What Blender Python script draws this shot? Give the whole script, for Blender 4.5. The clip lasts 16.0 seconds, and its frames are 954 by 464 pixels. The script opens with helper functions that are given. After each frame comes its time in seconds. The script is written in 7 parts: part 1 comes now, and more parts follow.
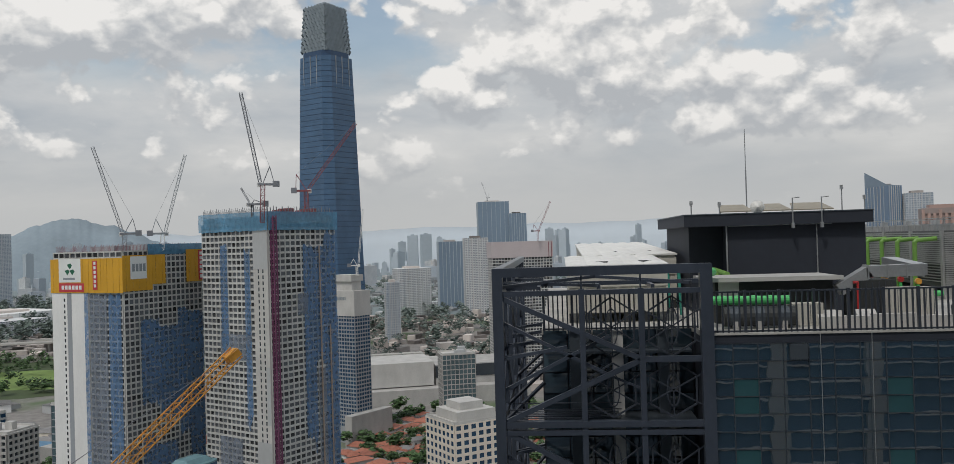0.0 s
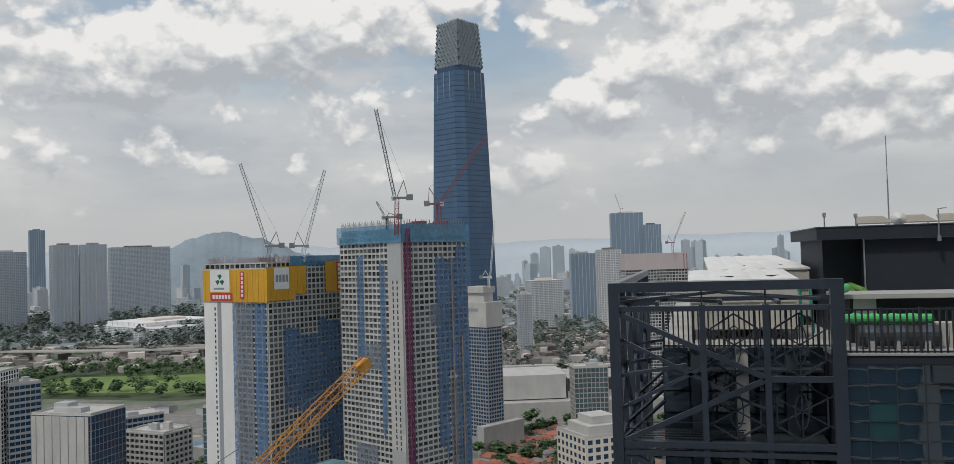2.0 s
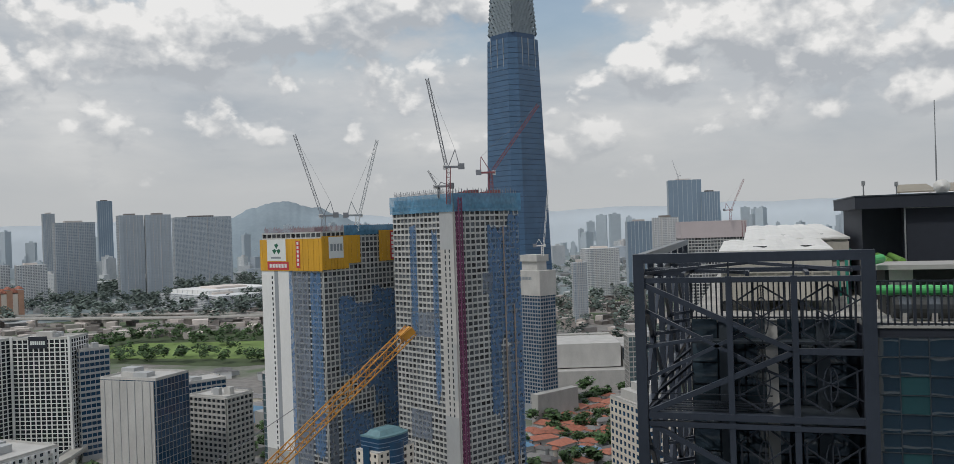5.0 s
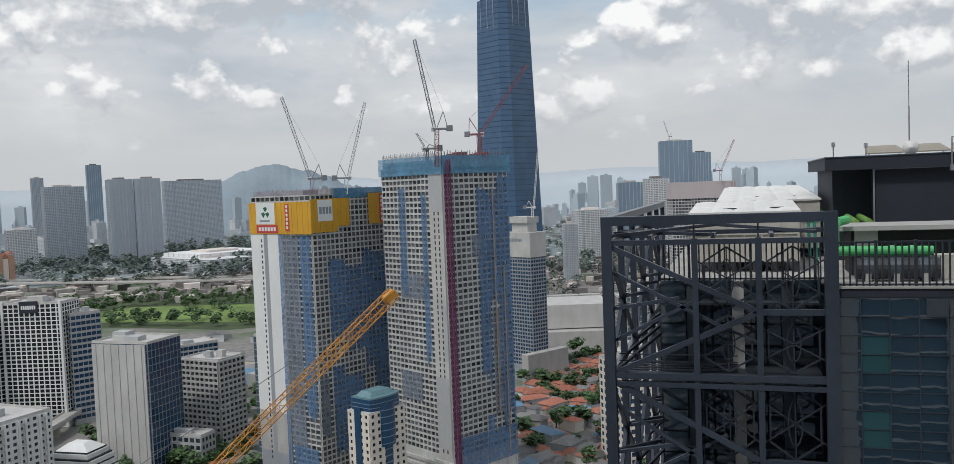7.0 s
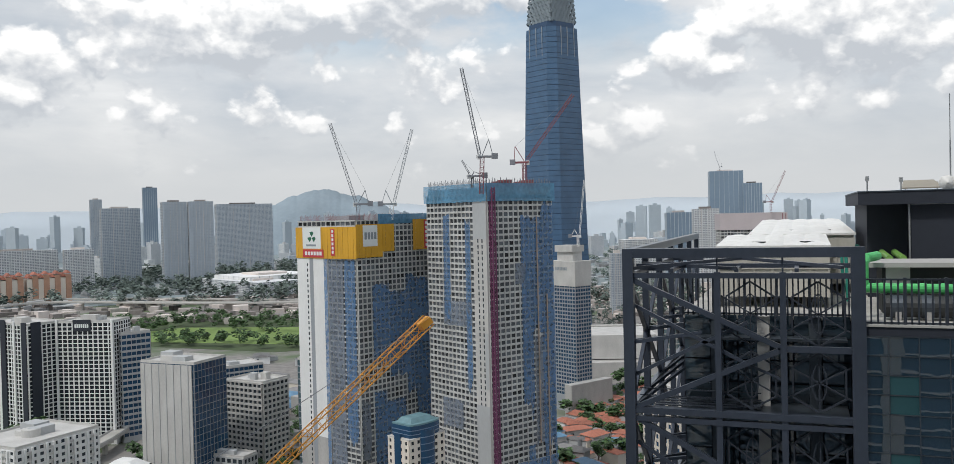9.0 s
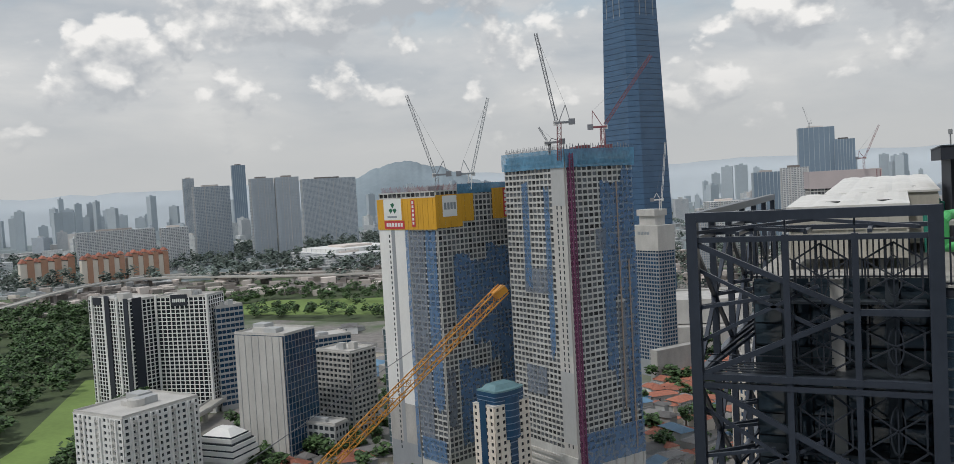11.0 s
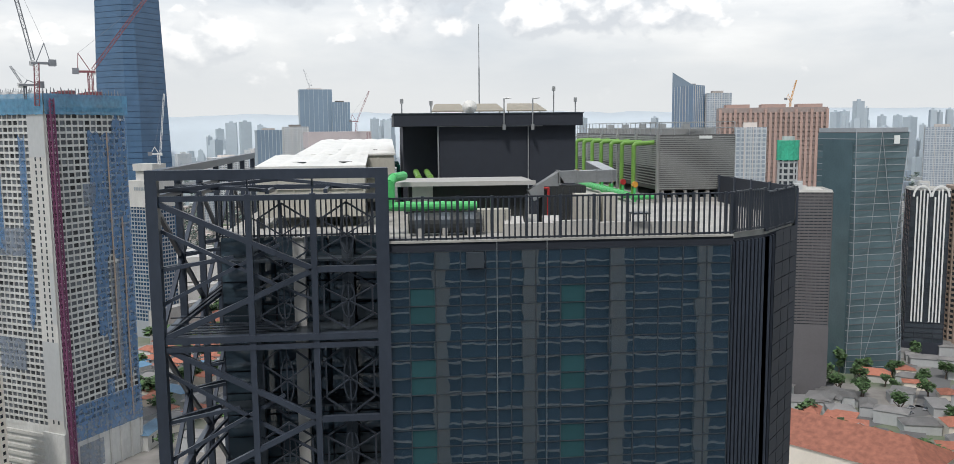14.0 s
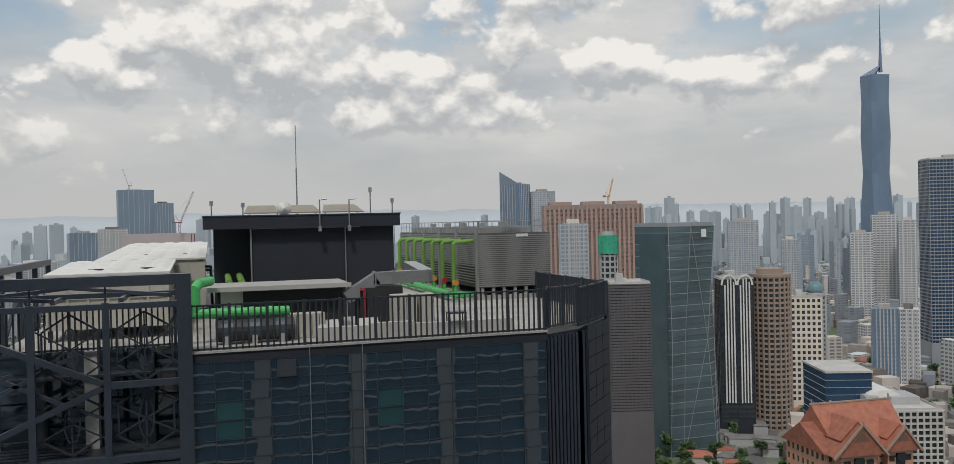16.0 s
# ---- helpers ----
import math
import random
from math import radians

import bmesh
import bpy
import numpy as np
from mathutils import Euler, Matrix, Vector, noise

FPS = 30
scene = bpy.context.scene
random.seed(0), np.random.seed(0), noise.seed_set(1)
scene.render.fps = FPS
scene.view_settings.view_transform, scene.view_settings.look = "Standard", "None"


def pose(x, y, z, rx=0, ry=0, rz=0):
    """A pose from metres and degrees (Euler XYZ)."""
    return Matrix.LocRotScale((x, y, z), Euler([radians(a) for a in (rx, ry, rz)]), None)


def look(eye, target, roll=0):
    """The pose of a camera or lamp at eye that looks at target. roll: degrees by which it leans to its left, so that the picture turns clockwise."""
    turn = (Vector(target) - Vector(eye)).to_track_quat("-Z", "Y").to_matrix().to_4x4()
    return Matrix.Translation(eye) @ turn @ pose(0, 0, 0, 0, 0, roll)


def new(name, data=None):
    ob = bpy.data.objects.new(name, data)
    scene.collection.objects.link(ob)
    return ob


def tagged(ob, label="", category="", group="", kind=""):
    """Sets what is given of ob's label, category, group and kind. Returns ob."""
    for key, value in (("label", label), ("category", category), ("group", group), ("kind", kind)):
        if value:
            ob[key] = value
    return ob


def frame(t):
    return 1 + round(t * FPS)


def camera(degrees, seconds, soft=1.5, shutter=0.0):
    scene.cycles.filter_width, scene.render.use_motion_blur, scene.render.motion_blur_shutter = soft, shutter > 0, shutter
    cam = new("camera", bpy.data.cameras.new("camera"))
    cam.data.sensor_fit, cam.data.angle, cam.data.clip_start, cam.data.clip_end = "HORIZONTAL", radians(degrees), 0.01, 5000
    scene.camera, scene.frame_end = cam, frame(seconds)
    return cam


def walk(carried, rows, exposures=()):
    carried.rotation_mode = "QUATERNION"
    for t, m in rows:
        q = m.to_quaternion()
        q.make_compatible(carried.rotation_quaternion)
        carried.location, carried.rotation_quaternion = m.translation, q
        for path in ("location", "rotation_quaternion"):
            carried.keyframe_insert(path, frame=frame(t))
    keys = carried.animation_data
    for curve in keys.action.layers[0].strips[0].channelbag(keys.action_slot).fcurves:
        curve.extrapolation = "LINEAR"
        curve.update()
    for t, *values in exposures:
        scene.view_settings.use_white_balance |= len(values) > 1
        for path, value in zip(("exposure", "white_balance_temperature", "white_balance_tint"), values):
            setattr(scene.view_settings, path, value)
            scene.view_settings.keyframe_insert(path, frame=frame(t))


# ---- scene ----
cam = camera(58.20, 16.0, soft=0.8)
walk(cam, [
    (0, pose(-0.000, -0.000, 150.000, 90.585, 1.697, 5.339)),
    (0.5, pose(0.188, 0.122, 150.027, 91.073, 0.621, 11.753)),
    (1, pose(0.394, 0.077, 150.085, 91.498, 0.714, 13.219)),
    (1.5, pose(0.701, 0.115, 150.134, 91.596, 1.390, 13.292)),
    (2, pose(1.016, 0.346, 150.115, 91.628, 1.682, 14.196)),
    (2.5, pose(1.313, 0.721, 150.072, 91.416, 2.115, 15.093)),
    (3, pose(1.630, 0.857, 150.069, 91.128, 2.393, 15.140)),
    (3.5, pose(1.963, 0.883, 150.091, 91.123, 2.455, 16.302)),
    (6, pose(3.544, 0.810, 150.281, 88.311, 2.034, 18.040)),
    (6.5, pose(3.916, 0.875, 150.275, 87.733, 2.229, 17.493)),
    (7, pose(4.276, 1.032, 150.295, 87.068, 2.228, 17.385)),
    (7.5, pose(4.718, 1.324, 150.304, 86.697, 2.067, 15.886)),
    (8, pose(5.071, 1.521, 150.292, 85.969, 1.970, 15.658)),
    (8.5, pose(5.449, 1.681, 150.311, 84.720, 1.825, 15.919)),
    (9, pose(5.756, 1.580, 150.362, 88.993, 1.351, 20.566)),
    (9.5, pose(6.018, 1.621, 150.404, 89.317, 1.456, 23.386)),
    (10, pose(6.307, 1.699, 150.424, 88.968, 1.840, 25.081)),
    (12.5, pose(7.896, 3.403, 150.380, 83.054, 5.048, 25.079)),
    (13, pose(8.244, 3.616, 150.382, 82.403, 3.118, 9.934)),
    (13.5, pose(8.604, 3.655, 150.431, 81.827, 1.521, 1.950)),
    (14, pose(8.927, 3.867, 150.406, 83.081, 0.502, -6.126)),
    (14.5, pose(9.237, 4.013, 150.459, 87.038, 0.625, -17.322)),
    (15, pose(9.563, 4.117, 150.464, 88.980, 0.716, -17.539)),
    (15.5, pose(9.895, 4.141, 150.460, 89.367, 0.996, -17.345)),
    (16, pose(10.168, 4.277, 150.536, 89.453, 1.288, -17.224)),
], exposures=[(0, -0.26, 6400, 10), (3.5, -0.27, 6300, 10), (6, -0.28, 6250, 10), (7, -0.06, 6200, 10), (8.5, 0.02, 6200, 10), (9, 0.12, 6250, 10), (9.5, -0.2, 6350, 10), (10, -0.28, 6400, 10), (12.5, 0.16, 6200, 10), (13.5, 0.35, 6150, 10), (14, 0.4, 6300, 10), (14.5, 0.08, 6400, 10), (16, -0.24, 6500, 10)])

# ---- light ----
SUN_EL, SUN_AZ = 58, 208          # degrees; azimuth from +y towards +x
sun = new("sun", bpy.data.lights.new("sun", "SUN"))
sun.data.energy, sun.data.angle, sun.data.color = 1.7, radians(6), (1.0, 0.96, 0.90)
_e, _a = radians(SUN_EL), radians(SUN_AZ)
sun.matrix_world = look((0, 0, 400), (-math.sin(_a) * math.cos(_e) * 100, -math.cos(_a) * math.cos(_e) * 100, 400 - math.sin(_e) * 100))


def make_world():
    w = bpy.data.worlds.new("sky")
    scene.world = w
    w.use_nodes = True
    nt = w.node_tree
    nt.nodes.clear()
    N, L = nt.nodes.new, nt.links.new

    def math_node(op, a, b=None):
        n = N("ShaderNodeMath")
        n.operation = op
        for i, v in enumerate((a, b)):
            if v is None:
                continue
            if isinstance(v, (int, float)):
                n.inputs[i].default_value = v
            else:
                L(v, n.inputs[i])
        return n.outputs[0]

    out = N("ShaderNodeOutputWorld")
    sky = N("ShaderNodeTexSky")
    sky.sky_type, sky.sun_disc = "NISHITA", False
    sky.sun_elevation, sky.sun_rotation = radians(SUN_EL), radians(SUN_AZ)
    sky.air_density, sky.dust_density = 1.4, 2.0
    bg_sky = N("ShaderNodeBackground")
    bg_sky.inputs[1].default_value = 0.13
    L(sky.outputs[0], bg_sky.inputs[0])
    co = N("ShaderNodeTexCoord")
    sep = N("ShaderNodeSeparateXYZ")
    L(co.outputs["Generated"], sep.inputs[0])
    az = math_node("ARCTAN2", sep.outputs[0], sep.outputs[1])
    el = math_node("ARCSINE", sep.outputs[2])

    def spot(shift, stretch, off):
        """Bearing and height above the horizon as a plane to lay cloud noise on."""
        cb = N("ShaderNodeCombineXYZ")
        L(az, cb.inputs[0])
        L(math_node("MULTIPLY", math_node("ADD", el, shift), stretch), cb.inputs[1])
        cb.inputs[2].default_value = off
        return cb.outputs[0]

    def fbm(vec, scale, detail, rough, dist=0.0, colour=False):
        n = N("ShaderNodeTexNoise")
        n.inputs["Scale"].default_value, n.inputs["Detail"].default_value = scale, detail
        n.inputs["Roughness"].default_value, n.inputs["Distortion"].default_value = rough, dist
        L(vec, n.inputs["Vector"])
        return n.outputs[1 if colour else 0]

    def billow(vec, scale, detail):
        wr = N("ShaderNodeVectorMath")
        wr.operation = "MULTIPLY_ADD"
        L(fbm(vec, scale * 1.3, 5, 0.6, 0.0, True), wr.inputs[0])
        wr.inputs[1].default_value = (0.55 / scale,) * 3
        L(vec, wr.inputs[2])
        v = N("ShaderNodeTexVoronoi")
        v.feature = "SMOOTH_F1"
        v.inputs["Scale"].default_value, v.inputs["Smoothness"].default_value = scale, 0.25
        v.inputs["Detail"].default_value, v.inputs["Roughness"].default_value = detail, 0.55
        L(wr.outputs[0], v.inputs["Vector"])
        return math_node("SUBTRACT", 0.5, v.outputs["Distance"])

    def ramp_of(value, stops):
        r = N("ShaderNodeValToRGB")
        e = r.color_ramp.elements
        e[0].position, e[0].color = stops[0][0], (*stops[0][1], 1)
        e[1].position, e[1].color = stops[-1][0], (*stops[-1][1], 1)
        for p, c in stops[1:-1]:
            e.new(p).color = (*c, 1)
        L(value, r.inputs[0])
        return r.outputs[0]

    def smooth(value, lo, hi, a=0.0, b=1.0):
        r = N("ShaderNodeMapRange")
        r.interpolation_type = "SMOOTHSTEP"
        for i, q in enumerate((lo, hi, a, b)):
            r.inputs[i + 1].default_value = q
        L(value, r.inputs[0])
        return r.outputs[0]

    # heaped clouds: bearing, height, half width, half height in degrees, weight
    heaps = ((1, 13.5, 8.5, 5.2, 1.0), (-7.0, 10.0, 3.4, 1.8, 0.75), (12, 10.5, 9, 3.0, 0.85), (-27, 14.5, 8, 3.6, 1.0), (-40, 13, 8, 4.2, 0.9),
             (-25, 9.0, 2.8, 1.3, 0.85), (-17, 17, 5, 2.6, 0.6), (27, 10.2, 4.4, 1.7, 0.95), (35, 8.8, 5.4, 1.5, 0.85), (41, 14.5, 8, 2.8, 0.85),
             (21, 16, 7, 2.6, 0.7), (-12, 5.5, 9, 1.3, 0.45), (16, 7.0, 9, 1.4, 0.6), (-48, 9, 5, 2.2, 0.7), (52, 10, 6, 3, 0.7), (-34, 6.2, 9, 1.1, 0.4))

    def heap_field(shift):
        p = spot(shift, 1.35, 0.0)
        f = math_node("MULTIPLY", math_node("SUBTRACT", fbm(p, 5.0, 6, 0.55), 0.5), 1.1)
        f = math_node("ADD", f, math_node("MULTIPLY", billow(p, 13.0, 3.0), 0.75))
        ev = math_node("ADD", el, shift)
        for b, h, wb, wh, k in heaps:
            q = math_node("POWER", math_node("DIVIDE", math_node("SUBTRACT", az, radians(b)), radians(wb)), 2)
            r = math_node("POWER", math_node("DIVIDE", math_node("SUBTRACT", ev, radians(h)), radians(wh)), 2)
            f = math_node("ADD", f, math_node("MULTIPLY", math_node("EXPONENT", math_node("MULTIPLY", math_node("ADD", q, r), -1)), k * 0.75))
        return f

    here, above = heap_field(0.0), heap_field(0.020)
    fine = math_node("SUBTRACT", fbm(spot(0, 1.35, 3.0), 34.0, 7, 0.6), 0.5)
    heap = smooth(math_node("ADD", here, math_node("MULTIPLY", fine, 0.14)), -0.17, 0.08)
    lit = math_node("ADD", math_node("MULTIPLY", math_node("SUBTRACT", here, above), 1.5), math_node("MULTIPLY", fine, 0.55))
    lit = math_node("ADD", lit, math_node("MULTIPLY", math_node("SUBTRACT", el, 0.19), 1.2))
    heap_rgb = ramp_of(math_node("ADD", lit, 0.44), [(0.10, (0.53, 0.55, 0.57)), (0.38, (0.675, 0.68, 0.68)), (0.60, (0.84, 0.83, 0.805)), (0.82, (1.03, 1.0, 0.955))])
    # thin high layer with long grey bands and blue gaps
    veil = fbm(spot(0, 3.2, 7.0), 3.6, 7, 0.55, 0.15)
    veil_rgb = ramp_of(veil, [(0.34, (0.50, 0.535, 0.57)), (0.47, (0.625, 0.64, 0.65)), (0.60, (0.75, 0.745, 0.73)), (0.70, (0.88, 0.865, 0.835))])
    gap = math_node("MULTIPLY", smooth(fbm(spot(0, 1.9, 11.0), 4.6, 6, 0.55), 0.46, 0.60), smooth(el, 0.14, 0.24))
    bg_veil, bg_heap = N("ShaderNodeBackground"), N("ShaderNodeBackground")
    L(veil_rgb, bg_veil.inputs[0])
    L(heap_rgb, bg_heap.inputs[0])
    thin = N("ShaderNodeMixShader")
    L(math_node("SUBTRACT", 0.96, math_node("MULTIPLY", gap, 0.72)), thin.inputs[0])
    L(bg_sky.outputs[0], thin.inputs[1])
    L(bg_veil.outputs[0], thin.inputs[2])
    mix = N("ShaderNodeMixShader")
    L(math_node("MULTIPLY", heap, 0.95), mix.inputs[0])
    L(thin.outputs[0], mix.inputs[1])
    L(bg_heap.outputs[0], mix.inputs[2])
    low = N("ShaderNodeMapRange")          # the bright hazy band over the horizon
    low.interpolation_type = "SMOOTHSTEP"
    low.inputs[1].default_value, low.inputs[2].default_value = 0.015, 0.15
    low.inputs[3].default_value, low.inputs[4].default_value = 0.93, 0.0
    L(sep.outputs[2], low.inputs[0])
    bg_haze = N("ShaderNodeBackground")
    bg_haze.inputs[0].default_value, bg_haze.inputs[1].default_value = (0.595, 0.60, 0.59, 1), 1.0
    mix2 = N("ShaderNodeMixShader")
    L(low.outputs[0], mix2.inputs[0])
    L(mix.outputs[0], mix2.inputs[1])
    L(bg_haze.outputs[0], mix2.inputs[2])
    L(mix2.outputs[0], out.inputs[0])


make_world()


# ---- materials ----
def mat(name, color, rough=0.7, metal=0.0, var=0.18, scale=1.0, bump=0.0, spread=0.0, streak=0.0, spec=0.5):
    """Painted or raw surface: broad stains and fine grain over a base colour; spread varies it from piece to piece."""
    m = bpy.data.materials.new(name)
    m.use_nodes = True
    nt = m.node_tree
    N, L = nt.nodes.new, nt.links.new
    b = nt.nodes["Principled BSDF"]
    b.inputs["Roughness"].default_value, b.inputs["Metallic"].default_value = rough, metal
    b.inputs["Specular IOR Level"].default_value = spec
    co = N("ShaderNodeTexCoord")
    broad, fine = N("ShaderNodeTexNoise"), N("ShaderNodeTexNoise")
    broad.inputs["Scale"].default_value, broad.inputs["Detail"].default_value = 0.22 * scale, 5
    fine.inputs["Scale"].default_value, fine.inputs["Detail"].default_value = 3.0 * scale, 6
    mp = N("ShaderNodeMapping")
    mp.inputs["Scale"].default_value = (1, 1, 1 - 0.85 * streak)
    L(co.outputs["Object"], mp.inputs[0])
    L(mp.outputs[0], broad.inputs["Vector"])
    L(mp.outputs[0], fine.inputs["Vector"])
    add = N("ShaderNodeMath")
    add.operation = "MULTIPLY_ADD"
    L(fine.outputs[0], add.inputs[0])
    add.inputs[1].default_value = 0.5
    L(broad.outputs[0], add.inputs[2])
    val = add.outputs[0]
    if spread:
        info = N("ShaderNodeObjectInfo")
        isl = N("ShaderNodeNewGeometry")
        s1 = N("ShaderNodeMath")
        s1.operation = "ADD"
        L(info.outputs["Random"], s1.inputs[0])
        L(isl.outputs["Random Per Island"], s1.inputs[1])
        s2 = N("ShaderNodeMath")
        s2.operation = "FRACT"
        L(s1.outputs[0], s2.inputs[0])
        s3 = N("ShaderNodeMath")
        s3.operation = "MULTIPLY_ADD"
        L(s2.outputs[0], s3.inputs[0])
        s3.inputs[1].default_value = spread
        L(val, s3.inputs[2])
        val = s3.outputs[0]
    rg = N("ShaderNodeMapRange")
    rg.inputs[1].default_value, rg.inputs[2].default_value = 0.35, 1.15 + spread
    rg.inputs[3].default_value, rg.inputs[4].default_value = 1 - var * (1 + spread), 1 + var * (1 + spread)
    L(val, rg.inputs[0])
    mul = N("ShaderNodeMix")
    mul.data_type, mul.blend_type = "RGBA", "MULTIPLY"
    mul.inputs[0].default_value = 1
    mul.inputs[6].default_value = (*color, 1)
    L(rg.outputs[0], mul.inputs[7])
    L(mul.outputs[2], b.inputs["Base Color"])
    if bump:
        bp = N("ShaderNodeBump")
        bp.inputs["Strength"].default_value, bp.inputs["Distance"].default_value = bump, 0.05 / scale
        L(fine.outputs[0], bp.inputs["Height"])
        L(bp.outputs[0], b.inputs["Normal"])
    return m


def facade_mat(name, wall, glass, fw, fh, gap=0.3, rough=0.6, hues=()):
    """Far facades: rows of windows too small to be built one by one."""
    m = mat(name, wall, rough, var=0.12, scale=0.2)
    nt = m.node_tree
    N, L = nt.nodes.new, nt.links.new
    b = nt.nodes["Principled BSDF"]
    co = N("ShaderNodeTexCoord")
    sep = N("ShaderNodeSeparateXYZ")
    L(co.outputs["Object"], sep.inputs[0])
    add = N("ShaderNodeMath")
    L(sep.outputs[0], add.inputs[0])
    L(sep.outputs[1], add.inputs[1])
    cb = N("ShaderNodeCombineXYZ")
    L(add.outputs[0], cb.inputs[0])
    L(sep.outputs[2], cb.inputs[1])
    br = N("ShaderNodeTexBrick")
    br.offset = 0
    br.inputs["Scale"].default_value = 1
    br.inputs["Brick Width"].default_value, br.inputs["Row Height"].default_value = fw, fh
    br.inputs["Mortar Size"].default_value = gap
    br.inputs["Mortar Smooth"].default_value = 0.1
    br.inputs["Color1"].default_value = (*glass, 1)
    br.inputs["Color2"].default_value = (*[0.5 * (a + c) for a, c in zip(glass, wall)], 1)
    L(cb.outputs[0], br.inputs["Vector"])
    src = b.inputs["Base Color"].links[0].from_socket
    if hues:          # one wall colour for each building
        isl, cr, tint = N("ShaderNodeNewGeometry"), N("ShaderNodeValToRGB"), N("ShaderNodeMix")
        cr.color_ramp.interpolation = "CONSTANT"
        for i, h in enumerate(hues):
            e = cr.color_ramp.elements[i] if i < 2 else cr.color_ramp.elements.new(i / len(hues))
            e.position, e.color = i / len(hues), (*h, 1)
        L(isl.outputs["Random Per Island"], cr.inputs[0])
        tint.data_type, tint.blend_type = "RGBA", "MULTIPLY"
        tint.inputs[0].default_value = 1
        L(src, tint.inputs[6])
        L(cr.outputs[0], tint.inputs[7])
        src = tint.outputs[2]
    L(src, br.inputs["Mortar"])
    ge = N("ShaderNodeNewGeometry")
    sp = N("ShaderNodeSeparateXYZ")
    L(ge.outputs["Normal"], sp.inputs[0])
    top = N("ShaderNodeMath")
    top.operation = "GREATER_THAN"
    top.inputs[1].default_value = 0.5
    L(sp.outputs[2], top.inputs[0])
    mx = N("ShaderNodeMix")
    mx.data_type = "RGBA"
    L(top.outputs[0], mx.inputs[0])
    L(br.outputs["Color"], mx.inputs[6])
    L(src, mx.inputs[7])
    L(mx.outputs[2], b.inputs["Base Color"])
    return m


def glass_mat(name, color, rough=0.08, wave=0.0, spread=0.5, spec=0.5, ior=1.5):
    """Coated facade glass, seen from outside: dark body, clear reflections, slightly uneven panes."""
    m = mat(name, color, rough, var=0.25, scale=0.3, spread=spread, spec=spec)
    m.node_tree.nodes["Principled BSDF"].inputs["IOR"].default_value = ior
    if wave:
        nt = m.node_tree
        N, L = nt.nodes.new, nt.links.new
        co, n, bp = N("ShaderNodeTexCoord"), N("ShaderNodeTexNoise"), N("ShaderNodeBump")
        n.inputs["Scale"].default_value, n.inputs["Detail"].default_value = 0.9, 1
        info = N("ShaderNodeObjectInfo")
        mp = N("ShaderNodeVectorMath")
        mp.operation = "MULTIPLY_ADD"
        cb = N("ShaderNodeCombineXYZ")
        for i in range(3):
            L(info.outputs["Random"], cb.inputs[i])
        L(cb.outputs[0], mp.inputs[0])
        mp.inputs[1].default_value = (40, 40, 40)
        L(co.outputs["Object"], mp.inputs[2])
        L(mp.outputs[0], n.inputs["Vector"])
        bp.inputs["Strength"].default_value, bp.inputs["Distance"].default_value = 1.0, wave
        L(n.outputs[0], bp.inputs["Height"])
        L(bp.outputs[0], nt.nodes["Principled BSDF"].inputs["Normal"])
    return m


def net_mat(name, color, see):
    m = mat(name, color, 0.8, var=0.35, scale=0.6, streak=0.7)
    nt = m.node_tree
    N, L = nt.nodes.new, nt.links.new
    b = nt.nodes["Principled BSDF"]
    tr, mx, co, ns, rg = N("ShaderNodeBsdfTransparent"), N("ShaderNodeMixShader"), N("ShaderNodeTexCoord"), N("ShaderNodeTexNoise"), N("ShaderNodeMapRange")
    ns.inputs["Scale"].default_value = 0.5
    L(co.outputs["Object"], ns.inputs["Vector"])
    rg.inputs[1].default_value, rg.inputs[2].default_value = 0.3, 0.7
    rg.inputs[3].default_value, rg.inputs[4].default_value = 1 - see - 0.12, 1 - see + 0.12
    L(ns.outputs[0], rg.inputs[0])
    L(rg.outputs[0], mx.inputs[0])
    L(tr.outputs[0], mx.inputs[1])
    L(b.outputs[0], mx.inputs[2])
    L(mx.outputs[0], nt.nodes["Material Output"].inputs[0])
    return m


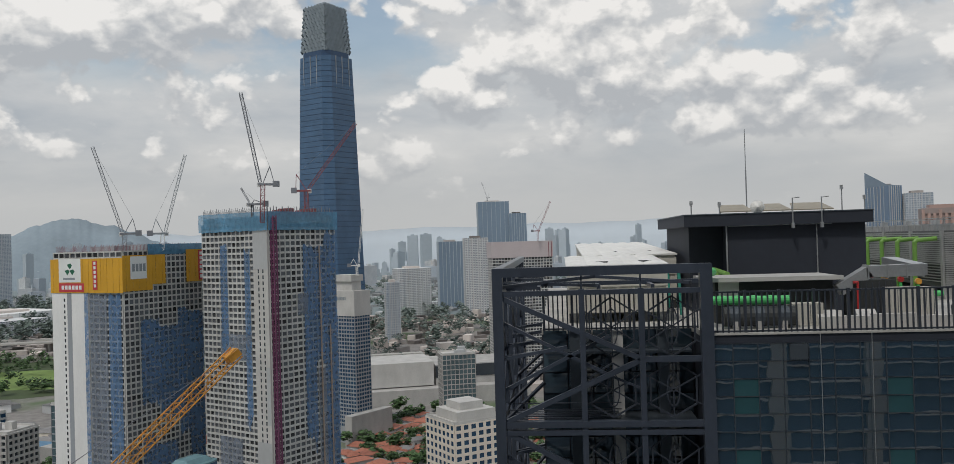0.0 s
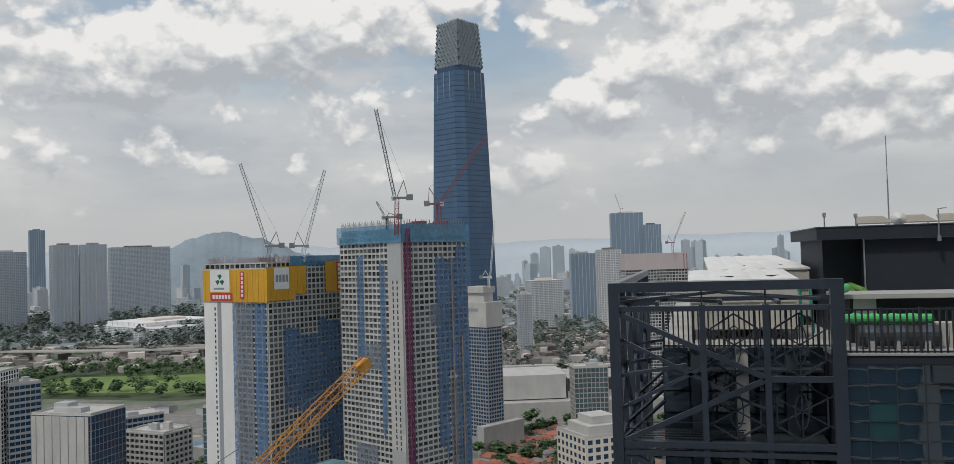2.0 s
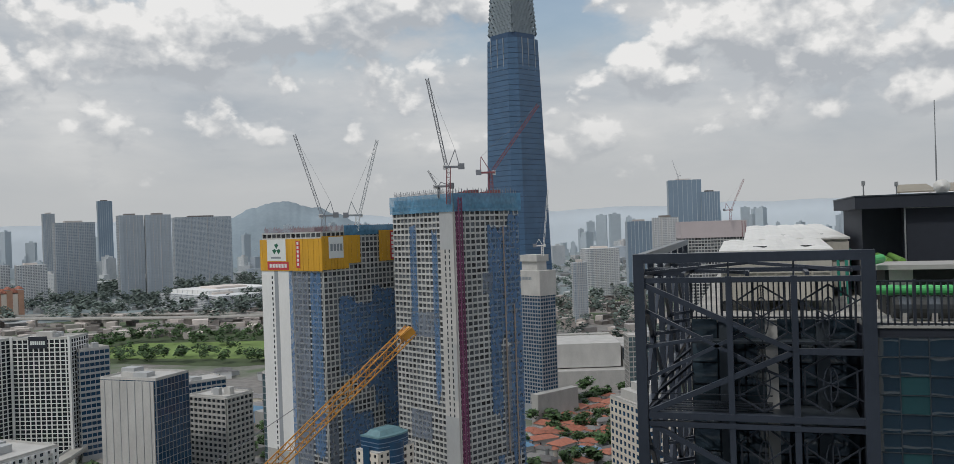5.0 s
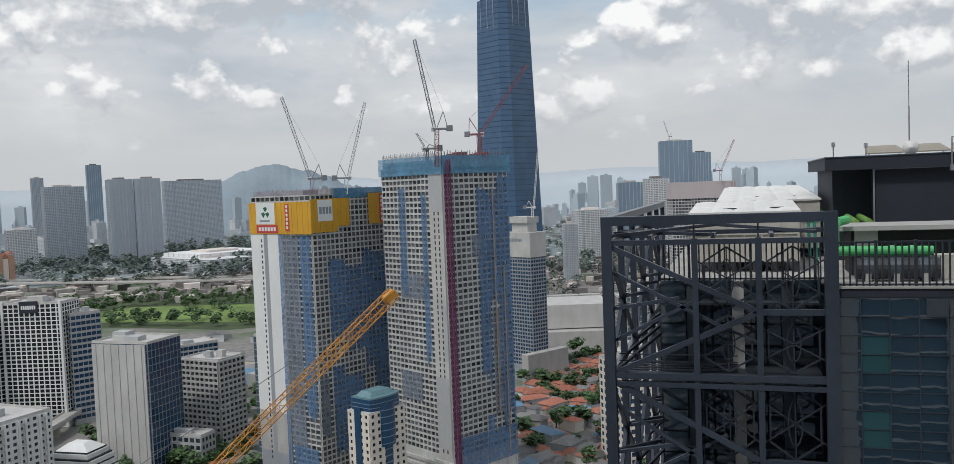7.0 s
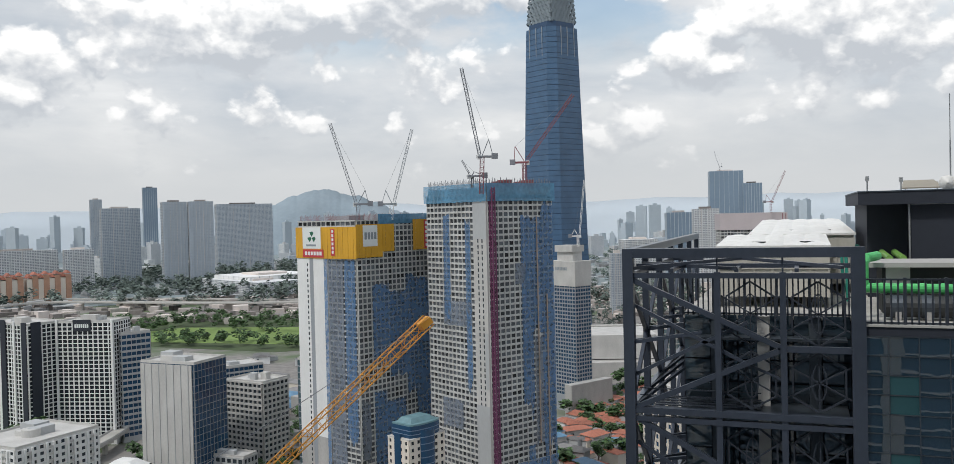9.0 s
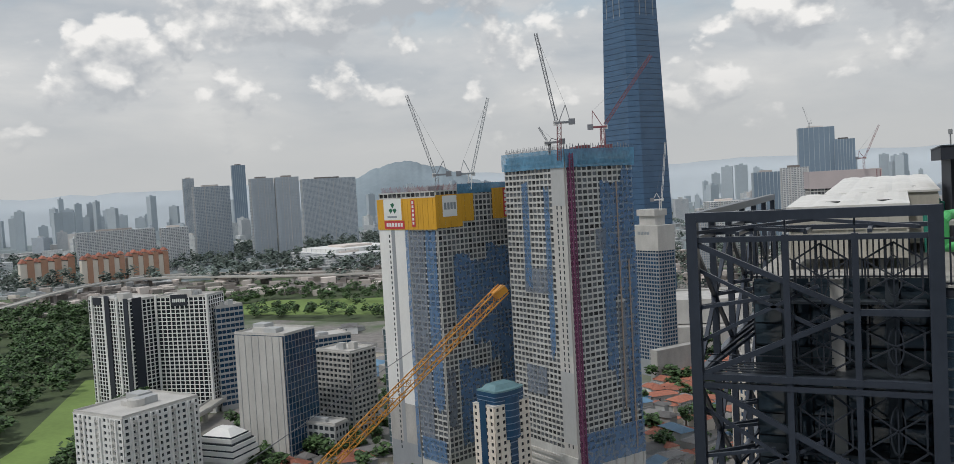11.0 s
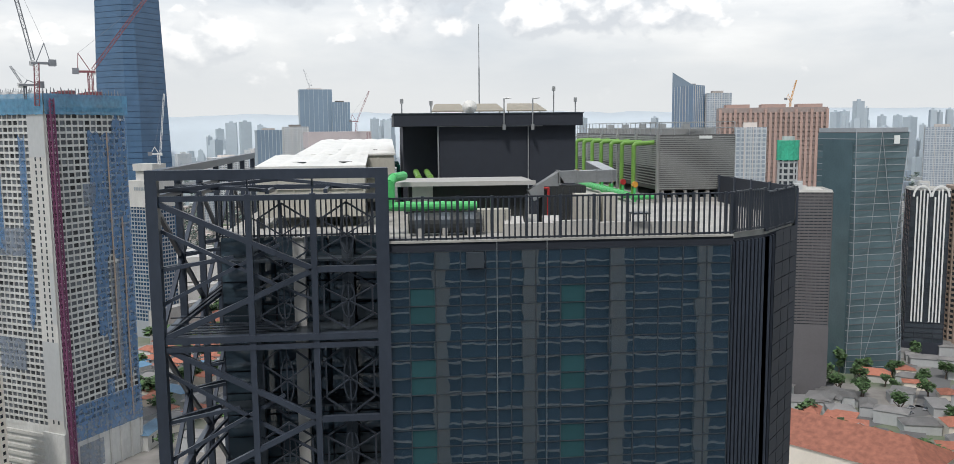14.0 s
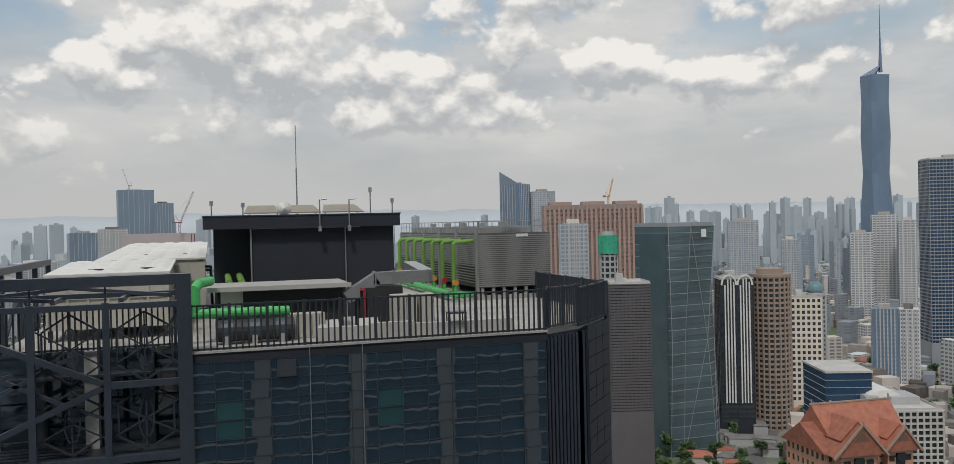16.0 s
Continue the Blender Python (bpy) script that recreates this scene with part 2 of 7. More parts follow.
M = {
    "steel": mat("dark_painted_steel", (0.048, 0.058, 0.078), 0.30, 0.0, 0.35, 1.0, 0.05, streak=0.5),
    "steel_fine": mat("dark_thin_steel", (0.040, 0.047, 0.060), 0.36, 0.0, 0.3),
    "deck": mat("roof_screed", (0.42, 0.41, 0.38), 0.85, var=0.35, scale=1.2, bump=0.3),
    "conc": mat("raw_concrete", (0.40, 0.39, 0.37), 0.85, var=0.3, scale=0.5, bump=0.2, streak=0.6),
    "conc_light": mat("pale_concrete", (0.49, 0.48, 0.455), 0.85, var=0.22, scale=0.5, streak=0.6),
    "charcoal": mat("charcoal_render", (0.024, 0.029, 0.041), 0.75, var=0.25, scale=0.8, streak=0.4),
    "glass_near": glass_mat("black_blue_glass", (0.013, 0.032, 0.050), 0.01, 0.0022, 0.5, 0.5, 2.55),
    # base colour lifted to stand in for sky reflections behind the cage
    "glass_inner": glass_mat("sky_lifted_blue_glass", (0.05, 0.078, 0.098), 0.04, 0.004, 0.6, 0.5, 2.3),
    "glass_teal": glass_mat("teal_blind_glass", (0.03, 0.085, 0.095), 0.10, 0.006, 0.3),
    "mullion": mat("grey_mullion", (0.075, 0.09, 0.105), 0.4, 0.3, 0.2),
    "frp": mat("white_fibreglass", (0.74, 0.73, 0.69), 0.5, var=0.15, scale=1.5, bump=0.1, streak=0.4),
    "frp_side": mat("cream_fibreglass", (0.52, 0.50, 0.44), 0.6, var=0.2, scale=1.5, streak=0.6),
    "green_pipe": mat("green_pipe_paint", (0.10, 0.52, 0.16), 0.4, var=0.25, scale=2),
    "olive_pipe": mat("olive_green_paint", (0.17, 0.34, 0.07), 0.45, var=0.25, scale=2),
    "teal_pipe": mat("teal_pipe_paint", (0.05, 0.33, 0.25), 0.45, var=0.25, scale=2),
    "red": mat("red_paint", (0.42, 0.03, 0.03), 0.45, var=0.2, scale=2),
    "louvre": mat("grey_louvre_metal", (0.34, 0.345, 0.335), 0.42, 0.35, 0.2, 2),
    "galv": mat("galvanised_duct", (0.45, 0.46, 0.46), 0.35, 0.6, 0.25, 2, 0.1),
    "tank": mat("dark_tank", (0.035, 0.038, 0.038), 0.6, var=0.3),
    "solar": mat("solar_back", (0.32, 0.285, 0.22), 0.5, var=0.2),
    "white": mat("white_paint", (0.74, 0.74, 0.72), 0.6, var=0.12, scale=0.4, streak=0.6),
    "cream": mat("cream_paint", (0.72, 0.66, 0.57), 0.65, var=0.1, scale=0.4, streak=0.6),
    "grey_wall": mat("grey_wall_paint", (0.42, 0.43, 0.43), 0.7, var=0.16, scale=0.3, streak=0.7),
    "mid_grey": mat("mid_grey_cladding", (0.30, 0.32, 0.34), 0.55, var=0.15, scale=0.3, streak=0.7),
    "slab": mat("new_concrete_frame", (0.50, 0.50, 0.48), 0.85, var=0.3, scale=0.35, streak=0.6, bump=0.15),
    "win": glass_mat("window_glass", (0.045, 0.055, 0.065), 0.15, 0, 0.9),
    "win_blue": glass_mat("blue_window_glass", (0.02, 0.06, 0.12), 0.1, 0, 0.6),
    "win_teal": glass_mat("green_tower_glass", (0.085, 0.13, 0.145), 0.12, 0, 0.5),
    # dark tone paints the shade inside open, unfinished rooms
    "hollow": mat("room_shade", (0.075, 0.082, 0.09), 0.8, var=0.75, scale=2, spread=1.0),
    "net_blue": net_mat("blue_safety_net", (0.10, 0.205, 0.37), 0.42),
    "net_teal": net_mat("pale_blue_safety_net", (0.10, 0.27, 0.42), 0.30),
    "net_grey": net_mat("grey_blue_safety_net", (0.20, 0.24, 0.30), 0.45),
    "net_green": net_mat("green_safety_net", (0.05, 0.42, 0.26), 0.15),
    "yellow": mat("yellow_screen_sheet", (0.62, 0.33, 0.02), 0.55, var=0.2, scale=0.8, streak=0.8),
    "sign_white": mat("white_sign_sheet", (0.72, 0.74, 0.72), 0.5, var=0.08),
    "sign_red": mat("red_sign_sheet", (0.50, 0.04, 0.05), 0.5, var=0.1),
    "sign_green": mat("dark_green_print", (0.01, 0.12, 0.06), 0.5, var=0.1),
    "sign_grey": mat("grey_print", (0.25, 0.28, 0.30), 0.5, var=0.1),
    "orange": mat("orange_crane_paint", (0.62, 0.29, 0.04), 0.45, var=0.25, scale=1.5),
    "crane_grey": mat("grey_crane_paint", (0.20, 0.21, 0.23), 0.5, var=0.2),
    "crane_red": mat("dull_red_crane_paint", (0.22, 0.07, 0.08), 0.55, var=0.2),
    "purple": mat("purple_hoist_mast", (0.16, 0.05, 0.11), 0.6, var=0.3, scale=0.3),
    "brown": mat("brown_granite", (0.17, 0.10, 0.08), 0.5, var=0.25, scale=0.8),
    "tan": mat("tan_stone", (0.33, 0.26, 0.21), 0.7, var=0.2, scale=0.4),
    "terracotta": mat("terracotta_wall", (0.44, 0.25, 0.165), 0.7, var=0.15, scale=0.6),
    "rooftile": mat("red_clay_tiles", (0.33, 0.125, 0.08), 0.75, var=0.4, scale=2.0, bump=0.3, spread=0.5),
    "tin": mat("corrugated_roof_sheet", (0.17, 0.165, 0.16), 0.55, var=0.4, scale=0.6, spread=0.8),
    "tin_blue": mat("blue_roof_sheet", (0.10, 0.20, 0.30), 0.5, var=0.35, scale=0.6, spread=0.6),
    "copper": mat("green_copper_roof", (0.13, 0.235, 0.26), 0.5, var=0.3, scale=1.5),
    "exch": glass_mat("deep_blue_tower_glass", (0.058, 0.12, 0.21), 0.28, 0, 0.08),
    "exch_dark": mat("blue_mullion", (0.03, 0.07, 0.14), 0.4, var=0.2),
    "crown": mat("grey_crown_panel", (0.215, 0.255, 0.28), 0.5, var=0.15, spread=0.5),
    "slate_glass": mat("slate_blue_glass", (0.15, 0.22, 0.31), 0.35, var=0.2, scale=0.1),
    # casing colour darkened to paint shade between the light ribs
    "casing": mat("shaded_casing", (0.10, 0.10, 0.10), 0.6, var=0.2),
    "host": mat("host_facade", (0.13, 0.18, 0.24), 0.7, var=0.2, scale=0.1),
    # orange render dulled to pink, with haze put into the colour
    "pink_far": mat("haze_dulled_render", (0.40, 0.275, 0.235), 0.7, var=0.12, scale=0.1),
    "pink_line": mat("brownish_floor_line", (0.30, 0.245, 0.225), 0.7, var=0.12, scale=0.1),
    "win_dark": glass_mat("dark_window_glass", (0.02, 0.024, 0.03), 0.15, 0, 0.5),
    "park": mat("park_floor", (0.06, 0.085, 0.035), 0.95, var=0.4, scale=0.1),
    "rib_dark": mat("dark_ribbed_cladding", (0.115, 0.11, 0.115), 0.6, var=0.15, scale=0.3),
    # pale blue of distance haze is painted into this base colour
    "far_tower": mat("haze_tinted_tower_glass", (0.20, 0.265, 0.335), 0.4, var=0.15, scale=0.05),
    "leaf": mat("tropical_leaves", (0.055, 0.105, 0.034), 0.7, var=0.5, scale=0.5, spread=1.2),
    # leaf green lightened and blued as haze over the middle distance
    "leaf_mid": mat("mid_haze_leaves", (0.095, 0.125, 0.105), 0.8, var=0.4, scale=0.3, spread=1.0),
    "pale_pink": mat("pale_pink_sheet", (0.50, 0.44, 0.44), 0.6, var=0.1, scale=0.2),
    "grid_grey": mat("grey_grid_cladding", (0.19, 0.195, 0.205), 0.6, var=0.15, scale=0.3),
    # leaf green with the most haze in its colour, for far belts
    "leaf_far": mat("haze_paled_leaves", (0.15, 0.19, 0.165), 0.8, var=0.4, scale=0.3, spread=1.0),
    "bark": mat("bark", (0.12, 0.09, 0.07), 0.9, var=0.3),
    "grass": mat("mown_grass", (0.16, 0.24, 0.06), 0.9, var=0.35, scale=0.08),
    "asphalt": mat("asphalt", (0.13, 0.13, 0.13), 0.9, var=0.2, scale=0.4),
    "road_conc": mat("viaduct_concrete", (0.40, 0.385, 0.35), 0.85, var=0.2, scale=0.2),
    "car": mat("car_paint", (0.35, 0.35, 0.36), 0.3, var=0.1, spread=2.0),
    # hill and ridge get their blue-grey from haze mixed into the colour
    "hill": mat("hazed_wooded_hill", (0.245, 0.30, 0.335), 0.95, var=0.2, scale=0.02),
    "far_hill": mat("haze_tinted_ridge", (0.47, 0.52, 0.555), 0.95, var=0.06, scale=0.005),
    # skyline blocks: haze painted over their wall colours
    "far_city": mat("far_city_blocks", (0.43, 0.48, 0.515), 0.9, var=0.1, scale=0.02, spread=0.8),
}


# ---- building helpers ----
class Mesh:
    """Gathers boxes, beams and prisms into one mesh."""

    def __init__(self):
        self.v, self.f = [], []

    def add(self, verts, faces):
        n = len(self.v)
        self.v.extend(verts)
        self.f.extend([tuple(n + i for i in f) for f in faces])
        return self

    def box(self, x0, y0, z0, x1, y1, z1):
        vs = [(x, y, z) for z in (z0, z1) for x, y in ((x0, y0), (x1, y0), (x1, y1), (x0, y1))]
        return self.add(vs, [(3, 2, 1, 0), (4, 5, 6, 7), (0, 1, 5, 4), (1, 2, 6, 5), (2, 3, 7, 6), (3, 0, 4, 7)])

    def beam(self, p, q, w, h=None):
        p, q = Vector(p), Vector(q)
        h = h or w
        d = (q - p).normalized()
        side = d.cross(Vector((0, 0, 1)))
        side = Vector((1, 0, 0)) if side.length < 1e-4 else side.normalized()
        up = side.cross(d)
        vs = [tuple(c + side * (a * w / 2) + up * (b * h / 2)) for c in (p, q) for a, b in ((-1, -1), (1, -1), (1, 1), (-1, 1))]
        return self.add(vs, [(3, 2, 1, 0), (4, 5, 6, 7), (0, 1, 5, 4), (1, 2, 6, 5), (2, 3, 7, 6), (3, 0, 4, 7)])

    def tube(self, pts, r, n=8):
        for p, q in zip(pts, pts[1:]):
            p, q = Vector(p), Vector(q)
            d = (q - p).normalized()
            p, q = p - d * r * 0.4, q + d * r * 0.4
            s = d.cross(Vector((0, 0, 1)))
            s = Vector((1, 0, 0)) if s.length < 1e-4 else s.normalized()
            u = s.cross(d)
            ring = [s * (math.cos(2 * math.pi * i / n) * r) + u * (math.sin(2 * math.pi * i / n) * r) for i in range(n)]
            self.add([tuple(p + o) for o in ring] + [tuple(q + o) for o in ring],
                     [(i, (i + 1) % n, n + (i + 1) % n, n + i) for i in range(n)] + [tuple(range(n - 1, -1, -1)), tuple(range(n, 2 * n))])
        return self

    def prism(self, poly, z0, z1, shrink=None):
        n = len(poly)
        top = poly if shrink is None else shrink
        return self.add([(x, y, z0) for x, y in poly] + [(x, y, z1) for x, y in top],
                        [tuple(range(n - 1, -1, -1)), tuple(range(n, 2 * n))] + [(i, (i + 1) % n, n + (i + 1) % n, n + i) for i in range(n)])

    def gable(self, x0, y0, x1, y1, z0, z1, over=0.5):
        x0, y0, x1, y1 = x0 - over, y0 - over, x1 + over, y1 + over
        if x1 - x0 >= y1 - y0:
            ym, k = (y0 + y1) / 2, min(0.35 * (y1 - y0), (x1 - x0) / 2.2)
            a, b = (x0 + k, ym, z1), (x1 - k, ym, z1)
            return self.add([(x0, y0, z0), (x1, y0, z0), (x1, y1, z0), (x0, y1, z0), a, b], [(3, 2, 1, 0), (0, 1, 5, 4), (1, 2, 5), (2, 3, 4, 5), (3, 0, 4)])
        xm, k = (x0 + x1) / 2, min(0.35 * (x1 - x0), (y1 - y0) / 2.2)
        a, b = (xm, y0 + k, z1), (xm, y1 - k, z1)
        return self.add([(x0, y0, z0), (x1, y0, z0), (x1, y1, z0), (x0, y1, z0), a, b], [(3, 2, 1, 0), (0, 1, 4), (1, 2, 5, 4), (2, 3, 5), (3, 0, 4, 5)])

    def data(self, name):
        me = bpy.data.meshes.new(name)
        me.from_pydata(self.v, [], self.f)
        me.update()
        return me


def part(name, mesh, material, parent=None, label="", kind="", loc=None):
    """Links a gathered mesh as one object under a thing or a part."""
    me = mesh.data(name) if isinstance(mesh, Mesh) else mesh
    if not me.materials:
        me.materials.append(M[material])
    ob = new(name, me)
    if parent is not None:
        ob.parent = parent
    if loc is not None:
        ob.location = loc
    return tagged(ob, label, kind=kind)


def thing(name, label, category, x=0, y=0, z=0, rot=0, group="", kind=""):
    ob = new(name)
    ob.empty_display_size = 0.1
    ob.matrix_world = pose(x, y, z, 0, 0, rot)
    return tagged(ob, label, category, group, kind)


def face_cells(side, wx, wy, z0, z1, bays, floors, pier, band):
    """The window openings of one side: centre, along the wall, and size."""
    length = wx if side in "sn" else wy
    bw, fh = length / bays, (z1 - z0) / floors
    for j in range(floors):
        for i in range(bays):
            u = (i + 0.5) * bw
            z = z0 + (j + 0.5) * fh + band * 0.15
            c = {"s": (u, 0, z), "n": (u, wy, z), "w": (0, u, z), "e": (wx, u, z)}[side]
            yield c, bw - pier, fh - band


def facade(th, side, wx, wy, z0, z1, bays, floors, pier, band, wall, glass, deep=0.4, single=0, skip=None, frame="facade_frame", pane="window_pane"):
    """Piers and bands stand proud of the body; a pane fills each opening."""
    fr, rest = Mesh(), Mesh()
    length = wx if side in "sn" else wy
    bw, fh = length / bays, (z1 - z0) / floors
    o = {"s": 0, "n": wy, "w": 0, "e": wx}[side]
    s = -1 if side in "sw" else 1
    a, b = sorted((o, o + s * deep))

    def put(m, u0, u1, za, zb, da=0.0, db=0.0):
        if side in "sn":
            m.box(u0, a - da, za, u1, b + db, zb)
        else:
            m.box(a - da, u0, za, b + db, u1, zb)

    for i in range(bays + 1):
        u = i * bw
        put(fr, max(0, u - pier / 2), min(length, u + pier / 2), z0, z1)
    ins = 0.03
    for j in range(floors + 1):
        z = z0 + j * fh
        za, zb = max(z0, z - band / 2), min(z1, z + band / 2)
        if side in "sn":
            fr.box(0, a + (ins if s < 0 else 0), za, wx, b - (ins if s > 0 else 0), zb)
        else:
            fr.box(a + (ins if s < 0 else 0), 0, za, b - (ins if s > 0 else 0), wy, zb)
    part(frame, fr, wall, th)
    shared, n = None, 0
    for c, w, h in face_cells(side, wx, wy, z0, z1, bays, floors, pier, 0):
        h = fh - band
        c = (c[0], c[1], c[2])
        if skip and skip(c):
            continue
        t = 0.06
        pm = (lambda m, cx, cy, cz: m.box(cx - w / 2, cy - t, cz - h / 2, cx + w / 2, cy + t, cz + h / 2)) if side in "sn" else \
             (lambda m, cx, cy, cz: m.box(cx - t, cy - w / 2, cz - h / 2, cx + t, cy + w / 2, cz + h / 2))
        off = s * 0.04
        if n < single and c[2] > z1 - (z1 - z0) * 0.8:
            if shared is None:
                sm = Mesh()
                pm(sm, 0, 0, 0)
                shared = sm.data(pane)
                shared.materials.append(M[glass])
            part(pane, shared, glass, th, loc=(c[0], c[1] + off, c[2]) if side in "sn" else (c[0] + off, c[1], c[2]))
            n += 1
        else:
            pm(rest, c[0] + (0 if side in "sn" else off), c[1] + (off if side in "sn" else 0), c[2])
    if rest.v:
        part(pane + "s_rest", rest, glass, th, kind="stuff")


def roof_clutter(th, wx, wy, h, seed, wall="conc_light"):
    r = random.Random(seed)
    m = Mesh()
    t = 0.35
    for x0, y0, x1, y1 in ((0, 0, wx, t), (0, wy - t, wx, wy), (0, t, t, wy - t), (wx - t, t, wx, wy - t)):
        m.box(x0, y0, h, x1, y1, h + 1.1)
    part("parapet", m, wall, th)
    for k in range(3):
        bx, by = r.uniform(0.2, 0.6) * wx, r.uniform(0.2, 0.6) * wy
        part("plant_room", Mesh().box(bx, by, h, bx + wx * r.uniform(0.12, 0.3), by + wy * r.uniform(0.12, 0.3), h + r.uniform(2, 5)), "grey_wall" if k else wall, th)


def block(name, label, category, x, y, rot, wx, wy, h, wall, glass, bays, floors, pier, band, z0=0.0, sides="sw", single=120, deep=0.4, core="hollow", roof=True, group=""):
    """A tower whose nearest corner stands at x, y; wx along its first face, wy along the second."""
    th = thing(name, label, category, x, y, 0, rot, group)
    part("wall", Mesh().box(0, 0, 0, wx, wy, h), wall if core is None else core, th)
    if z0 > 0.5:
        part("podium", Mesh().box(-0.6, -0.6, 0, wx + 0.6, wy + 0.6, z0 - 0.01), wall, th)
    part("roof_slab", Mesh().box(-deep, -deep, h, wx + deep, wy + deep, h + 0.25), "conc_light", th)
    bx, by = bays
    for s in "swne":
        facade(th, s, wx, wy, z0, h - 0.01, bx if s in "sn" else by, floors, pier, band, wall, glass, deep, single if s in sides else 0)
    if roof:
        roof_clutter(th, wx, wy, h + 0.25, hash((round(x), round(y))) % 999)
    return th


# ---- ground and distance ----
def make_ground():
    m = bpy.data.materials.new("city_ground")
    m.use_nodes = True
    nt = m.node_tree
    N, L = nt.nodes.new, nt.links.new
    b = nt.nodes["Principled BSDF"]
    b.inputs["Roughness"].default_value = 0.9
    co, n1, n2, r1, r2, mx, vo = (N("ShaderNodeTexCoord"), N("ShaderNodeTexNoise"), N("ShaderNodeTexNoise"), N("ShaderNodeValToRGB"),
                                  N("ShaderNodeValToRGB"), N("ShaderNodeMix"), N("ShaderNodeTexVoronoi"))
    n1.inputs["Scale"].default_value, n1.inputs["Detail"].default_value = 0.006, 6
    n2.inputs["Scale"].default_value, n2.inputs["Detail"].default_value = 0.12, 8
    vo.inputs["Scale"].default_value = 0.05
    for n in (n1, n2, vo):
        L(co.outputs["Object"], n.inputs["Vector"])
    e = r1.color_ramp.elements
    e[0].position, e[0].color = 0.25, (0.16, 0.15, 0.14, 1)
    e[1].position, e[1].color = 0.75, (0.27, 0.255, 0.235, 1)
    L(n2.outputs[0], r1.inputs[0])
    e = r2.color_ramp.elements
    e[0].position, e[0].color = 0.50, (0, 0, 0, 1)
    e[1].position, e[1].color = 0.58, (1, 1, 1, 1)
    L(n1.outputs[0], r2.inputs[0])
    mx.data_type = "RGBA"
    L(r2.outputs[0], mx.inputs[0])
    L(r1.outputs[0], mx.inputs[6])
    mx.inputs[7].default_value = (0.10, 0.14, 0.07, 1)
    L(mx.outputs[2], b.inputs["Base Color"])
    n = 96
    me = bpy.data.meshes.new("ground")
    me.from_pydata([(4900 * math.cos(2 * math.pi * i / n), 4900 * math.sin(2 * math.pi * i / n), 0) for i in range(n)], [], [tuple(range(n))])
    me.materials.append(m)
    tagged(new("ground", me), "grey and green city ground with roads and yards", "ground", kind="structure")


make_ground()
RNG = random.Random(11)


def polar(az, d):
    """az in degrees to the right of +y."""
    return d * math.sin(radians(az)), d * math.cos(radians(az))


def ridge(name, label, az0, az1, d, heights, material, depth=300):
    """A long low hill: a strip of ground raised along an arc."""
    n = 120
    vs, fs = [], []
    for i in range(n + 1):
        a = az0 + (az1 - az0) * i / n
        u = i / n * (len(heights) - 1)
        k = min(int(u), len(heights) - 2)
        f = u - k
        f = f * f * (3 - 2 * f)
        h = heights[k] * (1 - f) + heights[k + 1] * f
        h *= 1 + 0.06 * noise.noise((a * 0.9, d * 0.01, 0)) + 0.02 * noise.noise((a * 3, 3, d * 0.01))
        for dd, hh in ((-depth, 0), (-depth * 0.4, h * 0.62), (0, h), (depth * 0.5, h * 0.5), (depth, 0)):
            x, y = polar(a, d + dd)
            vs.append((x, y, hh + 0.1))
    for i in range(n):
        for j in range(4):
            p = i * 5 + j
            fs.append((p, p + 1, p + 6, p + 5))
    me = bpy.data.meshes.new(name)
    me.from_pydata(vs, [], fs)
    for p in me.polygons:
        p.use_smooth = True
    me.materials.append(M[material])
    return tagged(new(name, me), label, "hill", kind="structure")


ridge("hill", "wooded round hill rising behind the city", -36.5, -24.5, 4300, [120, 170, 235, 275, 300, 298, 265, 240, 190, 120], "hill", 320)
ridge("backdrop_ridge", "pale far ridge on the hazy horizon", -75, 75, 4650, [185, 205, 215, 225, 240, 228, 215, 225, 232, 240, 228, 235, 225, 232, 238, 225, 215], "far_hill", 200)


def far_blocks(name, label, az0, az1, d0, d1, count, hmin, hmax, material, seed, wmin=14, wmax=34):
    r = random.Random(seed)
    m = Mesh()
    for _ in range(count):
        x, y = polar(r.uniform(az0, az1), math.sqrt(r.uniform(d0 * d0, d1 * d1)))
        w, d, a = r.uniform(wmin, wmax), r.uniform(wmin, wmax) * 0.7, r.uniform(0, 1.57)
        h = hmin + (hmax - hmin) * r.random() ** 2.2
        c, s = math.cos(a), math.sin(a)
        m.prism([(x + c * u - s * v, y + s * u + c * v) for u, v in ((-w, -d), (w, -d), (w, d), (-w, d))], 0, h)
        if h > 60:
            m.prism([(x + c * u - s * v, y + s * u + c * v) for u, v in ((-w / 3, -d / 3), (w / 3, -d / 3), (w / 3, d / 3), (-w / 3, d / 3))], h, h + 6)
    return tagged(part(name, m, material), label, "buildings", kind="stuff")


M["city_a"] = facade_mat("mid_city_pale", (0.40, 0.405, 0.41), (0.15, 0.175, 0.205), 5.0, 3.4, 0.8, hues=[(1.45, 1.42, 1.36), (1.0, 1.0, 1.0), (1.35, 1.2, 1.08), (0.72, 0.78, 0.85), (1.6, 1.6, 1.58), (0.95, 0.78, 0.70), (0.6, 0.66, 0.74)])
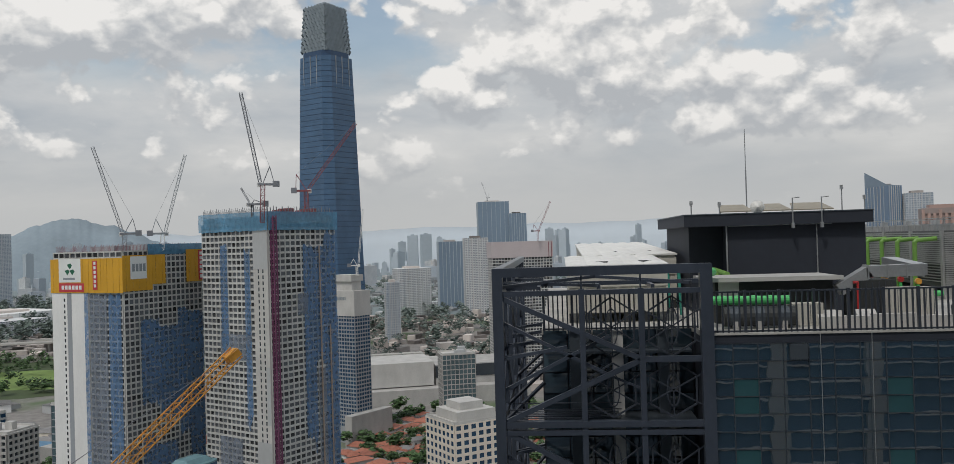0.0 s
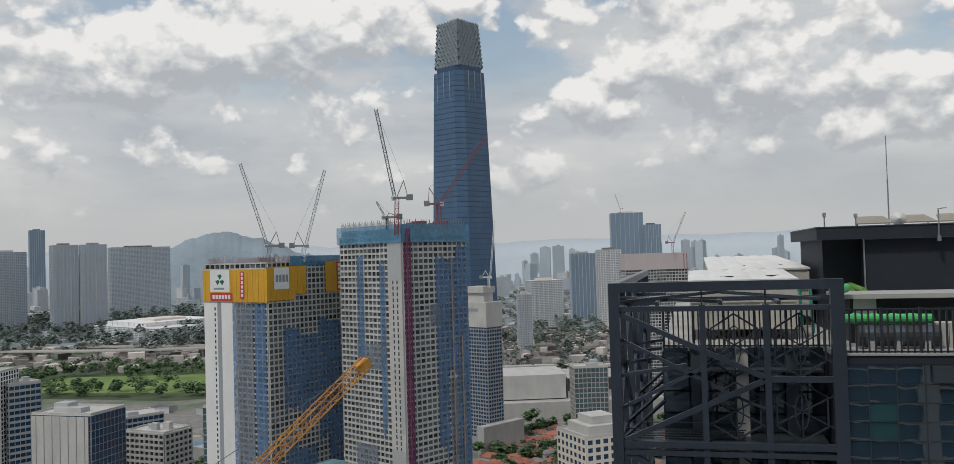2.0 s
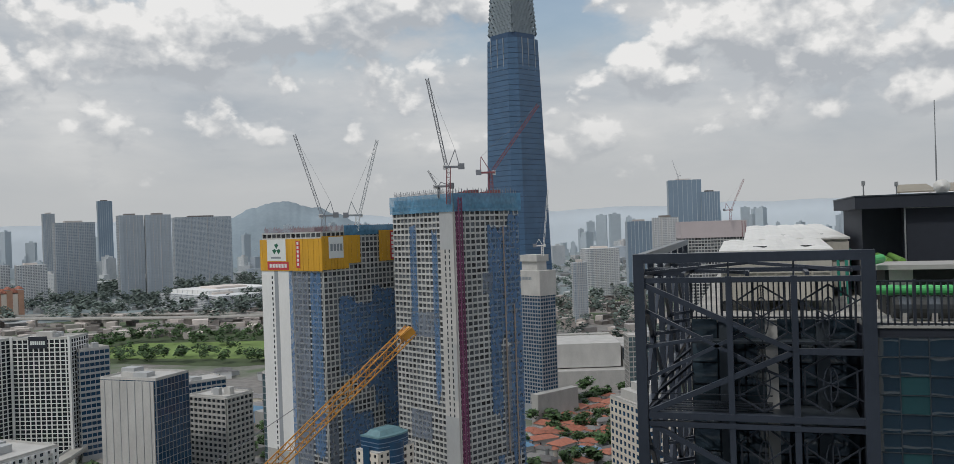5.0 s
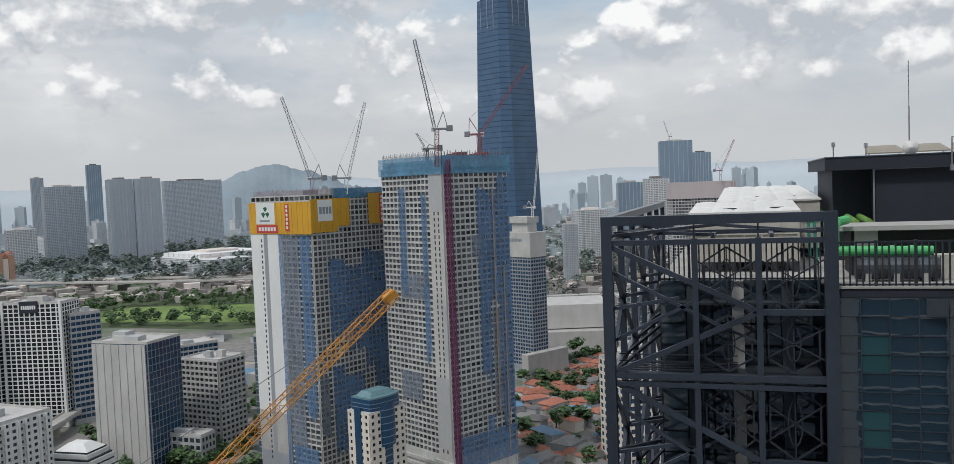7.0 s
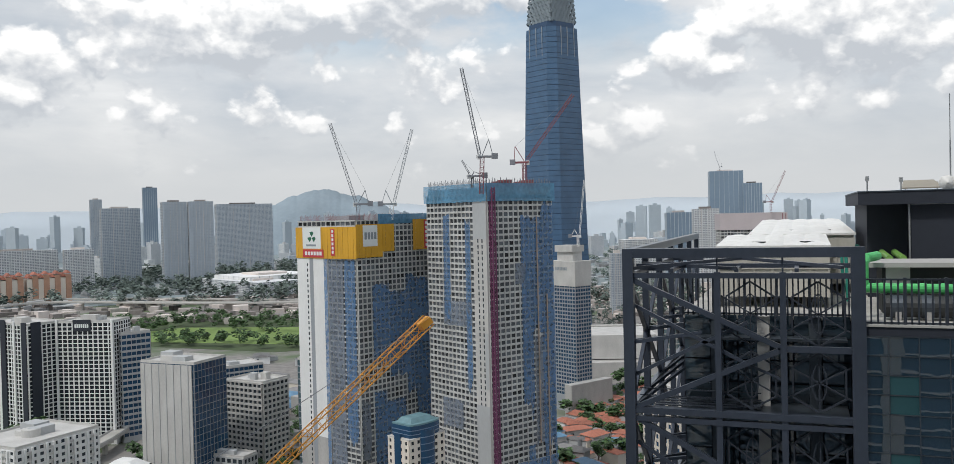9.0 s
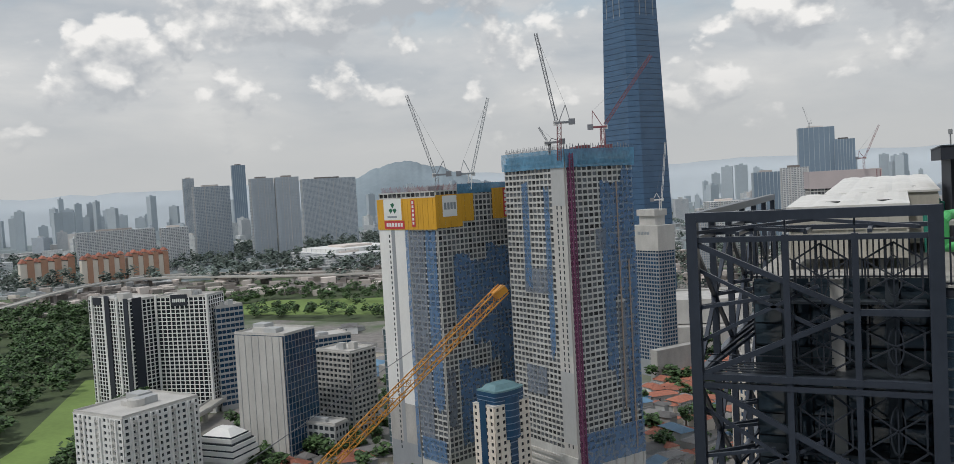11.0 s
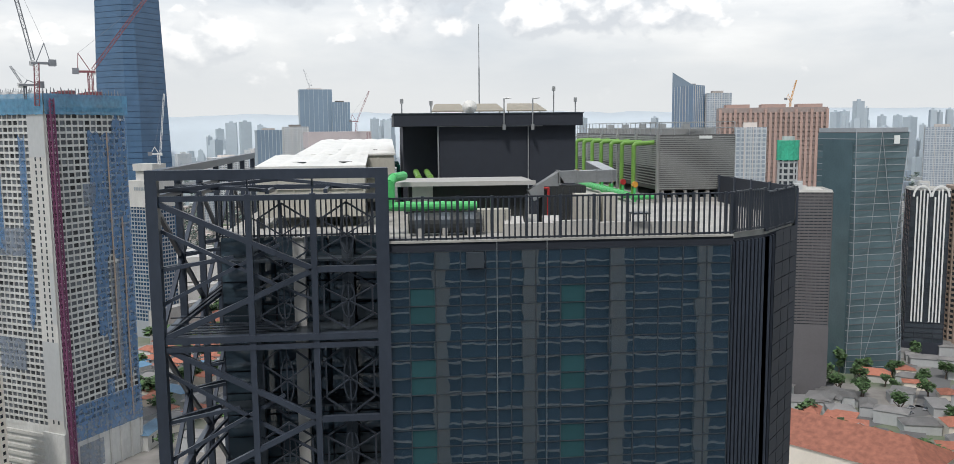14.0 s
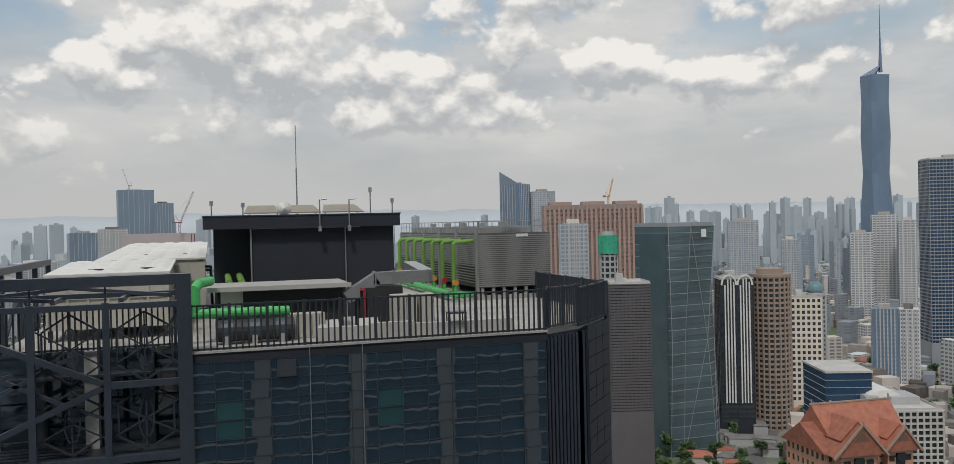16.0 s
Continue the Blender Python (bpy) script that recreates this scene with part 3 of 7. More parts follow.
# city_b and city_c: walls and panes lightened and blued to imitate haze
M["city_b"] = facade_mat("haze_blued_mid_city", (0.40, 0.435, 0.47), (0.225, 0.27, 0.32), 4.0, 3.6, 0.5, hues=[(1.0, 1.0, 1.0), (0.7, 0.77, 0.86), (1.2, 1.18, 1.15), (0.82, 0.9, 0.98)])
M["city_c"] = facade_mat("haze_paled_city", (0.47, 0.485, 0.495), (0.32, 0.355, 0.39), 6.0, 3.6, 1.1, hues=[(1.0, 1.0, 1.0), (1.25, 1.24, 1.2), (0.8, 0.87, 0.95), (1.1, 1.02, 0.96)])
M["city_low"] = mat("low_roofs", (0.40, 0.36, 0.33), 0.8, var=0.5, scale=0.05, spread=1.4)
# far copy of the low roofs, greyed with painted haze
M["city_low_far"] = mat("haze_paled_roofs", (0.37, 0.38, 0.38), 0.8, var=0.35, scale=0.05, spread=1.2)
# ground ring beyond 1750 m, its colour paled to act as haze
M["ground_far"] = mat("haze_paled_ground", (0.20, 0.24, 0.245), 0.9, var=0.3, scale=0.02)
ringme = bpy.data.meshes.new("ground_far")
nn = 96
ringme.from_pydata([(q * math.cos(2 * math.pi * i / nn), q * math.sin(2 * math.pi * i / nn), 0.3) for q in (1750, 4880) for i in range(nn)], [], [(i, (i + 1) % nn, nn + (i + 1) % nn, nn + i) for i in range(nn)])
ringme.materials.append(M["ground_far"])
tagged(new("ground_far", ringme), "far suburbs ground paled for distance haze", "ground", kind="structure")
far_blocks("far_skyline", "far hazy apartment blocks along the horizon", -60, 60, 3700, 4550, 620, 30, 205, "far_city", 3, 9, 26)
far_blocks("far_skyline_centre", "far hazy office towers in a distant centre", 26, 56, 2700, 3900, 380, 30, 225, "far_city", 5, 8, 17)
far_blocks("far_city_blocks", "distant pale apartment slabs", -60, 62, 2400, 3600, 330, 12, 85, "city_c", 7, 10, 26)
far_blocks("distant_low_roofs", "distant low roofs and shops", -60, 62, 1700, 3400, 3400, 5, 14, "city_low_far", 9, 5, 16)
far_blocks("nearer_low_roofs", "low roofs and shops of the middle distance", -12, 62, 830, 1700, 1500, 5, 15, "city_low", 10, 5, 14)
far_blocks("nearer_low_roofs", "low roofs beyond the motorway", -60, -12, 1330, 1750, 500, 5, 13, "city_low", 17, 5, 14)
far_blocks("low_roofs_between_offices", "crowded low roofs between the office towers", 38, 62, 500, 860, 330, 6, 22, "city_low", 12, 5, 11)
far_blocks("mid_city_blocks", "mid-rise blocks among the low roofs", 20, 62, 800, 2400, 760, 8, 46, "city_a", 13, 5, 12)
far_blocks("mid_city_offices", "blue-grey mid-rise offices", 22, 60, 1500, 2600, 90, 25, 120, "city_b", 15, 6, 13)


def leaf_clump(m, x, y, z, r, rnd, count=26, leaf=None):
    """Many small tilted leaf patches in an uneven cloud."""
    leaf = leaf or r * 0.28
    for _ in range(count):
        u, v, w = rnd.gauss(0, 1), rnd.gauss(0, 1), rnd.gauss(0, 1)
        k = (u * u + v * v + w * w) ** 0.5 or 1
        q = r * rnd.uniform(0.55, 1.08)
        cx, cy, cz = x + u / k * q, y + v / k * q, z + w / k * q * 0.8
        s = leaf * rnd.uniform(0.6, 1.4)
        a, b = rnd.uniform(0, 6.28), rnd.uniform(-0.7, 0.7)
        e1 = Vector((math.cos(a), math.sin(a), math.sin(b) * 0.6)) * s
        e2 = Vector((-math.sin(a), math.cos(a), math.cos(a * 3) * 0.6)) * s
        c = Vector((cx, cy, cz))
        m.add([tuple(c - e1 - e2 * 0.6), tuple(c + e1 * 0.7 - e2), tuple(c + e1 + e2 * 0.7), tuple(c - e1 * 0.5 + e2), tuple(c + Vector((0, 0, s * 0.5)))],
              [(0, 1, 4), (1, 2, 4), (2, 3, 4), (3, 0, 4)])


def wood(name, label, spots, material, seed, size=(4, 7), count=26):
    rnd = random.Random(seed)
    m = Mesh()
    for x, y in spots:
        r = rnd.uniform(*size)
        h = r * rnd.uniform(1.1, 1.9)
        for k in range(3):
            leaf_clump(m, x + rnd.uniform(-0.6, 0.6) * r, y + rnd.uniform(-0.6, 0.6) * r, h + rnd.uniform(-0.3, 0.5) * r, r * rnd.uniform(0.5, 0.85), rnd, count)
    return tagged(part(name, m, material), label, "trees", kind="stuff")


def tree(x, y, r, seed):
    rnd = random.Random(seed)
    th = thing("tree", "broad green street tree among low roofs", "tree", x, y, 0, 0, "street trees")
    tr = Mesh()
    h = r * 1.5
    tr.tube([(0, 0, 0), (0.1 * r, 0, h * 0.5)], 0.09 * r, 7)
    for k in range(5):
        a = k * 1.26 + rnd.uniform(-0.3, 0.3)
        tr.tube([(0.1 * r, 0, h * 0.48), (math.cos(a) * r * 0.5, math.sin(a) * r * 0.5, h * 0.9)], 0.04 * r, 5)
    part("trunk", tr, "bark", th)
    cr = Mesh()
    for k in range(9):
        a, q = rnd.uniform(0, 6.28), r * rnd.uniform(0.1, 0.62)
        leaf_clump(cr, math.cos(a) * q, math.sin(a) * q, h + rnd.uniform(-0.25, 0.4) * r, r * rnd.uniform(0.3, 0.5), rnd, 60, r * 0.10)
    part("crown", cr, "leaf", th)
    return th


def sheet(name, label, poly, z, material, category):
    me = bpy.data.meshes.new(name)
    me.from_pydata([(x, y, z) for x, y in poly], [], [tuple(range(len(poly)))])
    me.materials.append(M[material])
    return tagged(new(name, me), label, category, kind="structure")


# the wooded park and its fairways
sheet("park_ground", "dark green shaded park floor", [(-1180, 870), (-960, 950), (-500, 610), (-450, 480), (-345, 290), (-330, 170), (-540, 180), (-1180, 560)], 0.1, "park", "lawn")
sheet("golf_ground", "green rough of the golf course", [(-1060, 850), (-930, 1150), (-560, 1170), (-400, 960), (-560, 840)], 0.12, "park", "lawn")
sheet("lawn", "mown green fairway between dark trees", [(-640, 520), (-600, 545), (-440, 330), (-400, 250), (-440, 240), (-500, 350)], 0.2, "grass", "lawn")
sheet("lawn_far", "pale green golf course beyond the offices", [(-900, 870), (-830, 1010), (-600, 1060), (-470, 1000), (-560, 900), (-740, 880)], 0.2, "grass", "lawn")


def inside(p, poly):
    c = False
    for (x0, y0), (x1, y1) in zip(poly, poly[1:] + poly[:1]):
        if (y0 > p[1]) != (y1 > p[1]) and p[0] < (x1 - x0) * (p[1] - y0) / (y1 - y0) + x0:
            c = not c
    return c


def scatter(poly, count, seed, holes=()):
    r = random.Random(seed)
    xs, ys = [p[0] for p in poly], [p[1] for p in poly]
    out = []
    while len(out) < count:
        p = (r.uniform(min(xs), max(xs)), r.uniform(min(ys), max(ys)))
        if inside(p, poly) and not any(inside(p, h) for h in holes):
            out.append(p)
    return out


FAIR = [(-650, 530), (-600, 560), (-425, 330), (-390, 240), (-450, 230), (-512, 350)]
wood("park_wood", "dense dark green wood of the park", scatter([(-1150, 850), (-980, 920), (-520, 600), (-480, 480), (-330, 270), (-330, 180), (-520, 200), (-1150, 600)], 820, 21, [FAIR]), "leaf", 22, (5, 9), 28)
wood("golf_trees", "tree belts round the golf course", scatter([(-1050, 840), (-920, 1130), (-560, 1150), (-420, 960), (-560, 850)], 330, 23, [[(-880, 890), (-820, 980), (-640, 1000), (-520, 960), (-600, 920)]]), "leaf", 24, (4, 8), 22)
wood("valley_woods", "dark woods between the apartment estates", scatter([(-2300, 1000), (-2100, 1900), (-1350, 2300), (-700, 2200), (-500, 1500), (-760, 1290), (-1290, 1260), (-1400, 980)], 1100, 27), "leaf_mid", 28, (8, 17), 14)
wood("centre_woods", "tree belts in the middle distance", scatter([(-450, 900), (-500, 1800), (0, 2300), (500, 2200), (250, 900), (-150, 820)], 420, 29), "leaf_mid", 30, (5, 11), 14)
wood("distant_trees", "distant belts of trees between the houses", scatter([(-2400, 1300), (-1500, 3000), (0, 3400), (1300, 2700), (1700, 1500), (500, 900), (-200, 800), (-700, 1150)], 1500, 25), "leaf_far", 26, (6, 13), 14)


# ---- viaduct ----
def viaduct(label, pts, z, width, seed):
    th = thing("viaduct", label, "viaduct", 0, 0, 0)
    deck, rail, piers = Mesh(), Mesh(), []
    fine = []
    for i in range(len(pts) - 1):
        p0, p1, p2, p3 = (Vector(pts[max(0, min(len(pts) - 1, k))]) for k in (i - 1, i, i + 1, i + 2))
        for k in range(6):
            t = k / 6
            fine.append(0.5 * ((2 * p1) + (p2 - p0) * t + (2 * p0 - 5 * p1 + 4 * p2 - p3) * t * t + (3 * p1 - p0 - 3 * p2 + p3) * t ** 3))
    fine.append(Vector(pts[-1]))
    for a, b in zip(fine, fine[1:]):
        deck.beam((a.x, a.y, z), (b.x, b.y, z), width, 1.8)
        d = (b - a).normalized()
        s = Vector((d.y, -d.x)) * (width / 2 - 0.2)
        for k in (1, -1):
            rail.beam((a.x + k * s.x, a.y + k * s.y, z + 1.5), (b.x + k * s.x, b.y + k * s.y, z + 1.5), 0.3, 1.3)
    part("deck", deck, "road_conc", th, kind="stuff")
    part("barrier", rail, "conc_light", th, kind="stuff")
    for p in fine[::3]:
        part("pier", Mesh().box(p.x - 1.4, p.y - 1.4, 0, p.x + 1.4, p.y + 1.4, z - 2).box(p.x - 4, p.y - 4, z - 2, p.x + 4, p.y + 4, z - 0.9), "road_conc", th)


viaduct("curving concrete motorway viaduct on round piers", [(-1080, 640), (-1179, 835), (-1250, 951), (-1299, 1089), (-1262, 1174), (-1120, 1196), (-945, 1205), (-778, 1245), (-600, 1300), (-380, 1400)], 14, 18, 1)
viaduct("second concrete viaduct beside the motorway", [(-1500, 1230), (-1200, 1290), (-900, 1310), (-700, 1330), (-500, 1400)], 10, 12, 2)
viaduct("low concrete rail viaduct beside the park", [(-330, 200), (-385, 296), (-424, 440), (-480, 560), (-520, 700)], 9, 10, 3)


# ---- low houses ----
def house(x, y, rot, w, d, h, rise, wall, roof, label, group):
    th = thing("house", label, "house", x, y, 0, rot, group)
    part("wall", Mesh().box(-w / 2, -d / 2, 0, w / 2, d / 2, h), wall, th)
    part("roof", Mesh().gable(-w / 2, -d / 2, w / 2, d / 2, h, h + rise, 0.8), roof, th)
    for i in range(1):
        part("window", Mesh().box(-w / 4 + i * w / 2 - 0.8, -d / 2 - 0.06, h * 0.35, -w / 4 + i * w / 2 + 0.8, -d / 2 + 0.02, h * 0.75), "win", th)
    return th


def quarter(poly, count, seed, roofs, group, size=(8, 20)):
    r = random.Random(seed)
    for x, y in scatter(poly, count, seed):
        roof, words = r.choice(roofs)
        house(x, y, r.uniform(-25, 25) + r.choice((60, 150)), r.uniform(*size), r.uniform(size[0], size[1] * 0.7), r.uniform(3.5, 8), r.uniform(1.2, 3.2), r.choice(("cream", "white", "grey_wall", "conc_light")), roof, words, group)


def sheds(name, label, poly, count, seed, wall, roof, size=(7, 16), rise=(1, 2.4)):
    """Crowded small roofs, too many to count: walls and roofs in one mesh each."""
    r = random.Random(seed)
    w, t = Mesh(), Mesh()
    for x, y in scatter(poly, count, seed):
        a, b, h = r.uniform(*size), r.uniform(size[0], size[1] * 0.75), r.uniform(3, 7)
        c = math.radians(r.choice((62, 152)) + r.uniform(-14, 14))
        for m, f in ((w, lambda q: q.box(-a / 2, -b / 2, 0, a / 2, b / 2, h)), (t, lambda q: q.gable(-a / 2, -b / 2, a / 2, b / 2, h, h + r.uniform(*rise), 0.5))):
            q = Mesh()
            f(q)
            m.add([(x + u * math.cos(c) - v * math.sin(c), y + u * math.sin(c) + v * math.cos(c), k) for u, v, k in q.v], q.f)
    tagged(part(name + "_walls", w, wall), label, "sheds", kind="stuff")
    tagged(part(name + "_roofs", t, roof), label, "roofs", kind="stuff")


BASIN = [(-300, 180), (-330, 345), (-215, 338), (-120, 346), (-20, 350), (20, 200), (-90, 120)]
sheds("yard_sheds", "crowded grey sheet roofs below the towers", BASIN, 190, 61, "mid_grey", "tin")
sheds("yard_shops", "crowded red tile roofs below the towers", BASIN, 60, 62, "cream", "rooftile")
sheds("yard_stores", "blue sheet roofs below the towers", BASIN, 30, 63, "mid_grey", "tin_blue")
BEHIND = [(-150, 400), (-160, 740), (10, 740), (40, 420)]
sheds("back_sheds", "crowded grey sheet roofs behind the towers", BEHIND, 150, 64, "grey_wall", "tin", (7, 18))
sheds("back_houses", "crowded red tile roofs behind the towers", BEHIND, 110, 65, "cream", "rooftile", (7, 15))
OFFICE = [(-400, 440), (-330, 560), (-210, 520), (-215, 380), (-330, 350)]
sheds("office_sheds", "low grey roofs between the offices", OFFICE, 90, 66, "grey_wall", "tin", (8, 20))
EAST = [(190, 330), (210, 520), (330, 640), (640, 720), (680, 560), (430, 380), (330, 290)]
sheds("east_sheds", "low grey roofs between the east offices", EAST, 170, 67, "grey_wall", "tin", (8, 20))
sheds("east_houses", "low red roofs between the east offices", EAST, 60, 68, "cream", "rooftile", (8, 16))
for poly, cnt, sd, words in ((BASIN, 190, 71, "yard trees between the sheds"), (BEHIND, 110, 72, "garden trees between the houses"), (OFFICE, 120, 73, "trees round the offices"), (EAST, 120, 74, "street trees between the east offices")):
    wood("yard_trees", words, scatter(poly, cnt, sd), "leaf", sd, (3.2, 6.2), 44)
RED = ("rooftile", "low house with a hipped red tile roof")
TIN = ("tin", "long shed with a grey sheet metal roof")
BLU = ("tin_blue", "low shop with a blue sheet metal roof")
quarter([(-150, 560), (-150, 700), (-40, 700), (-20, 560)], 48, 31, [RED, RED, TIN], "red roofed houses")
quarter([(-140, 440), (-150, 560), (-20, 560), (0, 400), (-60, 380)], 48, 33, [TIN, BLU, TIN, RED], "sheds behind the towers")
quarter([(-260, 270), (-290, 350), (-180, 350), (-60, 345), (0, 300), (0, 200), (-100, 210)], 46, 35, [TIN, TIN, BLU, RED, TIN], "low shops in front of the towers", (9, 22))
quarter([(-330, 350), (-330, 470), (-230, 420), (-230, 360)], 26, 37, [RED, TIN, TIN], "low shops beside the offices")
quarter([(180, 330), (200, 470), (300, 470), (420, 480), (420, 420), (300, 380), (260, 300)], 26, 39, [RED, TIN, TIN], "low roofs among the office towers")
quarter([(-620, 620), (-520, 880), (-300, 900), (-250, 560), (-420, 520)], 70, 41, [TIN, TIN, BLU, RED], "yards and sheds before the golf course", (14, 40))
k = 0
for poly, n in (([(-270, 280), (-290, 370), (-180, 350), (-20, 345), (0, 250), (-100, 240)], 26), ([(-340, 340), (-330, 470), (-240, 420), (-240, 360)], 26), ([(-140, 460), (-150, 700), (-30, 700), (-10, 400)], 30), ([(240, 400), (250, 480), (320, 500), (400, 470), (330, 380)], 26)):
    for x, y in scatter(poly, n, 50 + n + k):
        tree(x, y, 3.5 + (k * 37 % 10) * 0.28, k)
        k += 1


def road(label, pts, w):
    m = Mesh()
    for (x0, y0), (x1, y1) in zip(pts, pts[1:]):
        d = Vector((x1 - x0, y1 - y0)).normalized() * w / 2
        m.add([(x0 + d.y, y0 - d.x, 0.12), (x1 + d.y, y1 - d.x, 0.12), (x1 - d.y, y1 + d.x, 0.12), (x0 - d.y, y0 + d.x, 0.12)], [(0, 1, 2, 3)])
    tagged(part("road", m, "asphalt"), label, "road", kind="structure")


road("grey asphalt road past the tower sites", [(-420, 300), (-233, 352), (-150, 356), (-47, 368), (60, 390)], 14)
road("asphalt side street between the sheds", [(-120, 360), (-122, 480), (-118, 560), (-60, 720)], 9)
road("asphalt road between the office towers", [(240, 400), (294, 417), (335, 470), (420, 560)], 14)


def car(x, y, rot):
    th = thing("car", "small parked car on the asphalt", "car", x, y, 0.13, rot, "cars in the streets")
    part("body", Mesh().box(-2.1, -0.85, 0.3, 2.1, 0.85, 0.85), "car", th)
    part("cabin", Mesh().prism([(-1.3, -0.8), (1.2, -0.8), (1.2, 0.8), (-1.3, 0.8)], 0.85, 1.45, [(-1.0, -0.65), (0.6, -0.65), (0.6, 0.65), (-1.0, 0.65)]), "win", th)
    for sx in (-1.3, 1.3):
        for sy in (-0.85, 0.85):
            part("wheel", Mesh().tube([(sx, sy - 0.1, 0.3), (sx, sy + 0.1, 0.3)], 0.3, 10), "tank", th)


for i in range(22):
    u = i / 21
    car(-225 + 190 * u, 355 + 14 * u + (3 if i % 2 else -3), 5)
for i in range(10):
    car(255 + 6 * i, 405 + 2.2 * i + (3 if i % 2 else -3), 20)


# ---- towers under construction ----
def lattice(m, p, q, w, seg, chord, lace):
    """Four chords with zigzag lacing from p to q."""
    p, q = Vector(p), Vector(q)
    d = (q - p).normalized()
    s = d.cross(Vector((0, 0, 1)))
    s = Vector((1, 0, 0)) if s.length < 1e-3 else s.normalized()
    u = s.cross(d)
    n = max(2, round((q - p).length / seg))
    cor = [(-1, -1), (1, -1), (1, 1), (-1, 1)]
    at = lambda i, c: p + (q - p) * (i / n) + s * (c[0] * w / 2) + u * (c[1] * w / 2)
    for c in cor:
        m.beam(at(0, c), at(n, c), chord)
    for i in range(n):
        for a, b in zip(cor, cor[1:] + cor[:1]):
            if i % 2:
                a, b = b, a
            m.beam(at(i, a), at(i + 1, b), lace)
            m.beam(at(i, a), at(i, b), lace)


def crane(label, base, cab, tip, back, mast_mat, jib_mat, w=1.8):
    """Luffing tower crane: mast, slewing deck, jib, counterweight, A-frame and stays."""
    th = thing("tower_crane", label, "crane", *base, group="tower cranes")
    B = Vector(base)
    r = lambda p: Vector(p) - B
    m = Mesh()
    lattice(m, (0, 0, 0), r(cab), w, 2.4, 0.26, 0.13)
    part("mast", m, mast_mat, th)
    c, t = r(cab), r(tip)
    fw = Vector((t.x - c.x, t.y - c.y, 0)).normalized()
    j = Mesh()
    lattice(j, c + fw * 1.2 + Vector((0, 0, 1)), t, w * 0.7, 2.6, 0.24, 0.11)
    part("jib", j, jib_mat, th)
    dk = Mesh().beam(c + fw * 2.2, c - fw * 6.5, 2.2, 0.9)
    part("slewing_deck", dk, jib_mat, th)
    part("counterweight", Mesh().beam(c - fw * 4.5 + Vector((0, 0, 0.2)), c - fw * 7.2 + Vector((0, 0, 0.2)), 2.6, 2.6), "crane_grey", th)
    cb = part("cab", Mesh().beam(c + fw * 2.5 + Vector((0, 0, -0.2)), c + fw * 0.6 + Vector((0, 0, -0.2)), 1.6, 2.0), "white", th)
    part("cab_window", Mesh().beam(c + fw * 2.58 + Vector((0, 0, 0.1)), c + fw * 2.5 + Vector((0, 0, 0.1)), 1.3, 1.1), "win", cb)
    top = c - fw * back[0] + Vector((0, 0, back[1]))
    af = Mesh().beam(c + Vector((0, 0, 0.5)), top, 0.35).beam(c - fw * 5 + Vector((0, 0, 0.5)), top, 0.28)
    part("a_frame", af, jib_mat, th)
    part("stay", Mesh().beam(top, t, 0.09).beam(top, c - fw * 5, 0.09), "crane_grey", th)
    return th


def net(th, side, wx, wy, u0, u1, z0, z1, material, off=0.75):
    """A hanging sheet of netting, slightly billowed, before one side of a tower."""
    m = Mesh()
    nu, nz = max(2, int((u1 - u0) / 1.3)), max(2, int((z1 - z0) / 3))
    vs, fs = [], []
    rag = 0.16 * (z1 - z0) if z1 - z0 > 18 else 0.4
    for j in range(nz + 1):
        for i in range(nu + 1):
            u = u0 + (u1 - u0) * i / nu
            za, zb = z0 + rag * noise.noise((u * 0.45, z0, 1.0)), z1 - 0.5 * rag * abs(noise.noise((u * 0.5, z1, 5.0)))
            z = za + (zb - za) * j / nz
            o = off + 0.18 * noise.noise((u * 0.35, z * 0.35, u0))
            vs.append({"s": (u, -o, z), "w": (-o, u, z)}[side])
    for j in range(nz):
        for i in range(nu):
            p = j * (nu + 1) + i
            fs.append((p, p + 1, p + nu + 2, p + nu + 1))
    m.add(vs, fs)
    return part("safety_net", m, material, th, "torn blue safety netting" if "blue" in material else "grey safety netting")


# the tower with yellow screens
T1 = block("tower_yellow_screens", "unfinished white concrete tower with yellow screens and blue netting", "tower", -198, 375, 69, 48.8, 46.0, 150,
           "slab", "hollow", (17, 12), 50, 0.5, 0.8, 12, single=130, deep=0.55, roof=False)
part("end_wall", Mesh().box(-1.1, 22, 0, 0.2, 46.4, 134), "white", T1, "smooth white end wall")
part("end_wall_return", Mesh().box(-0.9, 46.4, 0, 12, 47.0, 134), "white", T1)
part("base_wall", Mesh().box(-1.125, 21.9, 0, 0.2, 46.45, 39), "conc", T1, "bare concrete wall below the white paint")
part("plinth", Mesh().box(-1.14, 21.8, 0, 0.2, 46.5, 18), "mid_grey", T1)
part("slot", Mesh().box(-1.16, 33.2, 12, -1.05, 36.2, 131), "mid_grey", T1, "dark blue-grey recessed strip")
for j in range(42):
    part("slit_window", Mesh().box(-1.15, 37.6, 14 + j * 2.75, -1.08, 38.5, 15.6 + j * 2.75), "win", T1)
part("slot", Mesh().box(-1.16, 22.0, 12, -1.05, 24.6, 131), "net_blue", T1)
net(T1, "w", 0, 0, 10, 21.5, 20, 131, "net_grey")
net(T1, "w", 0, 0, 1, 9, 40, 131, "net_blue")
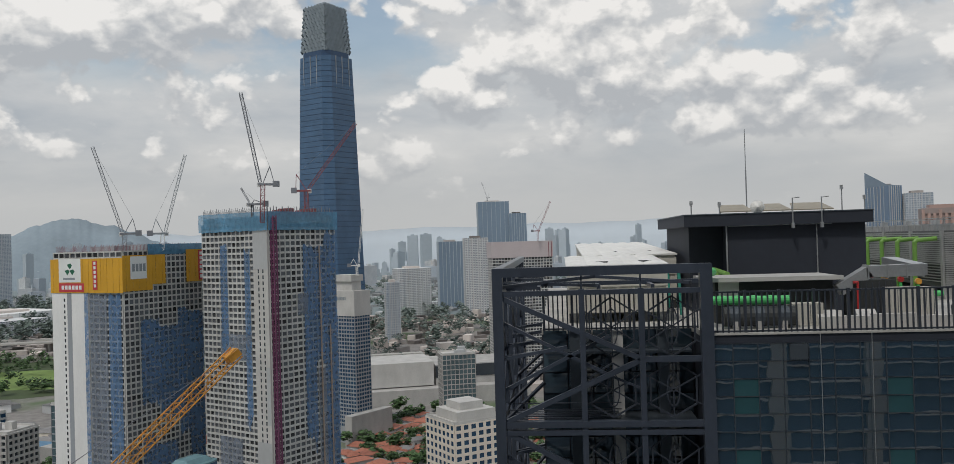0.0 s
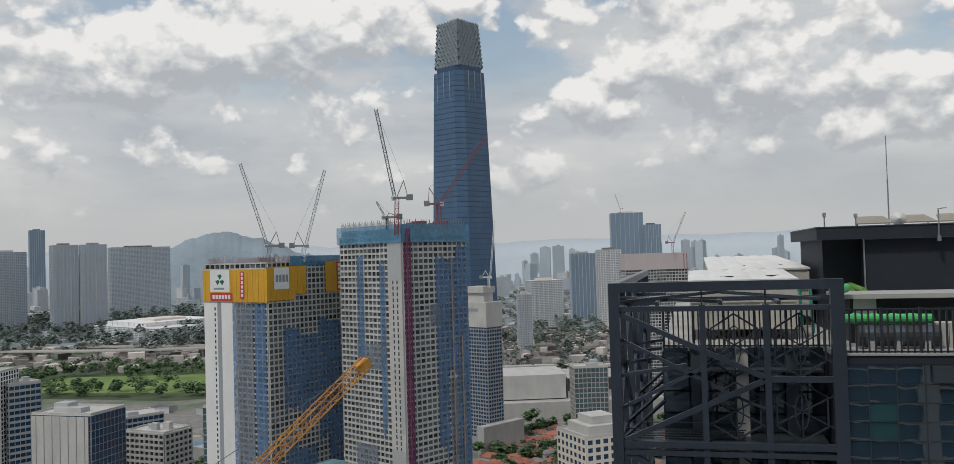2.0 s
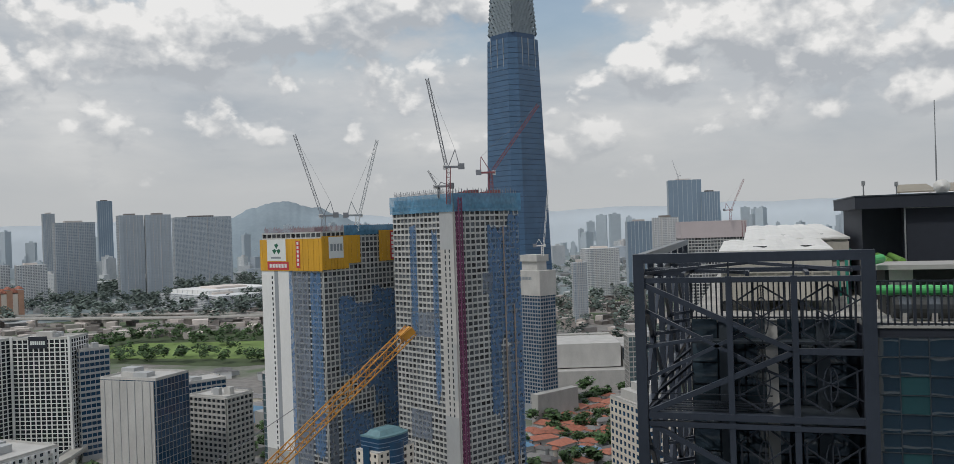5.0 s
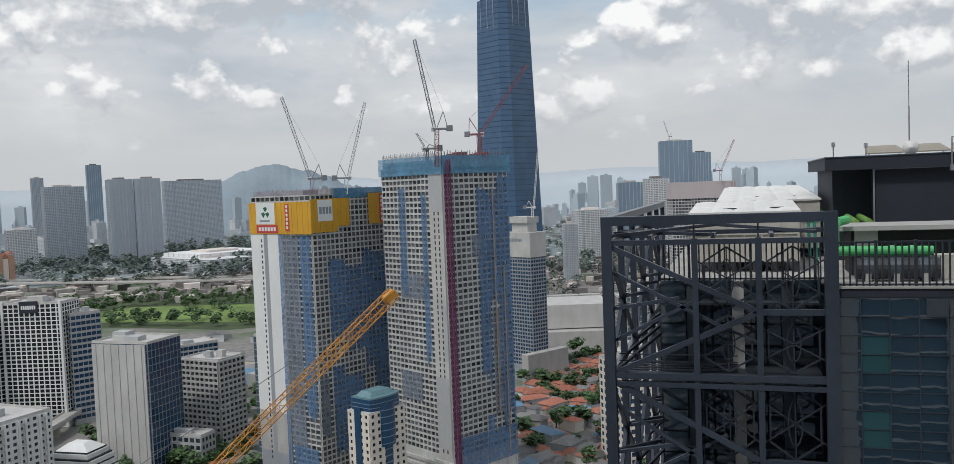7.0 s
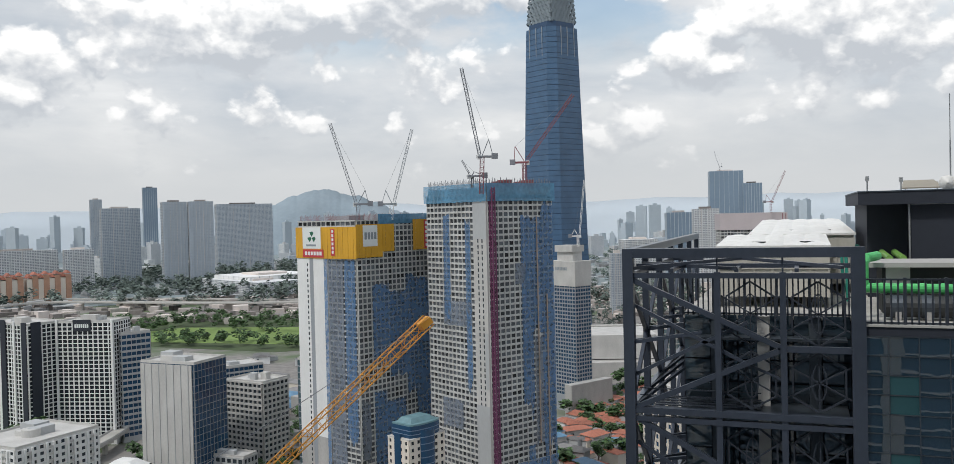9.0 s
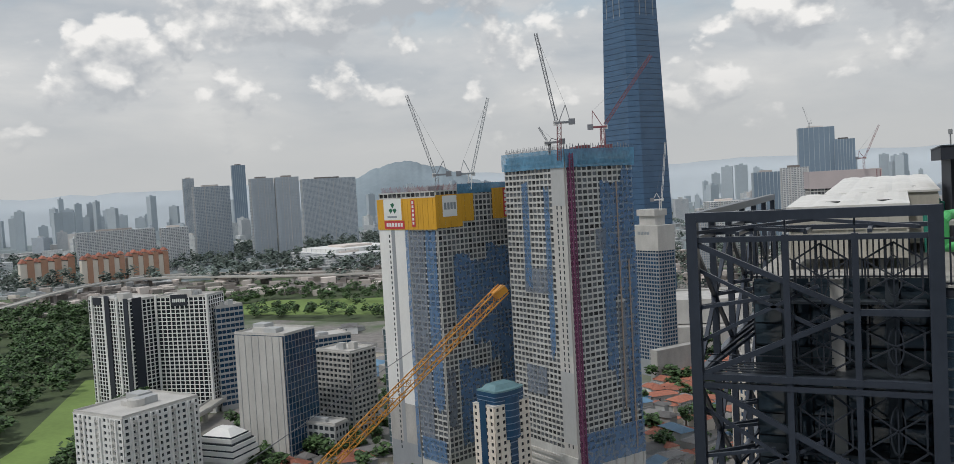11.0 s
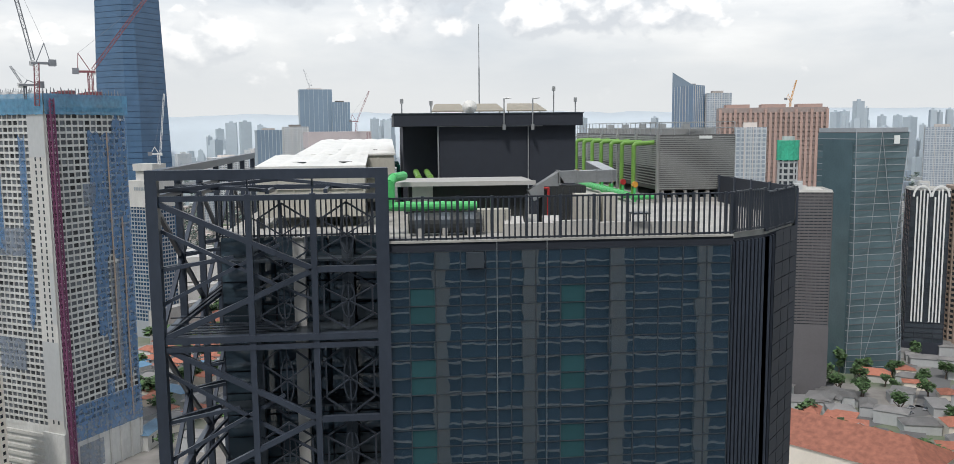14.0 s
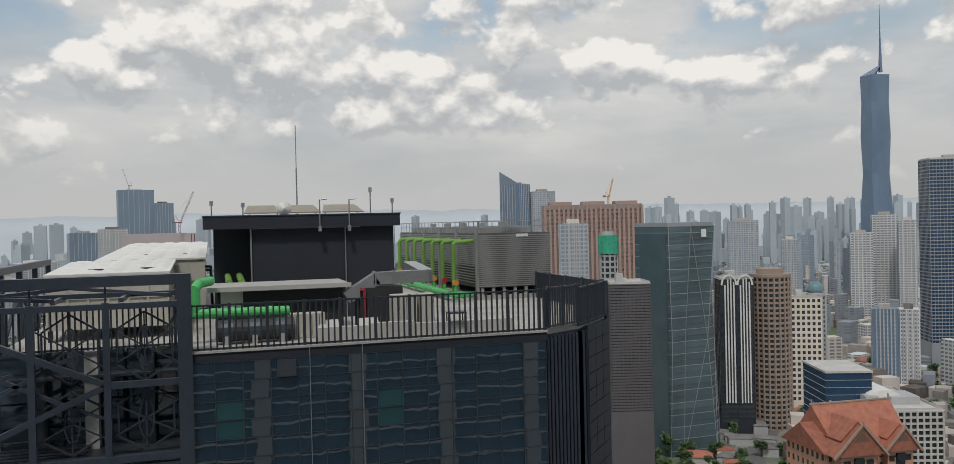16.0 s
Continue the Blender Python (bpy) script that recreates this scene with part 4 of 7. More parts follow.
for u0, u1, z0, z1, mt in ((9, 20, 78, 118, "net_blue"), (20, 32, 70, 114, "net_blue"), (32, 38.5, 60, 122, "net_blue"), (38.5, 48.6, 30, 120, "net_blue"), (9, 17, 20, 64, "net_blue"), (17, 30, 24, 58, "net_blue"), (30, 38, 14, 46, "net_blue"), (0.5, 6, 30, 60, "net_grey")):
    net(T1, "s", 0, 0, u0, u1, z0, z1, mt)
net(T1, "w", 0, 0, 1, 20, 12, 24, "net_blue", 1.2)


def screen(th, side, u0, u1, z0, z1):
    n = max(2, round((u1 - u0) / 2.0))
    for i in range(n):
        a, b = u0 + (u1 - u0) * i / n + 0.05, u0 + (u1 - u0) * (i + 1) / n - 0.05
        o = 1.3 + 0.06 * (i % 2)
        m = Mesh().box(a, -o - 0.12, z0, b, -o, z1) if side == "s" else Mesh().box(-o - 0.12, a, z0, -o, b, z1)
        part("screen_panel", m, "yellow", th, "yellow edge screen panel")


screen(T1, "w", -1.4, 47, 131, 147)
screen(T1, "s", -1.3, 16, 131.5, 148)
screen(T1, "s", 16, 24, 134, 148)
screen(T1, "s", 37.5, 49.5, 134, 150)


BOARD = [None]


def plate(th, side, u0, u1, z0, z1, material, o=1.56, name="sign_board", label=""):
    m = Mesh().box(u0, -o, z0, u1, -o + 0.08, z1) if side == "s" else Mesh().box(-o, u0, z0, -o + 0.08, u1, z1)
    ob = part(name, m, material, th if name == "sign_board" else BOARD[0], label)
    if name == "sign_board":
        BOARD[0] = ob
    return ob


plate(T1, "w", 26, 41, 136, 147, "sign_white", label="white sign with a dark green emblem")
for cx, cz in ((33.5, 143.6), (35.2, 140.8), (31.8, 140.8)):
    e = Mesh()
    e.add([(-1.62, cx + 1.9 * math.cos(a), cz + 1.5 * math.sin(a)) for a in (0.5, 2.0, 2.9, 4.6)] , [(0, 1, 2, 3)])
    part("emblem_leaf", e, "sign_green", BOARD[0])
plate(T1, "w", 30, 38, 137.2, 138.2, "sign_grey", 1.62, "lettering_bar")
plate(T1, "w", 24, 41, 131.5, 135.6, "sign_red", label="red name board")
for i in range(6):
    plate(T1, "w", 25.5 + i * 2.4, 27.2 + i * 2.4, 132.6, 134.5, "sign_white", 1.62, "lettering_bar")
plate(T1, "w", 15, 18, 132.5, 146, "sign_red", label="upright red name board")
for i in range(6):
    plate(T1, "w", 15.8, 17.2, 133.6 + i * 2.1, 135.0 + i * 2.1, "sign_white", 1.62, "lettering_bar")
plate(T1, "s", 3, 12.5, 137, 147.5, "sign_white", label="white sign with grey bars")
for i in range(4):
    plate(T1, "s", 4 + i * 2.1, 5.5 + i * 2.1, 140.5, 144, "sign_grey", 1.62, "lettering_bar")
plate(T1, "s", 45.5, 49.2, 134.6, 149.5, "sign_red", 1.58, label="upright red name board")
for i in range(6):
    plate(T1, "s", 46.4, 48.3, 135.6 + i * 2.3, 137.2 + i * 2.3, "sign_white", 1.64, "lettering_bar")
rb = Mesh()
for i in range(60):
    u = 0.5 + 48 * i / 59
    rb.beam((u, 0.5, 150), (u, 0.5, 152.5 + (i * 7 % 5) * 0.25), 0.12)
    rb.beam((0.5, u * 0.93, 150), (0.5, u * 0.93, 152.2 + (i * 3 % 5) * 0.3), 0.12)
part("starter_bars", rb, "crane_red", T1, kind="stuff")
part("edge_net", Mesh().box(14, -0.9, 148, 48.8, -0.8, 153), "net_teal", T1)
part("formwork", Mesh().box(20, 6, 150.3, 40, 30, 153).box(4, 10, 150.3, 14, 26, 152.5), "mid_grey", T1)

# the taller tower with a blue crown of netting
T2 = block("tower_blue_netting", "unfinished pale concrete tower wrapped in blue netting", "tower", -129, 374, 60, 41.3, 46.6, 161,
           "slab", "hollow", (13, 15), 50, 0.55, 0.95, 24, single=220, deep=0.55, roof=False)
part("corner_wall", Mesh().box(-0.9, -0.2, 20, 0.3, 9.5, 158), "conc_light", T2, "smooth pale corner wall")
for j in range(47):
    for u in (3.0, 6.0):
        part("slit_window", Mesh().box(-0.97, u - 0.4, 26 + j * 2.74, -0.88, u + 0.4, 27.7 + j * 2.74), "win", T2)
for k, (za, zb) in enumerate(((28, 62), (70, 96), (140, 158))):
    part("grey_patch", Mesh().box(-0.98, 0, za, -0.91, 2.2 + 7.3 * (k != 1), zb), "grey_wall", T2, "bare grey concrete patch")
hoist = Mesh()
lattice(hoist, (1.8, -1.6, 0), (1.8, -1.6, 164), 1.9, 2.2, 0.42, 0.26)
part("hoist_mast", hoist, "purple", T2, "purple hoist mast with lacing")
for u0, u1, z0, z1, mt in ((20, 27, 60, 151, "net_blue"), (27, 33, 96, 150, "net_blue"), (33, 41.5, 36, 158, "net_blue"), (28, 33, 40, 92, "net_grey"), (16, 24, 118, 128, "net_grey")):
    net(T2, "s", 0, 0, u0, u1, z0, z1, mt)
for u0, u1, z0, z1, mt in ((12, 16, 70, 150, "net_blue"), (28, 33, 100, 152, "net_blue"), (12, 34, 98, 110, "net_grey"), (20, 36, 48, 62, "net_grey")):
    net(T2, "w", 0, 0, u0, u1, z0, z1, mt)
net(T2, "s", 0, 0, 3.5, 41.5, 17, 33, "net_blue", 1.4)
net(T2, "s", 0, 0, 22, 26, 33, 40, "net_blue", 1.4)
net(T2, "s", 0, 0, 5, 18, 3, 15, "net_grey", 1.6)
for i in range(7):
    part("column", Mesh().box(4 + i * 6, -1.2, 0, 5 + i * 6, -0.6, 24), "conc_light", T2)
for j in range(6):
    part("podium_band", Mesh().box(-1.4, 9.5, 2 + j * 3.4, -0.4, 46, 3.6 + j * 3.4), "conc_light", T2)
part("podium_corner", Mesh().box(-1.6, -0.6, 0, 0, 12, 22), "slab", T2)
for s in ("s", "w"):
    net(T2, s, 0, 0, -1.2, 42.4 if s == "s" else 47.5, 157.5, 166, "net_teal", 1.5)
part("top_slab", Mesh().box(0.5, 0.5, 161.3, 40.8, 46, 164.2), "slab", T2)
tb = Mesh()
for i in range(70):
    u = 40.8 * i / 69
    tb.beam((u, 0.2 + 0.5 * (i % 3), 161.5), (u, 0.2 + 0.5 * (i % 3), 167 + (i * 13 % 7) * 0.28), 0.16)
    tb.beam((0.2, u * 1.12, 161.5), (0.2, u * 1.12, 166.8 + (i * 11 % 7) * 0.3), 0.16)
part("starter_bars", tb, "crane_grey", T2, kind="stuff")
for i in range(9):
    part("formwork", Mesh().box(6 + i * 3.6, 4, 164.3, 8.6 + i * 3.6, 12, 165.8 + (i * 5 % 4) * 0.7), "crane_red", T2, "rusty formwork stack")
part("hoist_rail", Mesh().beam((30, -1.3, 40), (30, -1.3, 150), 0.45).beam((36, -1.3, 20), (36, -1.3, 112), 0.5), "tan", T2, "weathered hoist rail")

crane("grey luffing tower crane with a raised jib", (-200.7, 381.7, 150), (-200.1, 382.0, 158.1), (-211.4, 375.6, 198.5), (3.5, 7), "crane_grey", "crane_grey")
crane("pale luffing tower crane with a raised jib", (-189.4, 396.7, 150), (-188.9, 396.9, 158.0), (-178.9, 401.8, 196.0), (3.0, 7), "white", "sign_grey")
crane("tall grey luffing crane over the corner mast", (-131.2, 373.2, 161), (-130.5, 373.4, 178.1), (-138.2, 369.4, 219.0), (3.2, 8), "crane_red", "crane_grey")
crane("dull red luffing crane leaning over the roof", (-120.8, 407.4, 161), (-120.8, 407.4, 176.8), (-97.0, 414.0, 209.5), (4.5, 8), "crane_red", "crane_red")
crane("small grey derrick crane on the roof edge", (-137.0, 377.0, 164), (-137.0, 377.0, 169.5), (-141.5, 375.4, 177), (1.0, 2.0), "crane_grey", "crane_grey", 0.9)


def boom_crane():
    tip, low = Vector((-44.1, 113.8, 135.8)), Vector((-66.5, 87.1, 109.2))
    foot = low + (low - tip) * 0.35
    th = thing("boom_crane", "orange lattice boom of a nearby tower crane", "crane", foot.x, foot.y, 0)
    m = Mesh()
    o = Vector((foot.x, foot.y, 0))
    lattice(m, foot - o, tip - o, 1.5, 1.75, 0.14, 0.065)
    part("boom", m, "orange", th)
    h = Mesh()
    h.beam(tip - o - Vector((1.0, 1.0, 1.0)), tip - o + Vector((0.1, 0.1, 0.1)), 1.7, 1.0)
    part("boom_head", h, "orange", th)
    ms = Mesh()
    lattice(ms, (0, 0, 0), (0, 0, foot.z), 2.2, 3.2, 0.3, 0.14)
    part("mast", ms, "orange", th)
    part("slewing_deck", Mesh().box(-4, -1.6, foot.z - 1.2, 3, 1.6, foot.z), "crane_grey", th)
    part("cable", Mesh().beam(tip - o, (-73.2 - o.x, 84 - o.y, 114), 0.07).beam(tip - o, foot - o + Vector((-5, -4, 9)), 0.07), "crane_grey", th)


boom_crane()


# ---- offices and flats near the towers ----
def small_tower():
    th = block("slim_office_tower", "slim cream office tower with blue glass and a green copper roof", "tower", -154, 337, 68, 21.5, 13.5, 54, "cream", "win_dark", (6, 4), 12, 2.0, 1.5, 17, single=90, core=None, roof=False)
    part("podium_facing", Mesh().box(-0.9, -0.9, 0, 22.4, 14.4, 16.5), "brown", th, "brown granite podium facing")
    n = 14
    arc = [(10.7 + 4.6 * math.cos(math.pi + math.pi * i / n), 0.2 + 2.4 * math.sin(math.pi + math.pi * i / n)) for i in range(n + 1)]
    part("glass_bow", Mesh().prism(arc + [(15.3, 3), (6.1, 3)], 38, 57), "win_blue", th, "bowed blue glass bay")
    part("glass_strip", Mesh().box(8.6, -0.62, 20, 12.8, -0.1, 38), "win_blue", th, "narrow blue glass strip below the bay")
    part("corner_glass", Mesh().box(-0.62, 5.0, 20, 0.1, 9.0, 56), "win_blue", th)
    for j in range(12):
        if j > 5:
            part("bow_band", Mesh().prism([(x, y - 0.12) for x, y in arc] + [(15.4, 0.3), (6.0, 0.3)], 21 + j * 3, 21.35 + j * 3), "slate_glass", th)
        else:
            part("bow_band", Mesh().box(8.5, -0.75, 21 + j * 3, 12.9, -0.1, 21.5 + j * 3), "slate_glass", th)
    arc2 = [(10.7 + 9.2 * math.cos(math.pi + math.pi * i / n), 1.8 + 2.6 * math.sin(math.pi + math.pi * i / n)) for i in range(n + 1)]
    part("crown_glass", Mesh().prism(arc2 + [(19.9, 12.4), (1.5, 12.4)], 54.3, 59.5), "win_blue", th)
    for z in (55.6, 57.4):
        part("crown_band", Mesh().prism([(10.7 + (x - 10.7) * 1.02, y - 0.12) for x, y in arc2] + [(20.1, 12.5), (1.3, 12.5)], z, z + 0.3), "slate_glass", th)
    part("roof", Mesh().prism(arc2 + [(20.0, 12.6), (1.4, 12.6)], 59.5, 60.2).prism([(3, 2), (18, 2), (18, 11.5), (3, 11.5)], 60.2, 62.2, [(5, 3.5), (16, 3.5), (16, 10), (5, 10)]), "copper", th, "green copper roof")
    part("entrance_canopy", Mesh().box(8, -3.0, 5, 14, -0.9, 6.5), "copper", th)
    return th


small_tower()

WF = block("white_flats", "white apartment block with balconies and a flat roof", "apartment block", -320, 282, 85, 44.4, 36.9, 52, "white", "win", (12, 10), 14, 1.7, 1.45, 9, single=160, deep=0.5)
for i in range(4):
    u = 3.6 + i * 11.1
    part("bay_front", Mesh().box(u, -1.3, 9, u + 1.1, -0.5, 51.5).box(u + 3.6, -1.3, 9, u + 4.7, -0.5, 51.5), "white", WF)
    for j in range(13):
        part("balcony", Mesh().box(u + 1.1, -1.25, 12.2 + j * 3.07, u + 3.6, -0.5, 13.2 + j * 3.07), "conc_light", WF)
for i in range(3):
    u = 3.6 + i * 12
    part("bay_front", Mesh().box(-1.3, u, 9, -0.5, u + 1.1, 51.5).box(-1.3, u + 3.6, 9, -0.5, u + 4.7, 51.5), "white", WF)
    for j in range(13):
        part("balcony", Mesh().box(-1.25, u + 1.1, 12.2 + j * 3.07, -0.5, u + 3.6, 13.2 + j * 3.07), "conc_light", WF)
for j in range(3):
    part("car_deck_band", Mesh().box(-1.6, -1.6, 0.5 + j * 3, 46, 38, 2.2 + j * 3), "grey_wall", WF)
part("water_tank", Mesh().tube([(20, 16, 52.3), (20, 16, 54)], 4.2, 20), "conc_light", WF)
HR = block("hotel_slab", "black and white hotel tower with gridded windows", "tower", -436, 463, 104, 22, 41, 84, "white", "win_dark", (7, 11), 27, 0.75, 0.6, 6, single=150)
NBD = part("name_board", Mesh().box(-1.0, 16, 78, -0.5, 29, 86), "charcoal", HR, "black board with pale lettering bars")
for i in range(7):
    part("lettering_bar", Mesh().box(-1.1, 17.5 + i * 1.5, 80.5, -1.0, 18.6 + i * 1.5, 83), "sign_white", NBD)
for u in (0, 40.4):
    part("white_edge", Mesh().box(-1.2, u, 6, -0.3, u + 1.6, 86), "white", HR)
HL = block("hotel_slab", "black and white flats tower with a dark side", "tower", -482, 434, 79, 26.6, 54.5, 84, "white", "win_dark", (8, 14), 27, 0.75, 0.6, 6, single=150)
part("dark_strip", Mesh().box(2, -1, 6, 9, -0.45, 86), "charcoal", HL)
for u in (14, 31, 48):
    part("white_edge", Mesh().box(-1.2, u, 6, -0.3, u + 2.2, 86.5), "white", HL)
part("dark_strip", Mesh().box(-1.1, 25, 6, -0.45, 31, 87), "charcoal", HL)
part("dark_head", Mesh().box(-0.9, 36, 80, -0.45, 47, 85.5), "charcoal", HL)
part("dark_strip", Mesh().box(-1, 0.5, 6, -0.45, 6, 86), "charcoal", HL)
GR = block("grey_office", "tall grey office with ribbed walls and a dark glass corner", "office tower", -302, 380, 89, 26.8, 36.5, 74, "mid_grey", "win_blue", (9, 3), 18, 0.14, 0.25, 4, single=120)
part("blank_wall", Mesh().box(-0.9, 1, 3, -0.3, 36, 73.5), "conc_light", GR, "smooth pale grey end wall")
for i in range(7):
    part("rib", Mesh().box(-1.2, 3 + i * 5, 3, -0.85, 3.4 + i * 5, 73.5), "grey_wall", GR)
block("low_office", "low grey office wing with a flat green roof", "office", -281, 393, 87, 11.8, 39, 21, "grey_wall", "win", (4, 10), 5, 1.1, 1.6, 1, single=50)
ST = thing("stepped_block", "white building with stepped floors", "building", -309, 341, 0, 93)
for j in range(8):
    k = 0.6 * (j % 4 if j < 7 else 5)
    part("floor_band", Mesh().box(k, k, j * 3.2, 22 - k, 27 - k, j * 3.2 + 2.3), "white", ST)
    part("window_band", Mesh().box(k + 0.7, k + 0.7, j * 3.2 + 2.3, 21.3 - k, 26.3 - k, j * 3.2 + 3.2), "win", ST)
part("roof", Mesh().prism([(4, 4), (18, 4), (18, 23), (4, 23)], 25.6, 29, [(8, 9), (14, 9), (14, 18), (8, 18)]), "white", ST)
block("banded_office", "office with dark glass bands", "office", -382, 511, 58, 29.6, 26, 46, "grey_wall", "win_blue", (8, 7), 11, 0.3, 1.4, 3, single=60)
block("banded_office", "taller office with dark glass bands", "office", -433, 467, 64, 20.1, 24, 75, "grey_wall", "win_blue", (6, 7), 18, 0.3, 1.6, 3, single=60)
block("grey_flats", "grey apartment block with deep balconies", "apartment block", -292, 428, 80, 21.2, 29.1, 55, "conc_light", "win", (6, 8), 16, 0.9, 1.3, 3, single=60, deep=0.9)
block("teal_tower", "slender dark green glass tower", "tower", -245, 411, 77, 6, 13.7, 73, "mid_grey", "win_teal", (3, 5), 20, 0.25, 0.5, 0, single=40)
block("grey_flats", "grey apartment block behind the offices", "apartment block", -262, 470, 80, 22, 26, 44, "grey_wall", "win", (6, 7), 12, 1.0, 1.3, 3, single=0, deep=0.9)
NT = thing("netted_site", "low concrete building site under green netting", "building site", -330, 560, 0, 70)
part("frame", Mesh().box(0, 0, 0, 70, 40, 14), "conc", NT)
part("green_net", Mesh().box(4, -1, 9, 30, 16, 22).box(36, -1, 10, 64, 18, 19), "net_green", NT)
CS = block("science_tower", "grey concrete tower with dark blue glass and a stepped head", "tower", -153, 632, 59, 16, 28, 112, "mid_grey", "win_blue", (6, 10), 34, 0.5, 1.0, 12, single=80)
part("head", Mesh().box(-0.8, -0.8, 96, 16.8, 28.8, 115), "conc_light", CS, "pale concrete crown under construction")
part("lift_core", Mesh().box(3, 5, 115, 13, 22, 122), "conc_light", CS)
part("core_cap", Mesh().box(1.5, 4, 122, 14.5, 23, 127), "conc_light", CS)
for i in range(8):
    part("lettering_bar", Mesh().box(-0.95, 8 + i * 1.6, 108, -0.8, 9.1 + i * 1.6, 110.4), "sign_grey", CS)
part("podium_wing", Mesh().box(-14, -8, 0, 30, -1, 24), "conc", CS)
crane("pale luffing crane on the concrete head", (-152, 640, 126), (-152, 640, 134), (-146.5, 641.5, 176.7), (2.5, 5), "white", "white", 1.4)

PD = thing("station_podium", "long bare concrete podium with terraces", "podium", -176, 780, 0, 18)
part("upper_wall", Mesh().box(0, 0, 16, 60, 60, 38), "conc_light", PD)
part("lower_wall", Mesh().box(-6, -14, 0, 150, 60, 15), "conc", PD)
part("side_block", Mesh().box(62, 2, 15, 140, 60, 34), "conc", PD)
part("glass_band", Mesh().box(62, 1.4, 22, 138, 2, 33), "win", PD)
for i in range(10):
    part("terrace_slab", Mesh().box(-4, 64 + i * 16, 12 + (i % 3) * 3, 120 - i * 5, 76 + i * 16, 16 + (i % 3) * 3), "conc_light" if i % 2 else "deck", PD)
block("scaffolded_block", "slim block behind grey-green scaffold", "building site", -85, 614, 18, 24.2, 18, 68, "conc", "win_teal", (8, 6), 19, 0.4, 0.6, 0, single=60)
WL = block("pale_stone_office", "pale stone office with tall pointed bays", "office", -54, 427, 37, 31, 30, 58, "cream", "win_blue", (7, 7), 15, 1.6, 1.5, 0, single=60, core=None)
part("stepped_head", Mesh().box(4, 4, 58, 27, 26, 63).box(8, 8, 63, 22, 22, 67), "conc_light", WL)

# ---- the great towers ----
def exchange_tower():
    th = thing("blue_glass_tower", "very tall tapering blue glass tower with a grey patterned crown", "skyscraper", -252.5, 943, 0, 60)
    w0, w1, hz = 67, 49.5, 366
    ch = 0.16

    def ring(w, c=ch):
        k = w * c
        x0, x1 = -(w - w1) / 2, w - (w - w1) / 2
        return [(x0 + k, x0), (x1 - k, x0), (x1, x0 + k), (x1, x1 - k), (x1 - k, x1), (x0 + k, x1), (x0, x1 - k), (x0, x0 + k)]

    n = 60
    for i in range(n):
        a, b = i / n, (i + 1) / n
        wa, wb = w0 + (w1 - w0) * a ** 1.15, w0 + (w1 - w0) * b ** 1.15
        part("storey_band", Mesh().prism(ring(wa), hz * a, hz * b - 0.7, ring(wb)), "exch", th)
        part("shadow_gap", Mesh().prism(ring(wb - 0.5), hz * b - 0.7, hz * b, ring(wb - 0.5)), "exch_dark", th)
    for side in (0, 1):
        for u in (0.3, 0.5, 0.72):
            for dz in (0,):
                x = w1 * u
                m = Mesh()
                if side == 0:
                    m.box(x - 0.4, -0.9, 318, x + 0.4, 0.3, hz)
                else:
                    m.box(-0.9, x - 0.4, 318, 0.3, x + 0.4, hz)
                part("fin", m, "mid_grey", th)
    for i in range(4):
        part("mechanical_fin", Mesh().box(30 + i * 4.5, -4.2, 160, 31.5 + i * 4.5, -2.5, 176), "mid_grey", th)
    part("neck", Mesh().prism([(3 + x * 0.88, 3 + y * 0.88) for x, y in ring(w1)], hz, hz + 6), "exch_dark", th)
    # crown of tilted diamond panels, shared by all
    rows, zc = 11, hz + 6
    pm = Mesh().add([(-3.4, 0, 0), (0, -0.35, -3.2), (3.4, 0, 0), (0, -0.9, 3.2), (0, 0.8, 0)], [(0, 1, 3), (1, 2, 3), (1, 0, 4), (2, 1, 4), (3, 2, 4), (0, 3, 4)])
    shared = pm.data("crown_panel")
    shared.materials.append(M["crown"])
    core = Mesh().prism([(6.4 + x * 0.74, 6.4 + y * 0.74) for x, y in ring(w1)], zc, zc + 54, [(9.4 + x * 0.62, 9.4 + y * 0.62) for x, y in ring(w1)])
    core.prism([(14, 14), (35, 14), (35, 35), (14, 35)], zc + 54, zc + 59, [(18, 18), (31, 18), (31, 31), (18, 31)])
    part("crown_core", core, "crown", th)
    for j in range(rows):
        f = j / rows
        s = 0.80 - 0.13 * f
        o = 24.75 - 24.75 * s
        for side in range(4):
            cnt = 7
            for i in range(cnt):
                u = (i + 0.5 + 0.5 * (j % 2) - 0.25) / cnt
                L = 49.5 * s
                p, a = {0: ((o + L * u, o), 0), 1: ((o, o + L * u), -90), 2: ((o + L, o + L * u), 90), 3: ((o + L * u, o + L), 180)}[side]
                ob = part("crown_panel", shared, "crown", th)
                ob.matrix_basis = pose(p[0], p[1], zc + 2.5 + j * 4.9, 0, 0, a)
    return th


exchange_tower()


